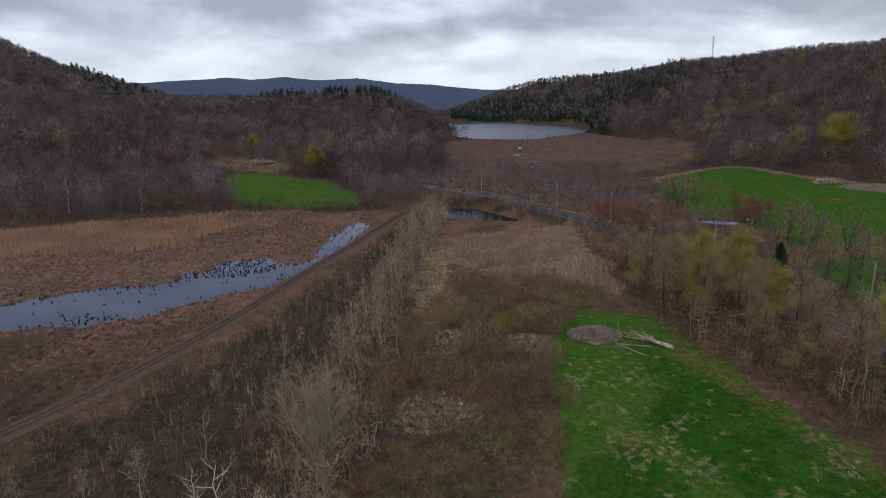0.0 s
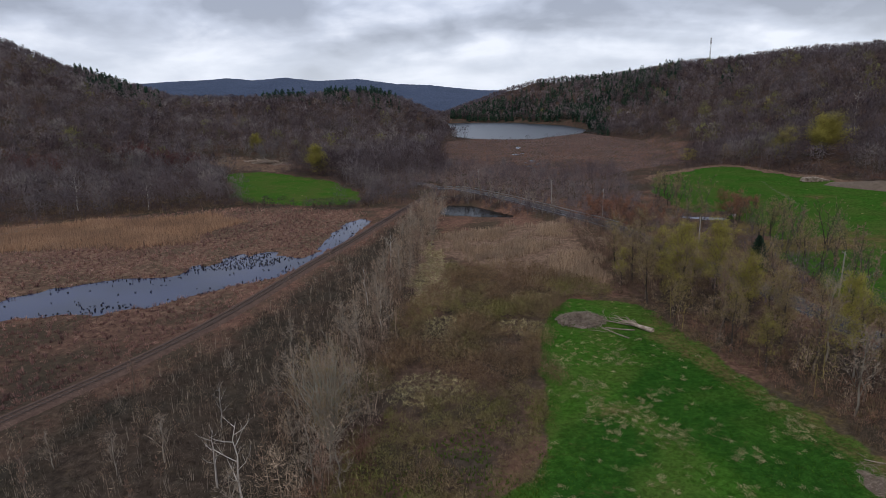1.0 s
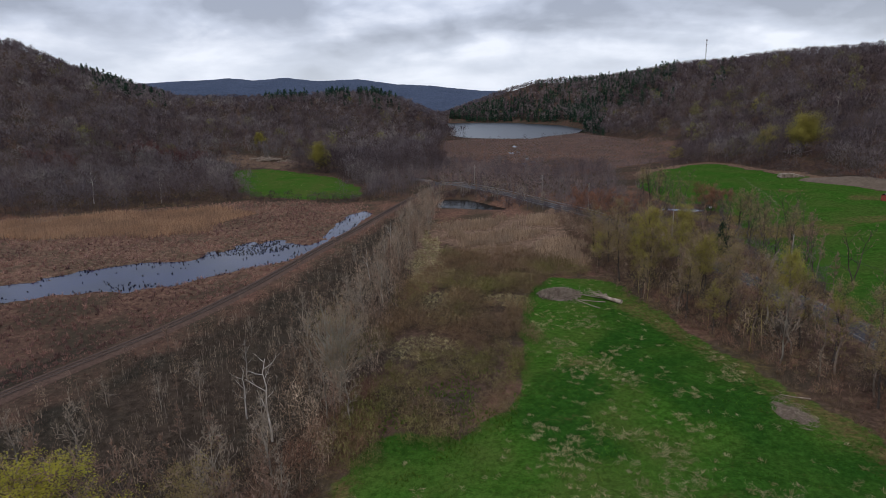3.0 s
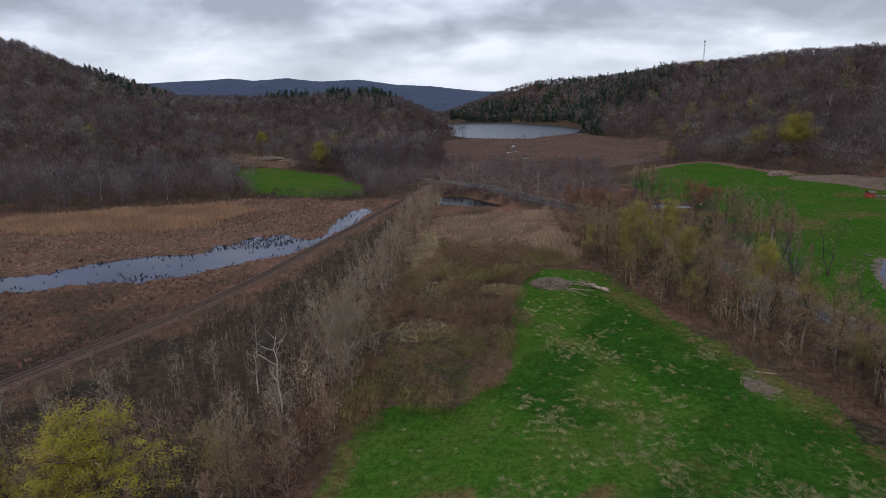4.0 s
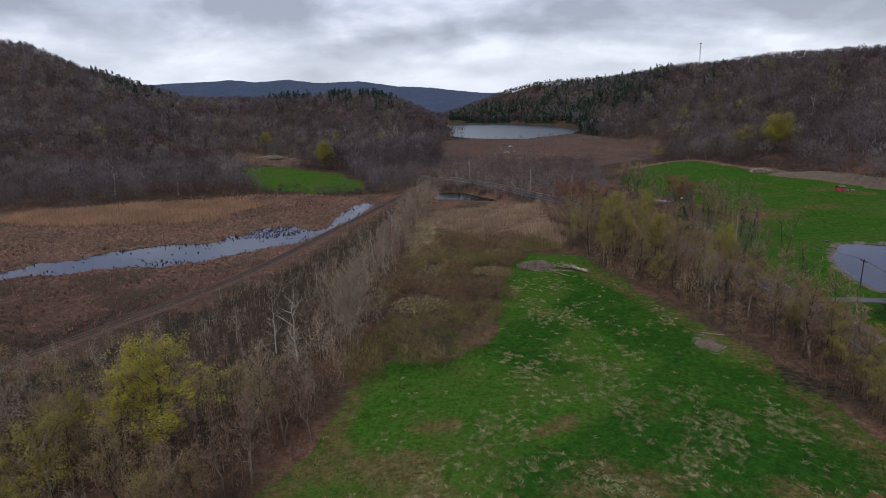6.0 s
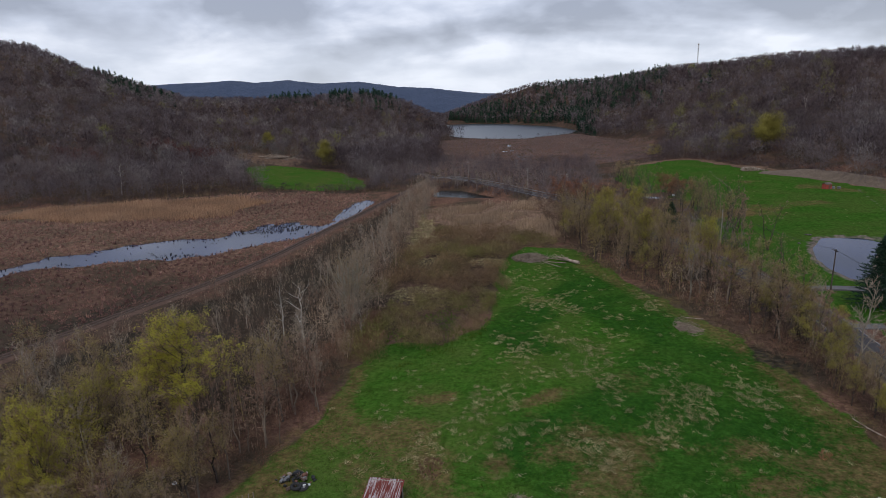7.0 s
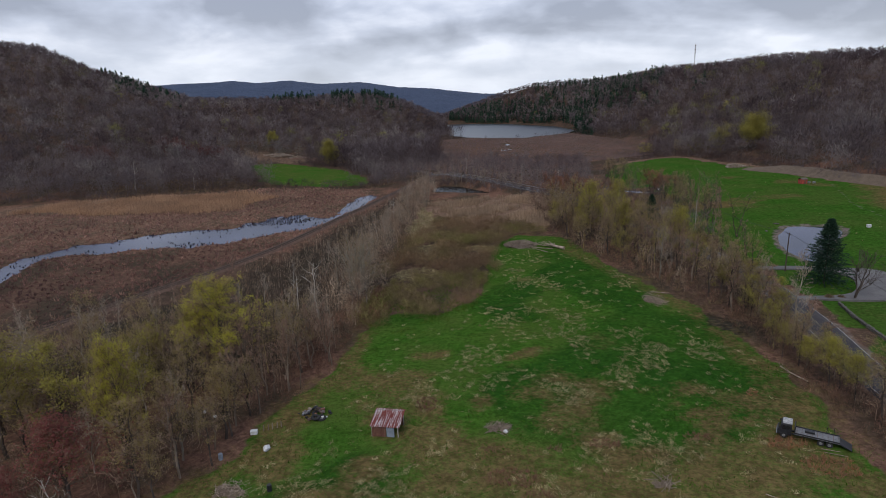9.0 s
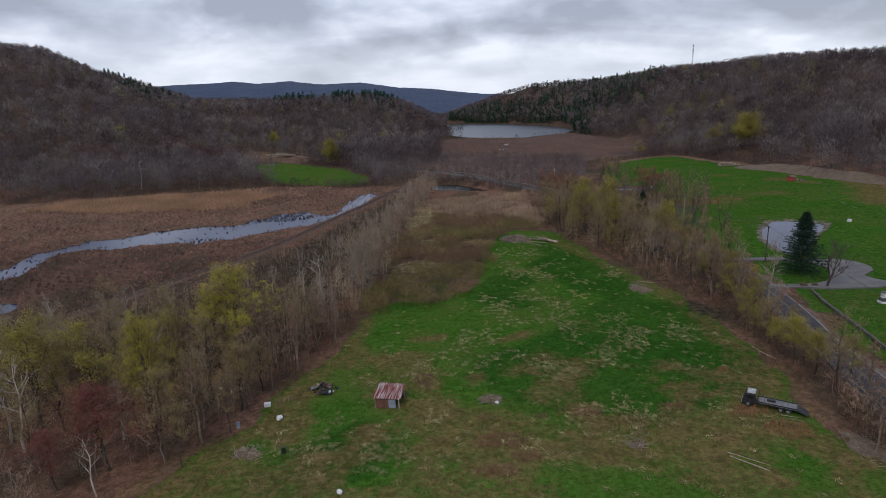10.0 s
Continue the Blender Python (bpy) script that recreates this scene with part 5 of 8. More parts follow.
def wisps(rng, x, y, n, h, long, width, tint):
    """Dead grass blown over to one side: blades that lean together from each place."""
    k = len(x)
    z = ground_z(x, y)
    az = rng.uniform(0, 2 * np.pi, (k, 1)) + rng.normal(0, 1.0, (k, n))
    r0 = rng.normal(0, 0.26, (k, n, 2))
    ln = long[:, None] * rng.uniform(0.4, 1.0, (k, n))
    b = np.stack([x[:, None] + r0[..., 0], y[:, None] + r0[..., 1], np.broadcast_to(z[:, None] + 0.02, (k, n))], -1)
    t = b + np.stack([np.cos(az) * ln, np.sin(az) * ln, h[:, None] * rng.uniform(0.2, 1.0, (k, n))], -1)
    v, f = slivers(rng, b.reshape(-1, 3), t.reshape(-1, 3), width * rng.uniform(0.6, 1.5, k * n), np.tile([0.0, 0, 1], (k * n, 1)) + rng.normal(0, 0.4, (k * n, 3)))
    return v, f, np.repeat(np.clip(tint[:, None] + rng.normal(0, 0.12, (k, n)), 0, 1).ravel(), 3), flat_normals(v, f)


def stuff(name, arrays, mat, label, category):
    v, f, t, nrm = joined(arrays)
    return tagged(new(name, mesh_of(name, v, f, mat, t, normals=nrm)), label, category, kind="stuff")


M_cattail = tint_mat("dead_cattails", [(0.095, 0.057, 0.055), (0.185, 0.104, 0.089), (0.275, 0.158, 0.124), (0.36, 0.228, 0.178)], 0.5, patch=0.05)
M_reed = tint_mat("dry_tan_reeds", [(0.28, 0.172, 0.11), (0.385, 0.245, 0.155), (0.48, 0.325, 0.215)], 0.35, patch=0.06)
M_scrub = tint_mat("leafless_scrub", [(0.095, 0.067, 0.053), (0.165, 0.117, 0.078), (0.22, 0.165, 0.10), (0.185, 0.165, 0.075)], 0.35, patch=0.05)
M_straw = tint_mat("pale_straw", [(0.145, 0.122, 0.056), (0.245, 0.205, 0.105), (0.375, 0.325, 0.185)], 0.3, patch=0.1)
M_grass = tint_mat("spring_grass", [(0.025, 0.078, 0.008), (0.05, 0.115, 0.012), (0.10, 0.14, 0.025)], 0.3, patch=0.08)
M_tussock = tint_mat("dark_wet_tussocks", [(0.010, 0.009, 0.008), (0.022, 0.018, 0.014), (0.04, 0.03, 0.02)], 0.3)

rv = np.random.RandomState(31)
WATERS = (RIVER, POOL, MID_POND, POND, MEADOW_POOL)


def dry(x, y, by=0.3):
    return np.maximum.reduce([shore(x, y, p) for p in WATERS]) < -by


# cattails on the left marsh
on_marsh = lambda a, b: dry(a, b) & (along(a, b, RAIL) > 2.6) & (a > -205) & (b > -10) & (inside(a, b, TAN_REEDS) < 1)  # noqa: E731
x, y = scatter(rv, MARSH, 1.7, keep=on_marsh)
tone = np.clip(fbm(x, y, 18) - 0.1 - 0.2 * step01(-y, -140, -70) + rv.normal(0, 0.14, len(x)), 0, 1)
low = clumps(rv, x, y, 6, rv.uniform(0.4, 0.9, len(x)), rv.uniform(0.4, 0.8, len(x)), 0.15, tone)
# hummocks that stand up from it
x, y = scatter(rv, MARSH, 2.15, keep=lambda a, b: on_marsh(a, b) & (fbm(a, b, 6) + 0.25 * (rv.rand(len(a)) - 0.5) > 0.38))
tone = np.clip(0.62 * fbm(x, y, 18) + 0.28 + rv.normal(0, 0.2, len(x)) - 0.30 * step01(-y, -140, -70), 0, 1)
big = clumps(rv, x, y, 21, rv.uniform(0.9, 1.9, len(x)), rv.uniform(0.6, 1.15, len(x)), 0.12, tone, 0.45)
cat = joined([low, big])
stuff("cattails", [cat], M_cattail, "dead orange-brown cattails matting the marsh", "cattails")
# dead weeds on both banks of the railway
x, y = scatter(rv, [(-90, 16), (-30, 240), (-14, 240), (-74, 16)], 1.1, grow=6, keep=lambda a, b: (along(a, b, RAIL) > 2.0) & (along(a, b, RAIL) < 8.5) & dry(a, b) & (rv.rand(len(a)) < 0.8))
weeds = clumps(rv, x, y, 7, rv.uniform(0.3, 0.9, len(x)), rv.uniform(0.3, 0.7, len(x)), 0.09, np.clip(0.15 + 0.7 * fbm(x, y, 8) + rv.normal(0, 0.15, len(x)), 0, 1), 0.3)
stuff("dead_weeds", [weeds], M_cattail, "dead brown weeds along the railway bank", "weeds")
# tall pale reeds
x, y = scatter(rv, TAN_REEDS, 0.95, grow=9.0, keep=lambda a, b: dry(a, b) & (a > -215) & (inside(a, b, TAN_REEDS) + 14 * (fbm(a, b, 16) - 0.5) + 5 * (rv.rand(len(a)) - 0.5) > 0))
r1 = clumps(rv, x, y, 9, rv.uniform(1.9, 2.9, len(x)), rv.uniform(0.35, 0.7, len(x)), 0.12, np.clip(fbm(x, y, 15), 0, 1) * 0.7)
x, y = scatter(rv, MID_REEDS, 0.85, grow=5.0, keep=lambda a, b: dry(a, b) & (inside(a, b, MID_REEDS) + 24 * (fbm(a, b, 12) - 0.5) > 0) & (fbm(a, b + 70, 11) > 0.42) & (along(a, b, ROAD) > 5))
r2 = clumps(rv, x, y, 11, rv.uniform(1.5, 2.5, len(x)), rv.uniform(0.3, 0.7, len(x)), 0.10, np.clip(fbm(x, y, 12) + 0.1, 0, 1) * 0.8)
stuff("pale_reeds", [r2], tint_mat("pale_dry_reeds", [(0.21, 0.15, 0.105), (0.30, 0.22, 0.155), (0.39, 0.295, 0.21)], 0.35, patch=0.08), "pale dry reeds in the old marsh beside the road", "reeds")
stuff("reeds", [r1], M_reed, "tall dry tan reeds standing in the marsh", "reeds")
# flattened straw
arr = []
for poly, gap in ((STRAW, 1.6), ([(-14, 196), (-2, 205), (0, 180), (-12, 178)], 1.5)):
    x, y = scatter(rv, poly, gap, grow=3.0, keep=lambda a, b: dry(a, b) & (inside(a, b, poly) + 9 * (fbm(a, b, 7) - 0.5) > 0))
    arr.append(clumps(rv, x, y, 9, rv.uniform(0.4, 0.9, len(x)), rv.uniform(0.6, 1.1, len(x)), 0.11, np.clip(fbm(x, y, 6), 0, 1), 0.5))
x, y = scatter(rv, [(-14, 66), (4, 66), (18, 94), (24, 112), (18, 124), (-6, 112), (-12, 84)], 0.8, keep=lambda a, b: np.maximum.reduce([1 - np.hypot((a - p) / q, (b - r) / s_) for p, r, q, s_ in ((-5, 76, 8, 6), (12, 100, 6, 5), (-4, 100, 4, 9), (8, 63, 3, 3), (16, 118, 6, 4))]) + 0.8 * (fbm(a, b, 5) - 0.5) > 0.1)
arr.append(wisps(rv, x, y, 12, rv.uniform(0.3, 0.8, len(x)), rv.uniform(0.4, 0.9, len(x)), 0.07, rv.uniform(0.3, 1.0, len(x))))
x, y = scatter(rv, STRAW, 0.85, grow=2.0, keep=lambda a, b: inside(a, b, STRAW) + 9 * (fbm(a, b, 7) - 0.5) > 0)
arr.append(wisps(rv, x, y, 9, rv.uniform(0.3, 0.9, len(x)), rv.uniform(0.5, 1.2, len(x)), 0.10, rv.uniform(0.4, 1.0, len(x))))
# straw tussocks in the grass
TUFTS = ((26.5, 70, 6, 13), (35, 49.5, 4.5, 4), (11, 49.5, 4.5, 5), (23, 40, 8, 6), (30, 27, 9, 6), (18, 22, 5, 5), (36, 12, 8, 5), (13, 11.4, 3, 2), (22, 8, 6, 5), (25.5, -6, 4, 2), (30, -8, 6, 4), (44, 20, 6, 8), (-6.9, 35, 3, 2), (47, -6, 5, 3), (21, -15, 6, 4), (28, -17, 10, 3), (46, 62, 3, 8), (16, 86, 3, 9), (-1, 12, 5, 7), (-7, -12, 7, 5), (7.6, 22, 3, 4), (3, -10, 4, 4))
x, y = scatter(rv, FIELD, 0.85, grow=-1.0, keep=lambda a, b: (b > -40) & (rv.rand(len(a)) < 1.7 * np.maximum.reduce([np.exp(-0.8 * (((a - p) / q) ** 2 + ((b - r) / s_) ** 2)) for p, r, q, s_ in TUFTS]) * step01(fbm(a, b + 33, 4.0), 0.46, 0.64) + 0.03))
arr.append(wisps(rv, x, y, 26, rv.uniform(0.12, 0.4, len(x)), rv.uniform(0.3, 0.75, len(x)), 0.036, rv.uniform(0.15, 0.95, len(x))))
x, y = scatter(rv, LEFT_MEADOW, 3.5, grow=-3, keep=lambda a, b: rv.rand(len(a)) < 0.35 * step01(fbm(a, b, 20), 0.3, 0.7))
arr.append(clumps(rv, x, y, 6, rv.uniform(0.2, 0.4, len(x)), rv.uniform(0.4, 1.2, len(x)), 0.2, rv.uniform(0.2, 0.8, len(x)), 0.6, 0.05))
x, y = scatter(rv, RIGHT_MEADOW, 5, grow=-2, keep=lambda a, b: (rv.rand(len(a)) < 0.12) & (b > 10) & dry(a, b, 2))
arr.append(clumps(rv, x, y, 8, rv.uniform(0.25, 0.5, len(x)), rv.uniform(0.3, 0.9, len(x)), 0.10, rv.uniform(0.1, 0.7, len(x)), 0.6, 0.05))
stuff("straw", arr, M_straw, "pale dead grass tussocks and flattened straw", "dead grass")
# reddish-brown dead stalks in patches of the near field
x, y = scatter(rv, FIELD, 0.5, grow=-1.0, keep=lambda a, b: (b > -40) & (b < 20) & (np.minimum.reduce([np.hypot((a - p) / q, (b - r) / s_) for p, r, q, s_ in ((1.3, 5.8, 1.6, 2.4), (49.2, 5.6, 0.8, 1.0), (47.5, -7, 2.6, 1.4), (50.1, -12.3, 3.2, 2.2), (12.8, -12.5, 3.4, 1.8), (15.6, -16.1, 1.8, 1.2), (11.8, -19.2, 2.6, 1.3), (25.5, -6, 2.2, 1.0), (37.6, -5.2, 2.2, 0.9), (10.3, -6.5, 1.6, 0.9), (18.8, -6.7, 1.3, 0.7))]) + 0.5 * (fbm(a, b, 3) - 0.5) < 1.0))
arr_r = [clumps(rv, x, y, 24, rv.uniform(0.3, 0.9, len(x)), rv.uniform(0.3, 0.7, len(x)), 0.028, np.where(x > 40, 0.8, 0.25) + rv.normal(0, 0.15, len(x)), 0.3, 0.05)]
M_stalk = tint_mat("reddish_dead_stalks", [(0.17, 0.088, 0.070), (0.22, 0.125, 0.090), (0.28, 0.135, 0.075)], 0.3)
stuff("dead_stalks", arr_r, M_stalk, "reddish-brown dead stalks standing in the grass", "dead stalks")
# green grass
x, y = scatter(rv, FIELD, 0.62, keep=lambda a, b: (b > -30) & (b < 104) & (fbm(a + 50, b, 9) < 0.66))
g1 = clumps(rv, x, y, 3, rv.uniform(0.12, 0.34, len(x)) * (0.7 + 0.9 * step01(fbm(x + 7, y, 3.0), 0.45, 0.7)), rv.uniform(0.2, 0.45, len(x)), 0.09, np.clip(fbm(x, y, 8) + rv.normal(0, 0.12, len(x)) - 0.05 - 0.3 * step01(inside(x, y, DEEP), -3, 3), 0, 1), 0.3, 0.03)
x, y = scatter(rv, [(-14, 40), (-6, 34), (4, 40), (10, 50), (12, 62), (5, 66), (-6, 58)], 0.62, keep=lambda a, b: fbm(a + 5, b, 6) > 0.44)
g2 = clumps(rv, x, y, 6, rv.uniform(0.3, 0.8, len(x)), rv.uniform(0.25, 0.5, len(x)), 0.09, rv.uniform(0.5, 1.0, len(x)), 0.3, 0.03)
stuff("grass", [g1, g2], M_grass, "bright green spring grass", "grass")
# dark tussocks in the channel
x, y = scatter(rv, RIVER, 1.0, keep=lambda a, b: (inside(a, b, RIVER) > 0) & (rv.rand(len(a)) < 0.02 + 0.40 * np.exp(-inside(a, b, RIVER) / 1.6) + 0.75 * ((np.hypot((a + 73) / 18, (b - 165) / 11) < 1) & (fbm(a, b, 6) > 0.40)) + 0.25 * (np.hypot(a + 88, b - 121) < 7)))
xa, ya = scatter(rv, MID_POND, 1.6, keep=lambda a, b: rv.rand(len(a)) < 0.5)
x, y = np.r_[x, xa], np.r_[y, ya]
tz = clumps(rv, x, y, 9, rv.uniform(0.35, 0.8, len(x)), rv.uniform(0.2, 0.45, len(x)), 0.2, rv.uniform(0, 1, len(x)), 0.2, 0.0)
tz[0][:, 2] += np.repeat(WATER - 0.1 - ground_z(x, y), 27)
stuff("tussocks", [tz], M_tussock, "dark wet tussocks dotting the channel", "tussocks")
# dark fringe along the near shore of the lake
line = smooth([(-12, 745), (0, 700), (19, 671), (50, 650), (81, 640), (108, 674), (144, 710), (166, 783)], 1.6)
x, y = line[:, 0] + rv.normal(0, 1.5, len(line)), line[:, 1] + rv.normal(0, 2.5, len(line)) - 3
fringe = clumps(rv, x, y, 12, rv.uniform(0.8, 1.8, len(x)), rv.uniform(0.8, 1.6, len(x)), 0.3, rv.uniform(0, 1, len(x)), 0.2)
stuff("shore_sedge", [fringe], M_tussock, "dark wet sedge fringing the lake shore", "sedge")
# scrub and brush
arr = []
in_scrub = lambda a, b: (inside(a, b, SCRUB) + 4.5 + 7 * (fbm(a, b, 8) - 0.5) > 0) & (inside(a, b, FIELD) + 7 * (fbm(a, b + 5, 4) - 0.5) < 1.6)  # noqa: E731
tan_patch = lambda a, b: np.maximum.reduce([1 - np.hypot((a - p) / q, (b - r) / s_) for p, r, q, s_ in ((-5, 76, 8, 6), (12, 100, 6, 5), (-4, 100, 4, 9), (8, 63, 3, 3), (16, 118, 6, 4), (-8, 46, 3, 3))]) + 0.9 * (fbm(a, b, 6) - 0.5)  # noqa: E731
x, y = scatter(rv, SCRUB, 1.3, grow=6.5, keep=in_scrub)
tuft = clumps(rv, x, y, 11, rv.uniform(0.2, 0.6, len(x)), rv.uniform(0.4, 0.9, len(x)), 0.06, np.clip(1.6 * (fbm(x, y, 7) - 0.5) + 0.55 + rv.normal(0, 0.15, len(x)), 0, 1), 0.5)
stuff("dead_undergrowth", [tuft], tint_mat("dead_brambles", [(0.08, 0.055, 0.042), (0.14, 0.10, 0.066), (0.20, 0.155, 0.095), (0.24, 0.20, 0.12)], 0.3, patch=0.06), "low dead tan and brown undergrowth", "undergrowth")
x, y = scatter(rv, SCRUB, 1.42, grow=7.0, keep=lambda a, b: in_scrub(a, b) & (fbm(a + 9, b, 10) > 0.33) & (tan_patch(a, b) < 0.25))
tone = np.clip(0.42 + 2.2 * (fbm(x + 40, y, 13) - 0.5) + rv.normal(0, 0.12, len(x)), 0, 1)
bushes = crowns(rv, x, y, ground_z(x, y), rv.uniform(1.7, 4.4, len(x)) * (0.5 + 1.0 * fbm(x, y, 9)), 150, 0.16, 0.015, 0.8, (0.44, 0.64), 0.0, 0.01, 0.42, 0.45)
tones = np.concatenate([np.repeat(tone, 450), np.repeat(tone, 3), np.repeat(tone, 3)])
M_bush = tint_mat("budding_olive_and_brown_bushes", [(0.175, 0.115, 0.070), (0.20, 0.142, 0.080), (0.195, 0.155, 0.074), (0.18, 0.158, 0.062), (0.15, 0.15, 0.046)], 0.35, patch=0.06)
stuff("bushes", [(bushes[0], bushes[1], tones, bushes[3])], M_bush, "rounded leafless brown bushes, some in olive bud", "bushes")
x, y = scatter(rv, THICKET, 1.9, keep=lambda a, b: (along(a, b, RAIL) > 3.2) & (b > 10) & (a > -84) & (fbm(a, b + 40, 8) > 0.24))
brush = crowns(rv, x, y, ground_z(x, y), rv.uniform(0.9, 2.8, len(x)) * (0.6 + 0.8 * fbm(x, y, 7)), 42, 0.25, 0.028, 0.8, (0.42, 0.66), 0.0, 0.01, 0.43, 0.45)
M_thicket = tint_mat("grey_thicket_twigs", [(0.040, 0.031, 0.024), (0.066, 0.051, 0.039), (0.108, 0.085, 0.065), (0.185, 0.152, 0.116)], 0.5, patch=0.05)
stuff("thicket", [brush], M_thicket, "low dense grey-brown thicket beside the railway", "thicket")
x, y = scatter(rv, LEFT_WOOD, 2.0, grow=-2, keep=lambda a, b: rv.rand(len(a)) < 0.55)
hh = rv.uniform(0.5, 2.0, len(x))
arr.append(clumps(rv, x, y, 26, hh, hh * rv.uniform(0.5, 0.9, len(x)), 0.045, rv.uniform(0.0, 0.7, len(x)), 0.3))
x, y = scatter(rv, ROADSIDE, 1.7, grow=1.5, keep=lambda a, b: (along(a, b, ROAD) > 4.6) & (rv.rand(len(a)) < 0.75))
hh = rv.uniform(0.7, 2.4, len(x))
arr.append(clumps(rv, x, y, 36, hh, hh * rv.uniform(0.5, 0.9, len(x)), 0.04, np.clip(0.8 * fbm(x, y, 9) + rv.normal(0, 0.15, len(x)), 0, 1), 0.3))
x, y = scatter(rv, [(37, 122), (36, 150), (38, 180), (46, 172), (54, 155), (60, 128), (57, 118)], 1.8)
hh = rv.uniform(1.5, 3.4, len(x))
arr.append(clumps(rv, x, y, 40, hh, hh * rv.uniform(0.5, 0.7, len(x)), 0.05, rv.uniform(0.0, 0.35, len(x)), 0.3))
x, y = scatter(rv, [(74, 90), (71, 130), (63, 165), (72, 184), (86, 184), (84, 150), (81, 110), (80, 92)], 2.2)
hh = rv.uniform(1.0, 3.0, len(x))
arr.append(clumps(rv, x, y, 40, hh, hh * rv.uniform(0.5, 0.7, len(x)), 0.06, rv.uniform(0.0, 0.6, len(x)), 0.3))
# edge of the left meadow and marsh
x, y = scatter(rv, [(-200, 232), (-141, 250), (-109, 264), (-82, 260), (-40, 247), (-30, 262), (-60, 275), (-109, 274), (-150, 300), (-200, 300)], 2.6, keep=lambda a, b: inside(a, b, LEFT_MEADOW) < -1)
hh = rv.uniform(1.2, 3.6, len(x))
arr.append(clumps(rv, x, y, 30, hh, hh * rv.uniform(0.5, 0.8, len(x)), 0.08, rv.uniform(0.0, 0.6, len(x)), 0.3))
stuff("scrub", arr, M_scrub, "leafless brown and olive scrub", "scrub")
# young growth that fills the gaps between the trees
arr = []
for poly, gap, lo, hi, n, tone, keep in ((HEDGE, 3.0, 4, 9, 125, 0.15, None), (THICKET, 4.6, 2.5, 5.5, 70, 0.1, lambda a, b: (along(a, b, RAIL) > 7) & (b > 8) & (a > -82)),
                                         (ROADSIDE, 4.6, 2.5, 7.0, 140, 0.1, lambda a, b: (along(a, b, ROAD) > 4.4) & (fbm(a + 21, b, 9) > 0.40)), (LEFT_WOOD, 4.2, 3, 9, 130, 0.08, lambda a, b: inside(a, b, FIELD) < -4)):
    x, y = scatter(rv, poly, gap, keep=keep)
    arr.append(crowns(rv, x, y, ground_z(x, y), rv.uniform(lo, hi, len(x)), n, 0.15, 0.0075, 1.0, (0.20, 0.34), tone, 0.012, 0.5, 0.48))
x, y = scatter(rv, [(36, 150), (37, 188), (47, 180), (55, 158), (60, 138), (64, 118), (58, 118), (48, 140)], 2.6, keep=lambda a, b: along(a, b, ROAD) > 4.6)
arr.append(crowns(rv, x, y, ground_z(x, y), rv.uniform(3.5, 6.5, len(x)), 120, 0.16, 0.013, 0.8, (0.3, 0.42), -0.2, 0.012, 0.48, 0.46))
x, y = scatter(rv, [(58, -22), (60, 0), (61, 22), (59.5, 36), (66, 36), (65.5, 12), (64, -8), (62, -26)], 2.2, keep=lambda a, b: along(a, b, ROAD) > 4.2)
arr.append(crowns(rv, x, y, ground_z(x, y), rv.uniform(2.5, 6.0, len(x)), 120, 0.16, 0.012, 0.9, (0.3, 0.42), -0.05, 0.012, 0.48, 0.46))
M_young = tint_mat("young_bare_growth", [(0.15, 0.098, 0.070), (0.24, 0.165, 0.118), (0.325, 0.238, 0.172), (0.41, 0.322, 0.236)], 0.45, patch=0.06, thin=0.2)
stuff("young_growth", arr, M_young, "dense leafless young growth between the trees", "undergrowth")
x, y = scatter(rv, ROADSIDE, 11.5, grow=1.0, keep=lambda a, b: (along(a, b, ROAD) > 4.6) & (b > 60))
xa, ya = scatter(rv, LEFT_WOOD, 9.0, grow=-3)
x, y = np.r_[x, xa, (59.5, 61.5, 60, 63)], np.r_[y, ya, (20, 25, 29, 16)]
hz = crowns(rv, x, y, ground_z(x, y), np.r_[rv.uniform(8, 13, len(x) - 4), 6, 5.5, 5, 5], 300, 0.06, 0.0065, 0.5, (0.26, 0.38), 0.0, 0.012, 0.58, 0.40)
stuff("budding_saplings", [hz], M_olive, "slender saplings in thin olive-yellow bud", "saplings")
# reddish-brown shrubs where the wood meets the field
x, y = scatter(rv, [(-17, 18), (-14, 26), (-8, 33), (-11, 46), (-14, 58), (-19, 58), (-22, 40), (-23, 22)], 1.7, grow=1.5, keep=lambda a, b: (fbm(a, b + 20, 7) > 0.36) & (inside(a, b, FIELD) < -0.3))
hh = rv.uniform(1.2, 4.2, len(x)) * (0.6 + 0.8 * fbm(x, y, 8))
edge = crowns(rv, x, y, ground_z(x, y), hh, 130, 0.2, 0.014, 1.0, (0.34, 0.5), 0.0, 0.012, 0.46, 0.46)
x, y = scatter(rv, [(43, 98), (46, 80), (51, 62), (56, 46), (58, 30), (60, 18), (58, 6), (58, -6), (59, -24), (66, -24), (66.5, 0), (66, 14), (65, 32), (62, 52), (58, 72), (52, 92)], 2.0, grow=0.5, keep=lambda a, b: (fbm(a, b + 20, 7) > 0.38) & (inside(a, b, FIELD) < -0.8) & (along(a, b, ROAD) > 4.6))
hh = rv.uniform(0.8, 3.2, len(x)) * (0.6 + 0.8 * fbm(x, y, 8))
edge_b = crowns(rv, x, y, ground_z(x, y), hh, 120, 0.2, 0.014, 1.0, (0.4, 0.6), 0.05, 0.012, 0.46, 0.46)
x, y = scatter(rv, WOOD_EDGE, 1.5, keep=lambda a, b: (inside(a, b, FIELD) + 4 * (fbm(a, b, 4) - 0.5) < -0.6) & (inside(a, b, FIELD) > -10) & (fbm(a, b + 60, 5) > 0.44))
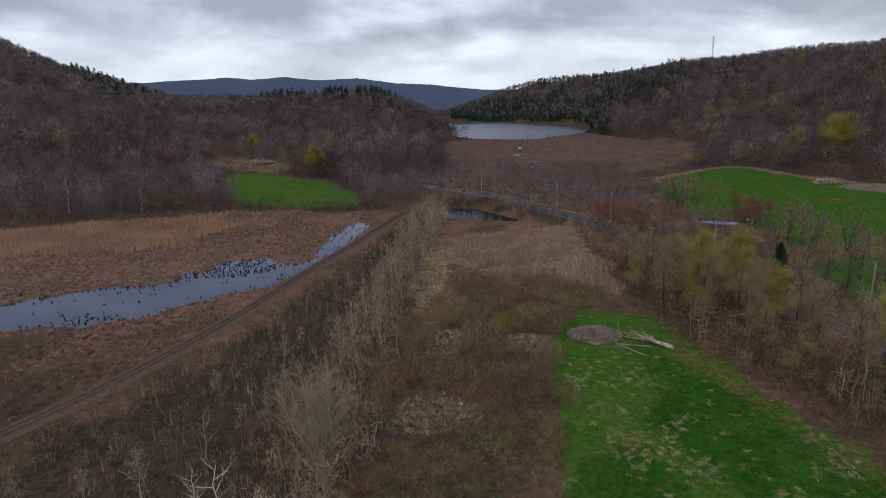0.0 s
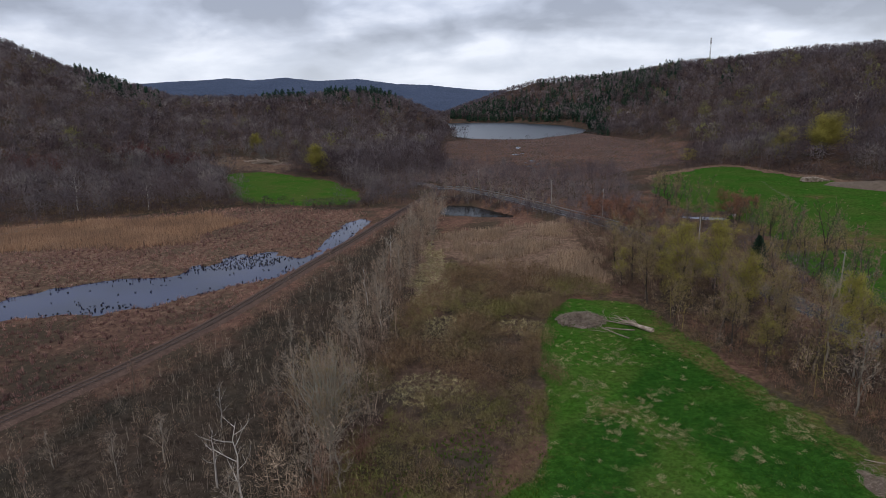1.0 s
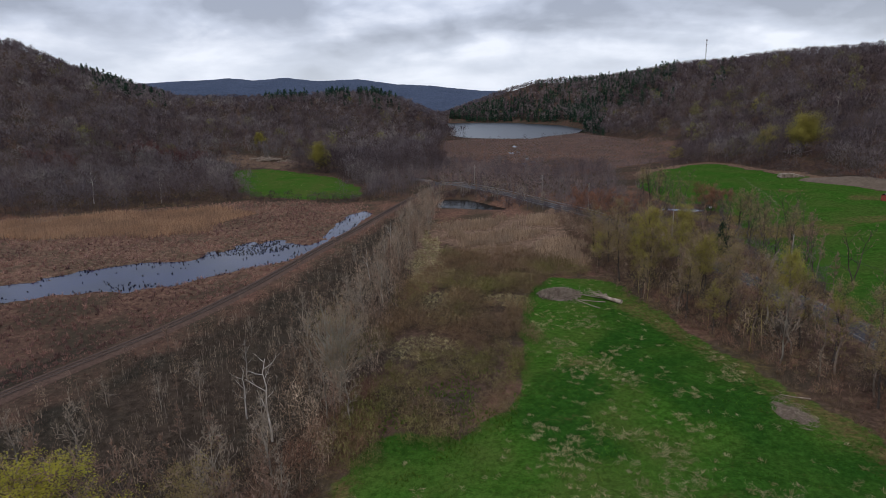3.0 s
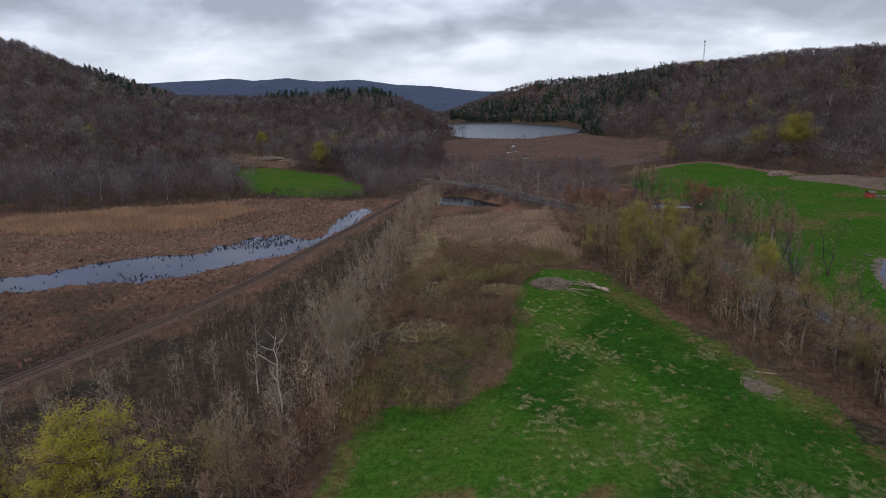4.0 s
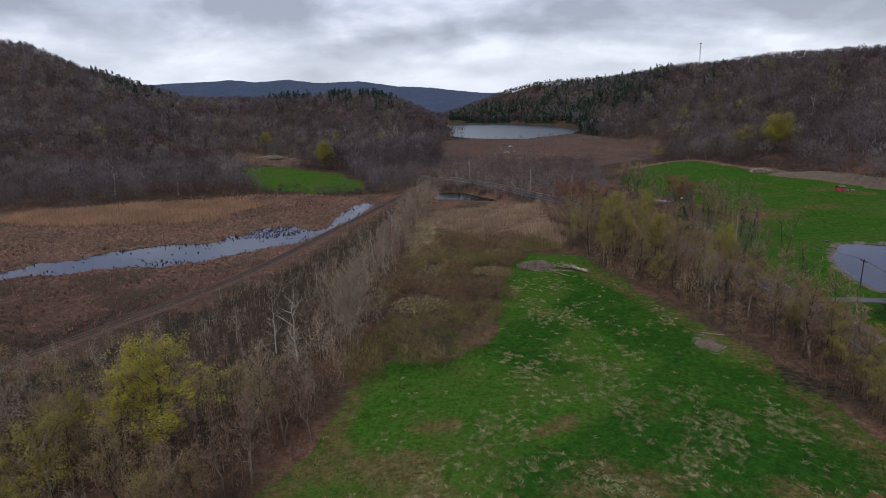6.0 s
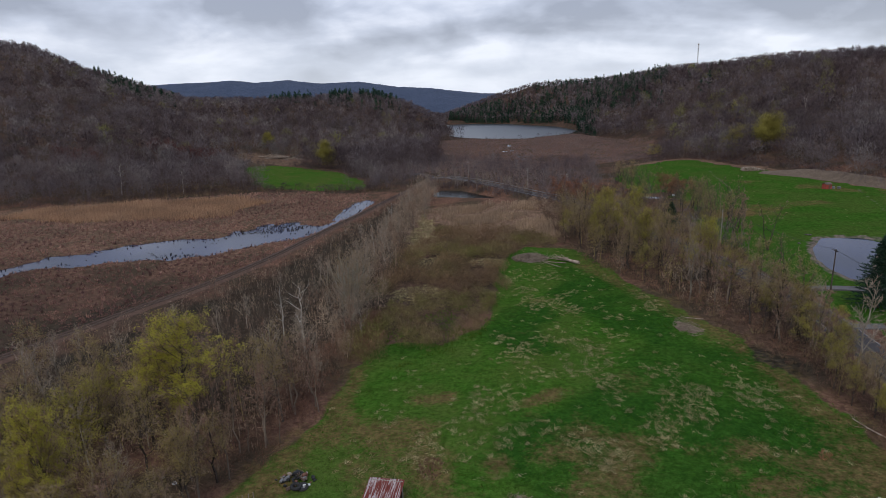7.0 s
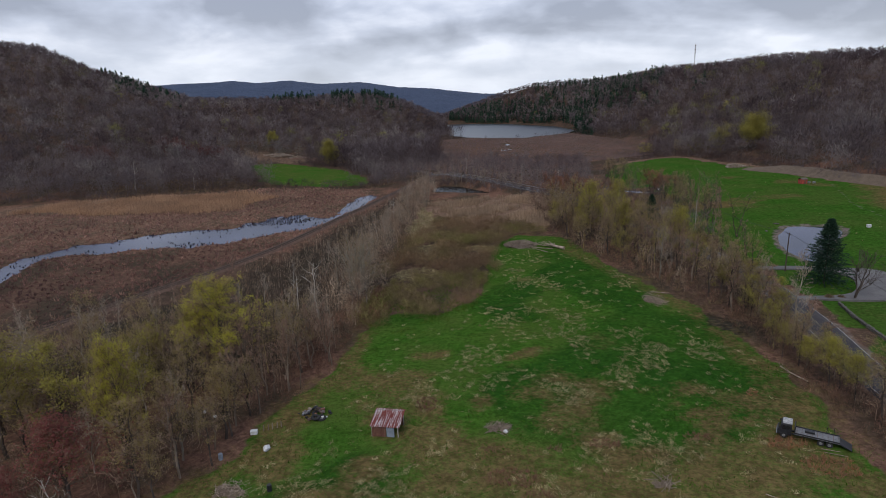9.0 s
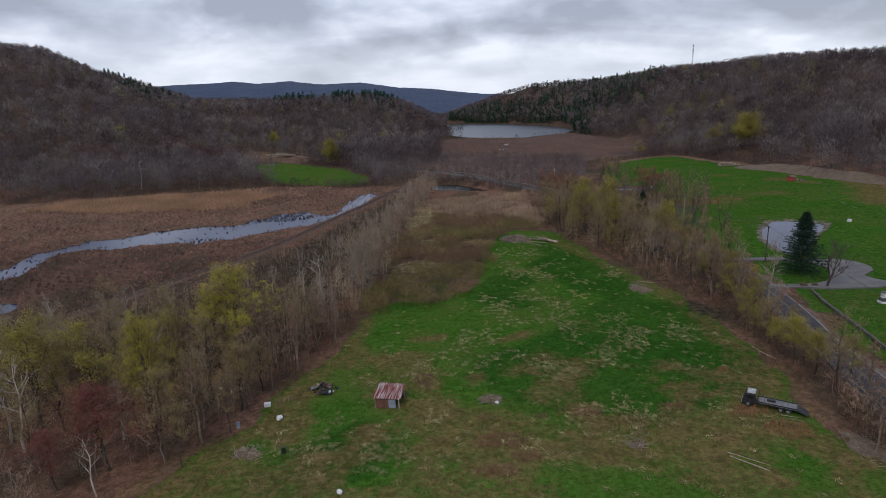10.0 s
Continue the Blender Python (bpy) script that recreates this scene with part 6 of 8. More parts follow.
xa, ya = scatter(rv, [(54, -26), (53, 0), (55, 14), (58, 24), (63, 24), (62, 0), (62, -26)], 1.6, keep=lambda a, b: (inside(a, b, FIELD) + 4 * (fbm(a, b, 4) - 0.5) < 0.4) & (along(a, b, ROAD) > 4.6) & (fbm(a, b + 60, 5) > 0.42))
x, y = np.r_[x, xa], np.r_[y, ya]
edge_c = crowns(rv, x, y, ground_z(x, y), rv.uniform(0.5, 2.2, len(x)) * (0.5 + fbm(x, y, 6)), 90, 0.2, 0.014, 1.0, (0.45, 0.65), 0.0, 0.012, 0.44, 0.46)
edge = joined([edge, edge_b, edge_c])
stuff("edge_shrubs", [edge], tint_mat("reddish_brown_twigs", [(0.13, 0.070, 0.050), (0.20, 0.110, 0.076), (0.27, 0.162, 0.112)], 0.4, patch=0.08), "reddish-brown leafless shrubs at the edge of the field", "shrubs")
# thin pale stems standing in the thicket
x, y = scatter(rv, THICKET, 2.4, keep=lambda a, b: (along(a, b, RAIL) > 5) & (b > 10) & (a > -82) & (rv.rand(len(a)) < 0.6))
stems = clumps(rv, x, y, 4, rv.uniform(1.8, 4.2, len(x)), rv.uniform(0.4, 1.2, len(x)), 0.055, rv.uniform(0.4, 1.0, len(x)), 0.1)
stuff("thin_stems", [stems], M_twig, "thin pale grey saplings standing in the thicket", "saplings")
# low brown shrubs over the far marsh
x, y = scatter(rv, BROWN_MARSH, 2.5, grow=2.0, keep=lambda a, b: (inside(a, b, LAKE) < -2) & (np.maximum.reduce([inside(a, b, p) for p in OPENINGS]) < -1.2))
hh = rv.uniform(1.0, 2.0, len(x))
arr = [clumps(rv, x, y, 8, hh, hh * 0.8, 0.24, np.clip(0.4 * fbm(x, y, 40) + rv.normal(0, 0.1, len(x)), 0, 1), 0.4)]
x, y = scatter(rv, [(-60, 355), (-20, 325), (24, 262), (52, 206), (66, 172), (72, 200), (76, 250), (94, 335), (60, 345), (0, 430), (-30, 430)], 3.2, keep=lambda a, b: along(a, b, ROAD) > 5)
hh = rv.uniform(1.6, 4.5, len(x))
arr.append(clumps(rv, x, y, 24, hh, hh * 0.6, 0.10, rv.uniform(0, 0.6, len(x)), 0.3))
M_marsh = tint_mat("brown_marsh_twigs", [(0.16, 0.118, 0.112), (0.225, 0.170, 0.158), (0.29, 0.225, 0.20)], 0.2, patch=0.02, thin=0.25)
stuff("marsh_shrubs", arr, M_marsh, "low brown leafless shrubs covering the marsh", "shrubs")


def far_conifers():
    """Dark pines and spruces on the slopes: by the lake, on the knoll and on the shoulder of the left hill."""
    rng = np.random.RandomState(41)
    xs, ys = [], []
    # bearing from, to; share of the slope from foot to crest; spacing; how many of the places are taken
    for th0, th1, u0, u1, gap, share in ((-1, 9, -0.1, 0.62, 9, 1.0), (9, 14, -0.1, 0.42, 9, 0.9), (7, 14, 0.45, 0.9, 11, 0.55), (13, 20, 0.35, 0.92, 11, 0.75), (20, 25, 0.5, 0.9, 14, 0.3),
                                         (-12.8, -10.6, 0.72, 1.0, 9, 0.9), (-9.8, -6.4, 0.85, 1.0, 8, 1.0), (-18.5, -14.5, 0.85, 1.0, 9, 0.9), (-14.5, -5, 0.6, 1.0, 16, 0.25), (-33.2, -26.8, 0.72, 0.95, 10, 0.9)):
        gxx, gyy = np.meshgrid(np.arange(-800, 600, gap), np.arange(400, 1450, gap))
        a = gxx.ravel() + rng.uniform(-0.5, 0.5, gxx.size) * gap
        b = gyy.ravel() + rng.uniform(-0.5, 0.5, gxx.size) * gap
        th, r = np.degrees(np.arctan2(a, b)), np.hypot(a, b)
        mid = 1 - np.abs(2 * (th - th0) / (th1 - th0) - 1)
        odds = share * step01(fbm(a, b, 55) + 0.3 * mid, 0.40, 0.62)
        foot, crest = np.interp(th, _ht[:, 0], _ht[:, 1]), np.interp(th, _ht[:, 0], _ht[:, 2])
        up = (r - foot) / (crest - foot)
        ok = (th > th0) & (th < th1) & (up > u0) & (up < u1) & (rng.rand(len(a)) < odds) & wooded(a, b)
        xs.append(a[ok]), ys.append(b[ok])
    a, b = np.concatenate(xs), np.concatenate(ys)
    k, n = len(a), 56
    h = rng.uniform(8, 17, k)
    z = ground_z(a, b)
    u = rng.uniform(0.0, 1.0, (k, n))
    ang = rng.uniform(0, 2 * np.pi, (k, n))
    rad = 0.30 * h[:, None] * (1.02 - u) ** 0.6 * rng.uniform(0.6, 1.2, (k, n))
    base = np.stack([a[:, None] + 0 * u, b[:, None] + 0 * u, z[:, None] + h[:, None] * u], -1)
    tip = base + np.stack([np.cos(ang) * rad, np.sin(ang) * rad, -0.12 * rad], -1)
    face = np.stack([np.cos(ang), np.sin(ang), 1.2 + 0 * ang], -1).reshape(-1, 3) + rng.normal(0, 0.3, (k * n, 3))
    v, f = slivers(rng, tip.reshape(-1, 3), (base + [0, 0, 0.9]).reshape(-1, 3), np.full(k * n, 2.5), face)
    tint = np.repeat(np.clip(rng.uniform(0, 1, k)[:, None] + rng.normal(0, 0.1, (k, n)), 0, 1).ravel(), 3)
    shade = np.repeat(unit(np.stack([np.cos(ang), np.sin(ang), 0.7 + 0 * ang], -1)).reshape(-1, 3), 3, 0)
    stuff("conifers", [(v, f, tint, shade)], M_conifer, "dark green pines standing among the bare woods", "conifers")


far_conifers()

# ---- railway, road, built things ----
def box(bm, c, s, turn=None):
    """A box of size s centred at c, with slightly broken edges left to the mesh's own bevel."""
    m = Matrix.Translation(c) @ (turn or Matrix()) @ Matrix.Diagonal((*s, 1))
    return bmesh.ops.create_cube(bm, size=1.0, matrix=m)["verts"]


def rod(bm, a, b, r0, r1=None, sides=8):
    """A capped round bar from a to b."""
    a, b = Vector(a), Vector(b)
    d = b - a
    m = Matrix.Translation((a + b) / 2) @ d.to_track_quat("Z", "Y").to_matrix().to_4x4()
    bmesh.ops.create_cone(bm, cap_ends=True, segments=sides, radius1=r0, radius2=r0 if r1 is None else r1, depth=d.length, matrix=m)


def done(name, bm, mat, parent=None, label="", bevel=0.0):
    """Links a bmesh as one mesh object, as a part where a parent is given."""
    if bevel:
        bmesh.ops.bevel(bm, geom=bm.edges[:], offset=bevel, segments=1, affect="EDGES", clamp_overlap=True)
    me = bpy.data.meshes.new(name)
    bm.to_mesh(me)
    bm.free()
    me.materials.append(mat)
    ob = new(name, me)
    ob.parent = parent
    return tagged(ob, label) if label else ob


def root_at(name, x, y, z=None, turn=0.0):
    ob = new(name)
    ob.empty_display_size = 0.5
    ob.matrix_basis = pose(x, y, gz1(x, y) if z is None else z, 0, 0, turn)
    return ob


def ribbon(line, offsets, heights, lift=None):
    """A strip along a plan line with the given cross-section."""
    p = np.asarray(line, float)
    d = unit(np.gradient(p, axis=0))
    nrm = np.stack([d[:, 1], -d[:, 0]], 1)
    z = np.zeros(len(p)) if lift is None else lift
    v = np.concatenate([np.c_[p + nrm * o, z + h] for o, h in zip(offsets, heights)])
    n, k = len(p), len(offsets)
    i = np.arange(n * k).reshape(k, n)
    f = np.stack([i[:-1, :-1], i[:-1, 1:], i[1:, 1:], i[1:, :-1]], -1).reshape(-1, 4)
    return v, f


M_ballast = plain_mat("dark_ballast", (0.070, 0.043, 0.034), (0.120, 0.078, 0.060), 1.2, 9.0, 0.95, 0, 1.0, 0.08, spec=0.03)
M_steel = plain_mat("rusty_rail_steel", (0.085, 0.060, 0.050), (0.14, 0.10, 0.082), 2, 20, 0.6, 0.25)
M_sleeper = plain_mat("weathered_sleeper", (0.045, 0.033, 0.027), (0.095, 0.070, 0.058), 0.9, 12, 0.9, spec=0.05)
M_asphalt = plain_mat("grey_asphalt", (0.040, 0.036, 0.038), (0.060, 0.055, 0.058), 0.25, 14, 0.85, 0, 0.5, 0.01, spec=0.1)
M_white = plain_mat("worn_white_paint", (0.16, 0.16, 0.16), (0.42, 0.42, 0.41), 2, 12, 0.7)
M_yellow = plain_mat("worn_yellow_paint", (0.10, 0.085, 0.055), (0.20, 0.165, 0.085), 2, 12, 0.7)
M_galv = plain_mat("dull_galvanised_steel", (0.17, 0.17, 0.175), (0.26, 0.26, 0.265), 2, 15, 0.5, 0.5)
M_pole = plain_mat("weathered_pole_timber", (0.22, 0.195, 0.17), (0.36, 0.325, 0.29), 1, 10, 0.9, stretch=(1, 1, 0.2))
M_stone = plain_mat("field_stone", (0.05, 0.047, 0.041), (0.115, 0.108, 0.096), 1.5, 8, 0.9, 0, 0.7, 0.05)
M_dark = plain_mat("dark_truck_paint", (0.018, 0.019, 0.022), (0.035, 0.036, 0.04), 2, 12, 0.45, 0.2)
M_grey = plain_mat("bare_truck_bed_metal", (0.12, 0.12, 0.125), (0.22, 0.22, 0.225), 1.5, 8, 0.6, 0.3)
M_rubber = plain_mat("black_rubber", (0.015, 0.015, 0.015), (0.03, 0.03, 0.03), 4, 20, 0.8)
M_glass = plain_mat("dark_window_glass", (0.01, 0.012, 0.014), (0.016, 0.018, 0.02), 1, 4, 0.08, 0, 0.0, spec=0.6)
M_board = plain_mat("rust_stained_boards", (0.095, 0.04, 0.03), (0.16, 0.08, 0.058), 1.2, 10, 0.9, stretch=(1, 1, 0.15))
M_blue = plain_mat("faded_blue_grey_panel", (0.14, 0.165, 0.21), (0.22, 0.25, 0.30), 1.5, 9, 0.7)
M_red = plain_mat("faded_red_paint", (0.22, 0.035, 0.025), (0.32, 0.07, 0.05), 1.2, 8, 0.8)
M_litterheap = plain_mat("grey_brown_spoil", (0.085, 0.062, 0.044), (0.135, 0.10, 0.072), 0.5, 4, 0.95, 0, 1.0, 0.1)
M_tarp = plain_mat("white_plastic_sheet", (0.42, 0.42, 0.42), (0.62, 0.62, 0.62), 1.5, 9, 0.5)
M_stick = bark_mat("grey_dead_sticks", (0.17, 0.13, 0.10), (0.32, 0.26, 0.21))
M_pave = plain_mat("pale_worn_drive", (0.085, 0.080, 0.080), (0.13, 0.123, 0.122), 0.3, 9, 0.9, 0, 0.4, 0.01)


def rust_roof_mat():
    m, nt, b = base_mat("rust_streaked_roof_sheet", 0.6, 0.3, 0.3)
    n1 = noise_node(nt, 1.0, 4, 0.6, stretch=(4.5, 0.35, 1))
    n2 = noise_node(nt, 1.0, 3, 0.6, stretch=(11, 1.2, 1))
    c = mix_node(nt, ramp_node(nt, n1, 0.46, 0.60), (0.165, 0.032, 0.023), (0.42, 0.37, 0.365))
    c = mix_node(nt, ramp_node(nt, n2, 0.52, 0.64), c, (0.13, 0.035, 0.025))
    nt.links.new(c, b.inputs["Base Color"])
    bump(nt, b, n2, 0.3, 0.02)
    return m


M_roof = rust_roof_mat()


def railway():
    line = smooth(RAIL, 1.5)
    v, f = ribbon(line, (-3.0, -2.0, -1.6, 1.6, 2.0, 3.0), (-0.95, -0.52, -0.42, -0.42, -0.52, -0.95))
    track = tagged(new("railway", mesh_of("railway", v, f, M_ballast, smooth_faces=True)), "single railway track on a dark ballast bank", "railway", kind="structure")
    # sleepers and rails lie on the bed
    bm = bmesh.new()
    box(bm, (0, 0, 0), (2.5, 0.24, 0.14))
    bmesh.ops.bevel(bm, geom=bm.edges[:], offset=0.02, segments=1, affect="EDGES")
    me = bpy.data.meshes.new("sleeper")
    bm.to_mesh(me)
    bm.free()
    me.materials.append(M_sleeper)
    fine = smooth(RAIL, 0.62)
    fine = fine[(fine[:, 1] > -60) & (fine[:, 1] < 300)]
    d = np.gradient(fine, axis=0)
    rng = np.random.RandomState(51)
    near = np.where(fine[:, 1] > 38)[0][:290]
    for i in near:
        a = math.degrees(math.atan2(d[i, 1], d[i, 0])) - 90
        ob = new("sleeper", me)
        ob.parent = track
        ob.matrix_basis = pose(fine[i, 0] + rng.uniform(-0.05, 0.05), fine[i, 1], -0.40 + rng.uniform(-0.015, 0.015), 0, 0, a + rng.uniform(-1.5, 1.5))
    rest = np.setdiff1d(np.arange(len(fine)), near)
    u = unit(d[rest])
    c = np.c_[fine[rest], np.full(len(rest), -0.36)]
    side = np.c_[u[:, 1], -u[:, 0], 0 * u[:, 0]] * 1.25
    fw = np.c_[u, 0 * u[:, 0]] * 0.12
    v = np.stack([c - side - fw, c + side - fw, c + side + fw, c - side + fw], 1).reshape(-1, 3)
    ob = new("sleepers", mesh_of("sleepers", v, np.arange(len(v)).reshape(-1, 4), M_sleeper))
    ob.parent = track
    tagged(ob, kind="stuff")
    for o in (-0.75, 0.75):
        v, f = ribbon(line, (o - 0.06, o - 0.035, o + 0.035, o + 0.06), (-0.33, -0.18, -0.18, -0.33))
        ob = new("rail", mesh_of("rail", v, f, M_steel))
        ob.parent = track


railway()


def road():
    line = smooth(ROAD, 2.0)
    z = ground_z(line[:, 0], line[:, 1])
    z = np.convolve(np.pad(z, 4, mode="edge"), np.ones(9) / 9, "valid")
    v, f = ribbon(line, (-3.5, -3.0, -1.4, 0, 1.4, 3.0, 3.5), (-0.25, 0.07, 0.10, 0.13, 0.10, 0.07, -0.25), z)
    tar = tagged(new("road", mesh_of("road", v, f, M_asphalt, smooth_faces=True)), "narrow grey two-lane country road with worn white edge lines", "road", kind="structure")
    for name, o, mat in (("edge_line", -2.6, M_white), ("edge_line", 2.6, M_white), ("centre_line", -0.12, M_yellow), ("centre_line", 0.12, M_yellow)):
        h = 0.13 - abs(o) * 0.0176 + 0.012
        w = 0.05 if mat is M_white else 0.045
        v, f = ribbon(line, (o - w, o + w), (h, h), z)
        ob = new(name, mesh_of(name, v, f, mat))
        ob.parent = tar
    # guard rails along the causeway
    sel = (line[:, 1] > 178) & (line[:, 1] < 300)
    seg, zz = line[sel], z[sel]
    d = unit(np.gradient(seg, axis=0))
    nrm = np.stack([d[:, 1], -d[:, 0]], 1)
    for s in (-4.0, 4.0):
        rail_root = tagged(new("guard_rail"), "dull galvanised steel guard rail beside the causeway", "guard rail", "guard rails")
        v, f = ribbon(seg, (s - 0.03, s + 0.04, s - 0.02, s + 0.04, s - 0.03), (0.42, 0.50, 0.57, 0.64, 0.72), zz)
        part("beam", mesh_of("beam", v, f, M_galv), rail_root)
        bm = bmesh.new()
        box(bm, (0, 0, 0.3), (0.12, 0.14, 0.95))
        me = bpy.data.meshes.new("post")
        bm.to_mesh(me)
        bm.free()
        me.materials.append(M_galv)
        for i in range(0, len(seg), 2):
            ob = new("post", me)
            ob.parent = rail_root
            q = seg[i] + nrm[i] * (s + 0.12 * np.sign(s))
            ob.matrix_basis = pose(q[0], q[1], zz[i], 0, 0, math.degrees(math.atan2(d[i, 1], d[i, 0])))


road()


def slab(name, poly, lift, thick, mat, label, category):
    """A thin paved area that follows the valley's even slope."""
    bm = bmesh.new()
    vs = [bm.verts.new((x, y, 0.03 * min(x, 200) + lift)) for x, y in smooth(poly + poly[:1], 2.5)[:-1]]
    f = bm.faces.new(vs)
    out = bmesh.ops.extrude_face_region(bm, geom=[f])
    for v in out["geom"]:
        if isinstance(v, bmesh.types.BMVert):
            v.co.z -= thick
    bmesh.ops.triangulate(bm, faces=bm.faces[:])
    bmesh.ops.recalc_face_normals(bm, faces=bm.faces[:])
    ob = done(name, bm, mat)
    return tagged(ob, label, category, kind="structure")


slab("pavement_drive", [(77, 67.5), (84, 67), (90, 65.6), (96, 63.4), (102.3, 61), (104.2, 57), (103.4, 52.4), (98.6, 48.2), (100.4, 43.8), (98, 40.4), (88, 40.8), (82.5, 42.2), (75.5, 43), (75.5, 45.4), (82.3, 44.6), (88.3, 45.5), (92.7, 51), (94.6, 57.6), (88.2, 63.4), (79.4, 65), (77, 65.2)],
     0.30, 0.6, M_pave, "pale worn driveway joining the road", "driveway")


def stone_wall():
    line = smooth([(82.5, 40), (80.5, 31), (79.4, 22), (78.2, 14), (77, 6), (75.5, -4), (74, -16)], 0.42)
    wall = tagged(new("stone_wall"), "low dry-stone wall of grey field stones beside the road", "stone wall")
    rng = np.random.RandomState(61)
    kinds = []
    for k in range(6):
        bm = bmesh.new()
        bmesh.ops.create_icosphere(bm, subdivisions=1, radius=0.3)
        for v in bm.verts:
            v.co = Vector((v.co.x * rng.uniform(0.8, 1.3), v.co.y * rng.uniform(0.8, 1.2), v.co.z * rng.uniform(0.55, 0.85)))
        me = bpy.data.meshes.new("stone")
        bm.to_mesh(me)
        bm.free()
        me.materials.append(M_stone)
        kinds.append(me)
    d = unit(np.gradient(line, axis=0))
    for i, (x, y) in enumerate(line):
        z = gz1(x, y)
        for c in range(2):
            ob = new("stone", kinds[rng.randint(6)])
            ob.parent = wall
            ob.matrix_basis = pose(x - d[i, 1] * rng.uniform(-0.15, 0.15) + 0.2 * c * d[i, 0], y + rng.uniform(-0.1, 0.1), z + 0.14 + 0.33 * c, rng.uniform(-15, 15), rng.uniform(-15, 15), rng.uniform(0, 360))


stone_wall()


def utility_pole(x, y, h, turn, arms=2, timber=None):
    timber = timber or M_pole
    z = gz1(x, y)
    root = root_at("utility_pole", x, y, z, turn)
    bm = bmesh.new()
    rod(bm, (0, 0, -0.4), (0, 0, h), 0.16, 0.11, 10)
    done("pole", bm, timber, root)
    for k in range(arms):
        zz = h - 0.35 - 0.95 * k
        bm = bmesh.new()
        box(bm, (0.0, 0.13, zz), (2.4, 0.10, 0.13))
        arm = done("crossarm", bm, timber, root, bevel=0.015)
        for o in (-1.05, -0.5, 0.5, 1.05):
            bm = bmesh.new()
            rod(bm, (o, 0.13, zz + 0.06), (o, 0.13, zz + 0.24), 0.05, 0.035, 6)
            done("insulator", bm, M_glass, arm)
    return tagged(root, "weathered timber utility pole with crossarms", "utility pole", "utility poles")


POLES = [(37.2, 228.5, 10.5, 55, 2), (51.6, 200.7, 10.5, 60, 2), (66.5, 150, 10, 70, 2), (79.5, 108, 10, 75, 1), (84.0, 63.4, 9.5, 85, 1), (72, -32, 9.5, 95, 1), (-78, 396, 10.5, 20, 2), (-50, 345, 10.5, 35, 2), (9, 282, 10.5, 45, 2)]
for p in POLES:
    utility_pole(*p, M_bark_dark if p[1] < 100 else M_pole)


def wires():
    """Sagging cables from pole to pole."""
    order = [6, 7, 8, 0, 1, 2, 3, 4, 5]
    for k, o in ((0, -1.0), (1, 1.0)):
        cu = bpy.data.curves.new("cable", "CURVE")
        cu.dimensions, cu.bevel_depth, cu.bevel_resolution = "3D", 0.018, 0
        for a, b in zip(order[:-1], order[1:]):
            (xa, ya, ha, ta, _), (xb, yb, hb, tb, _) = POLES[a], POLES[b]
            pa = Vector((xa + o * math.cos(radians(ta)), ya + o * math.sin(radians(ta)), gz1(xa, ya) + ha - 0.1))
            pb = Vector((xb + o * math.cos(radians(tb)), yb + o * math.sin(radians(tb)), gz1(xb, yb) + hb - 0.1))
            sp = cu.splines.new("POLY")
            sp.points.add(12)
            for i in range(13):
                t = i / 12
                q = pa.lerp(pb, t)
                sp.points[i].co = (q.x, q.y, q.z - 4 * 0.9 * t * (1 - t), 1)
        cu.materials.append(M_rubber)
        tagged(new("overhead_cable", cu), "thin dark overhead cable slung between the poles", "cable", "overhead cables")


wires()


def mast():
    """Lattice radio mast on the ridge."""
    x, y = 443.0, 1094.0
    z = gz1(x, y)
    h = 131.0 - z
    root = root_at("radio_mast", x, y, z)
    rad = 1.0
    corners = [Vector((rad * math.cos(a), rad * math.sin(a), 0)) for a in (0.5, 2.6, 4.7)]
    for c in corners:
        bm = bmesh.new()
        rod(bm, c, c + Vector((0, 0, h)), 0.14, 0.14, 5)
        done("leg", bm, M_steel, root)
    n = int(h / 3)
    bm = bmesh.new()
    for i in range(n):
        for a, b in ((0, 1), (1, 2), (2, 0)):
            rod(bm, corners[a] + Vector((0, 0, i * h / n)), corners[b] + Vector((0, 0, (i + 1) * h / n)), 0.1, 0.1, 4)
    done("bracing", bm, M_steel, root)
    for zz in (h - 1.5, h - 9):
        bm = bmesh.new()
        rod(bm, (0, 0, zz), (0, 0, zz + 1.8), 1.3, 1.3, 8)
        done("antenna_ring", bm, M_steel, root, "cluster of dark antennas")
    tagged(root, "dark lattice radio mast standing on the wooded ridge", "radio mast")


mast()


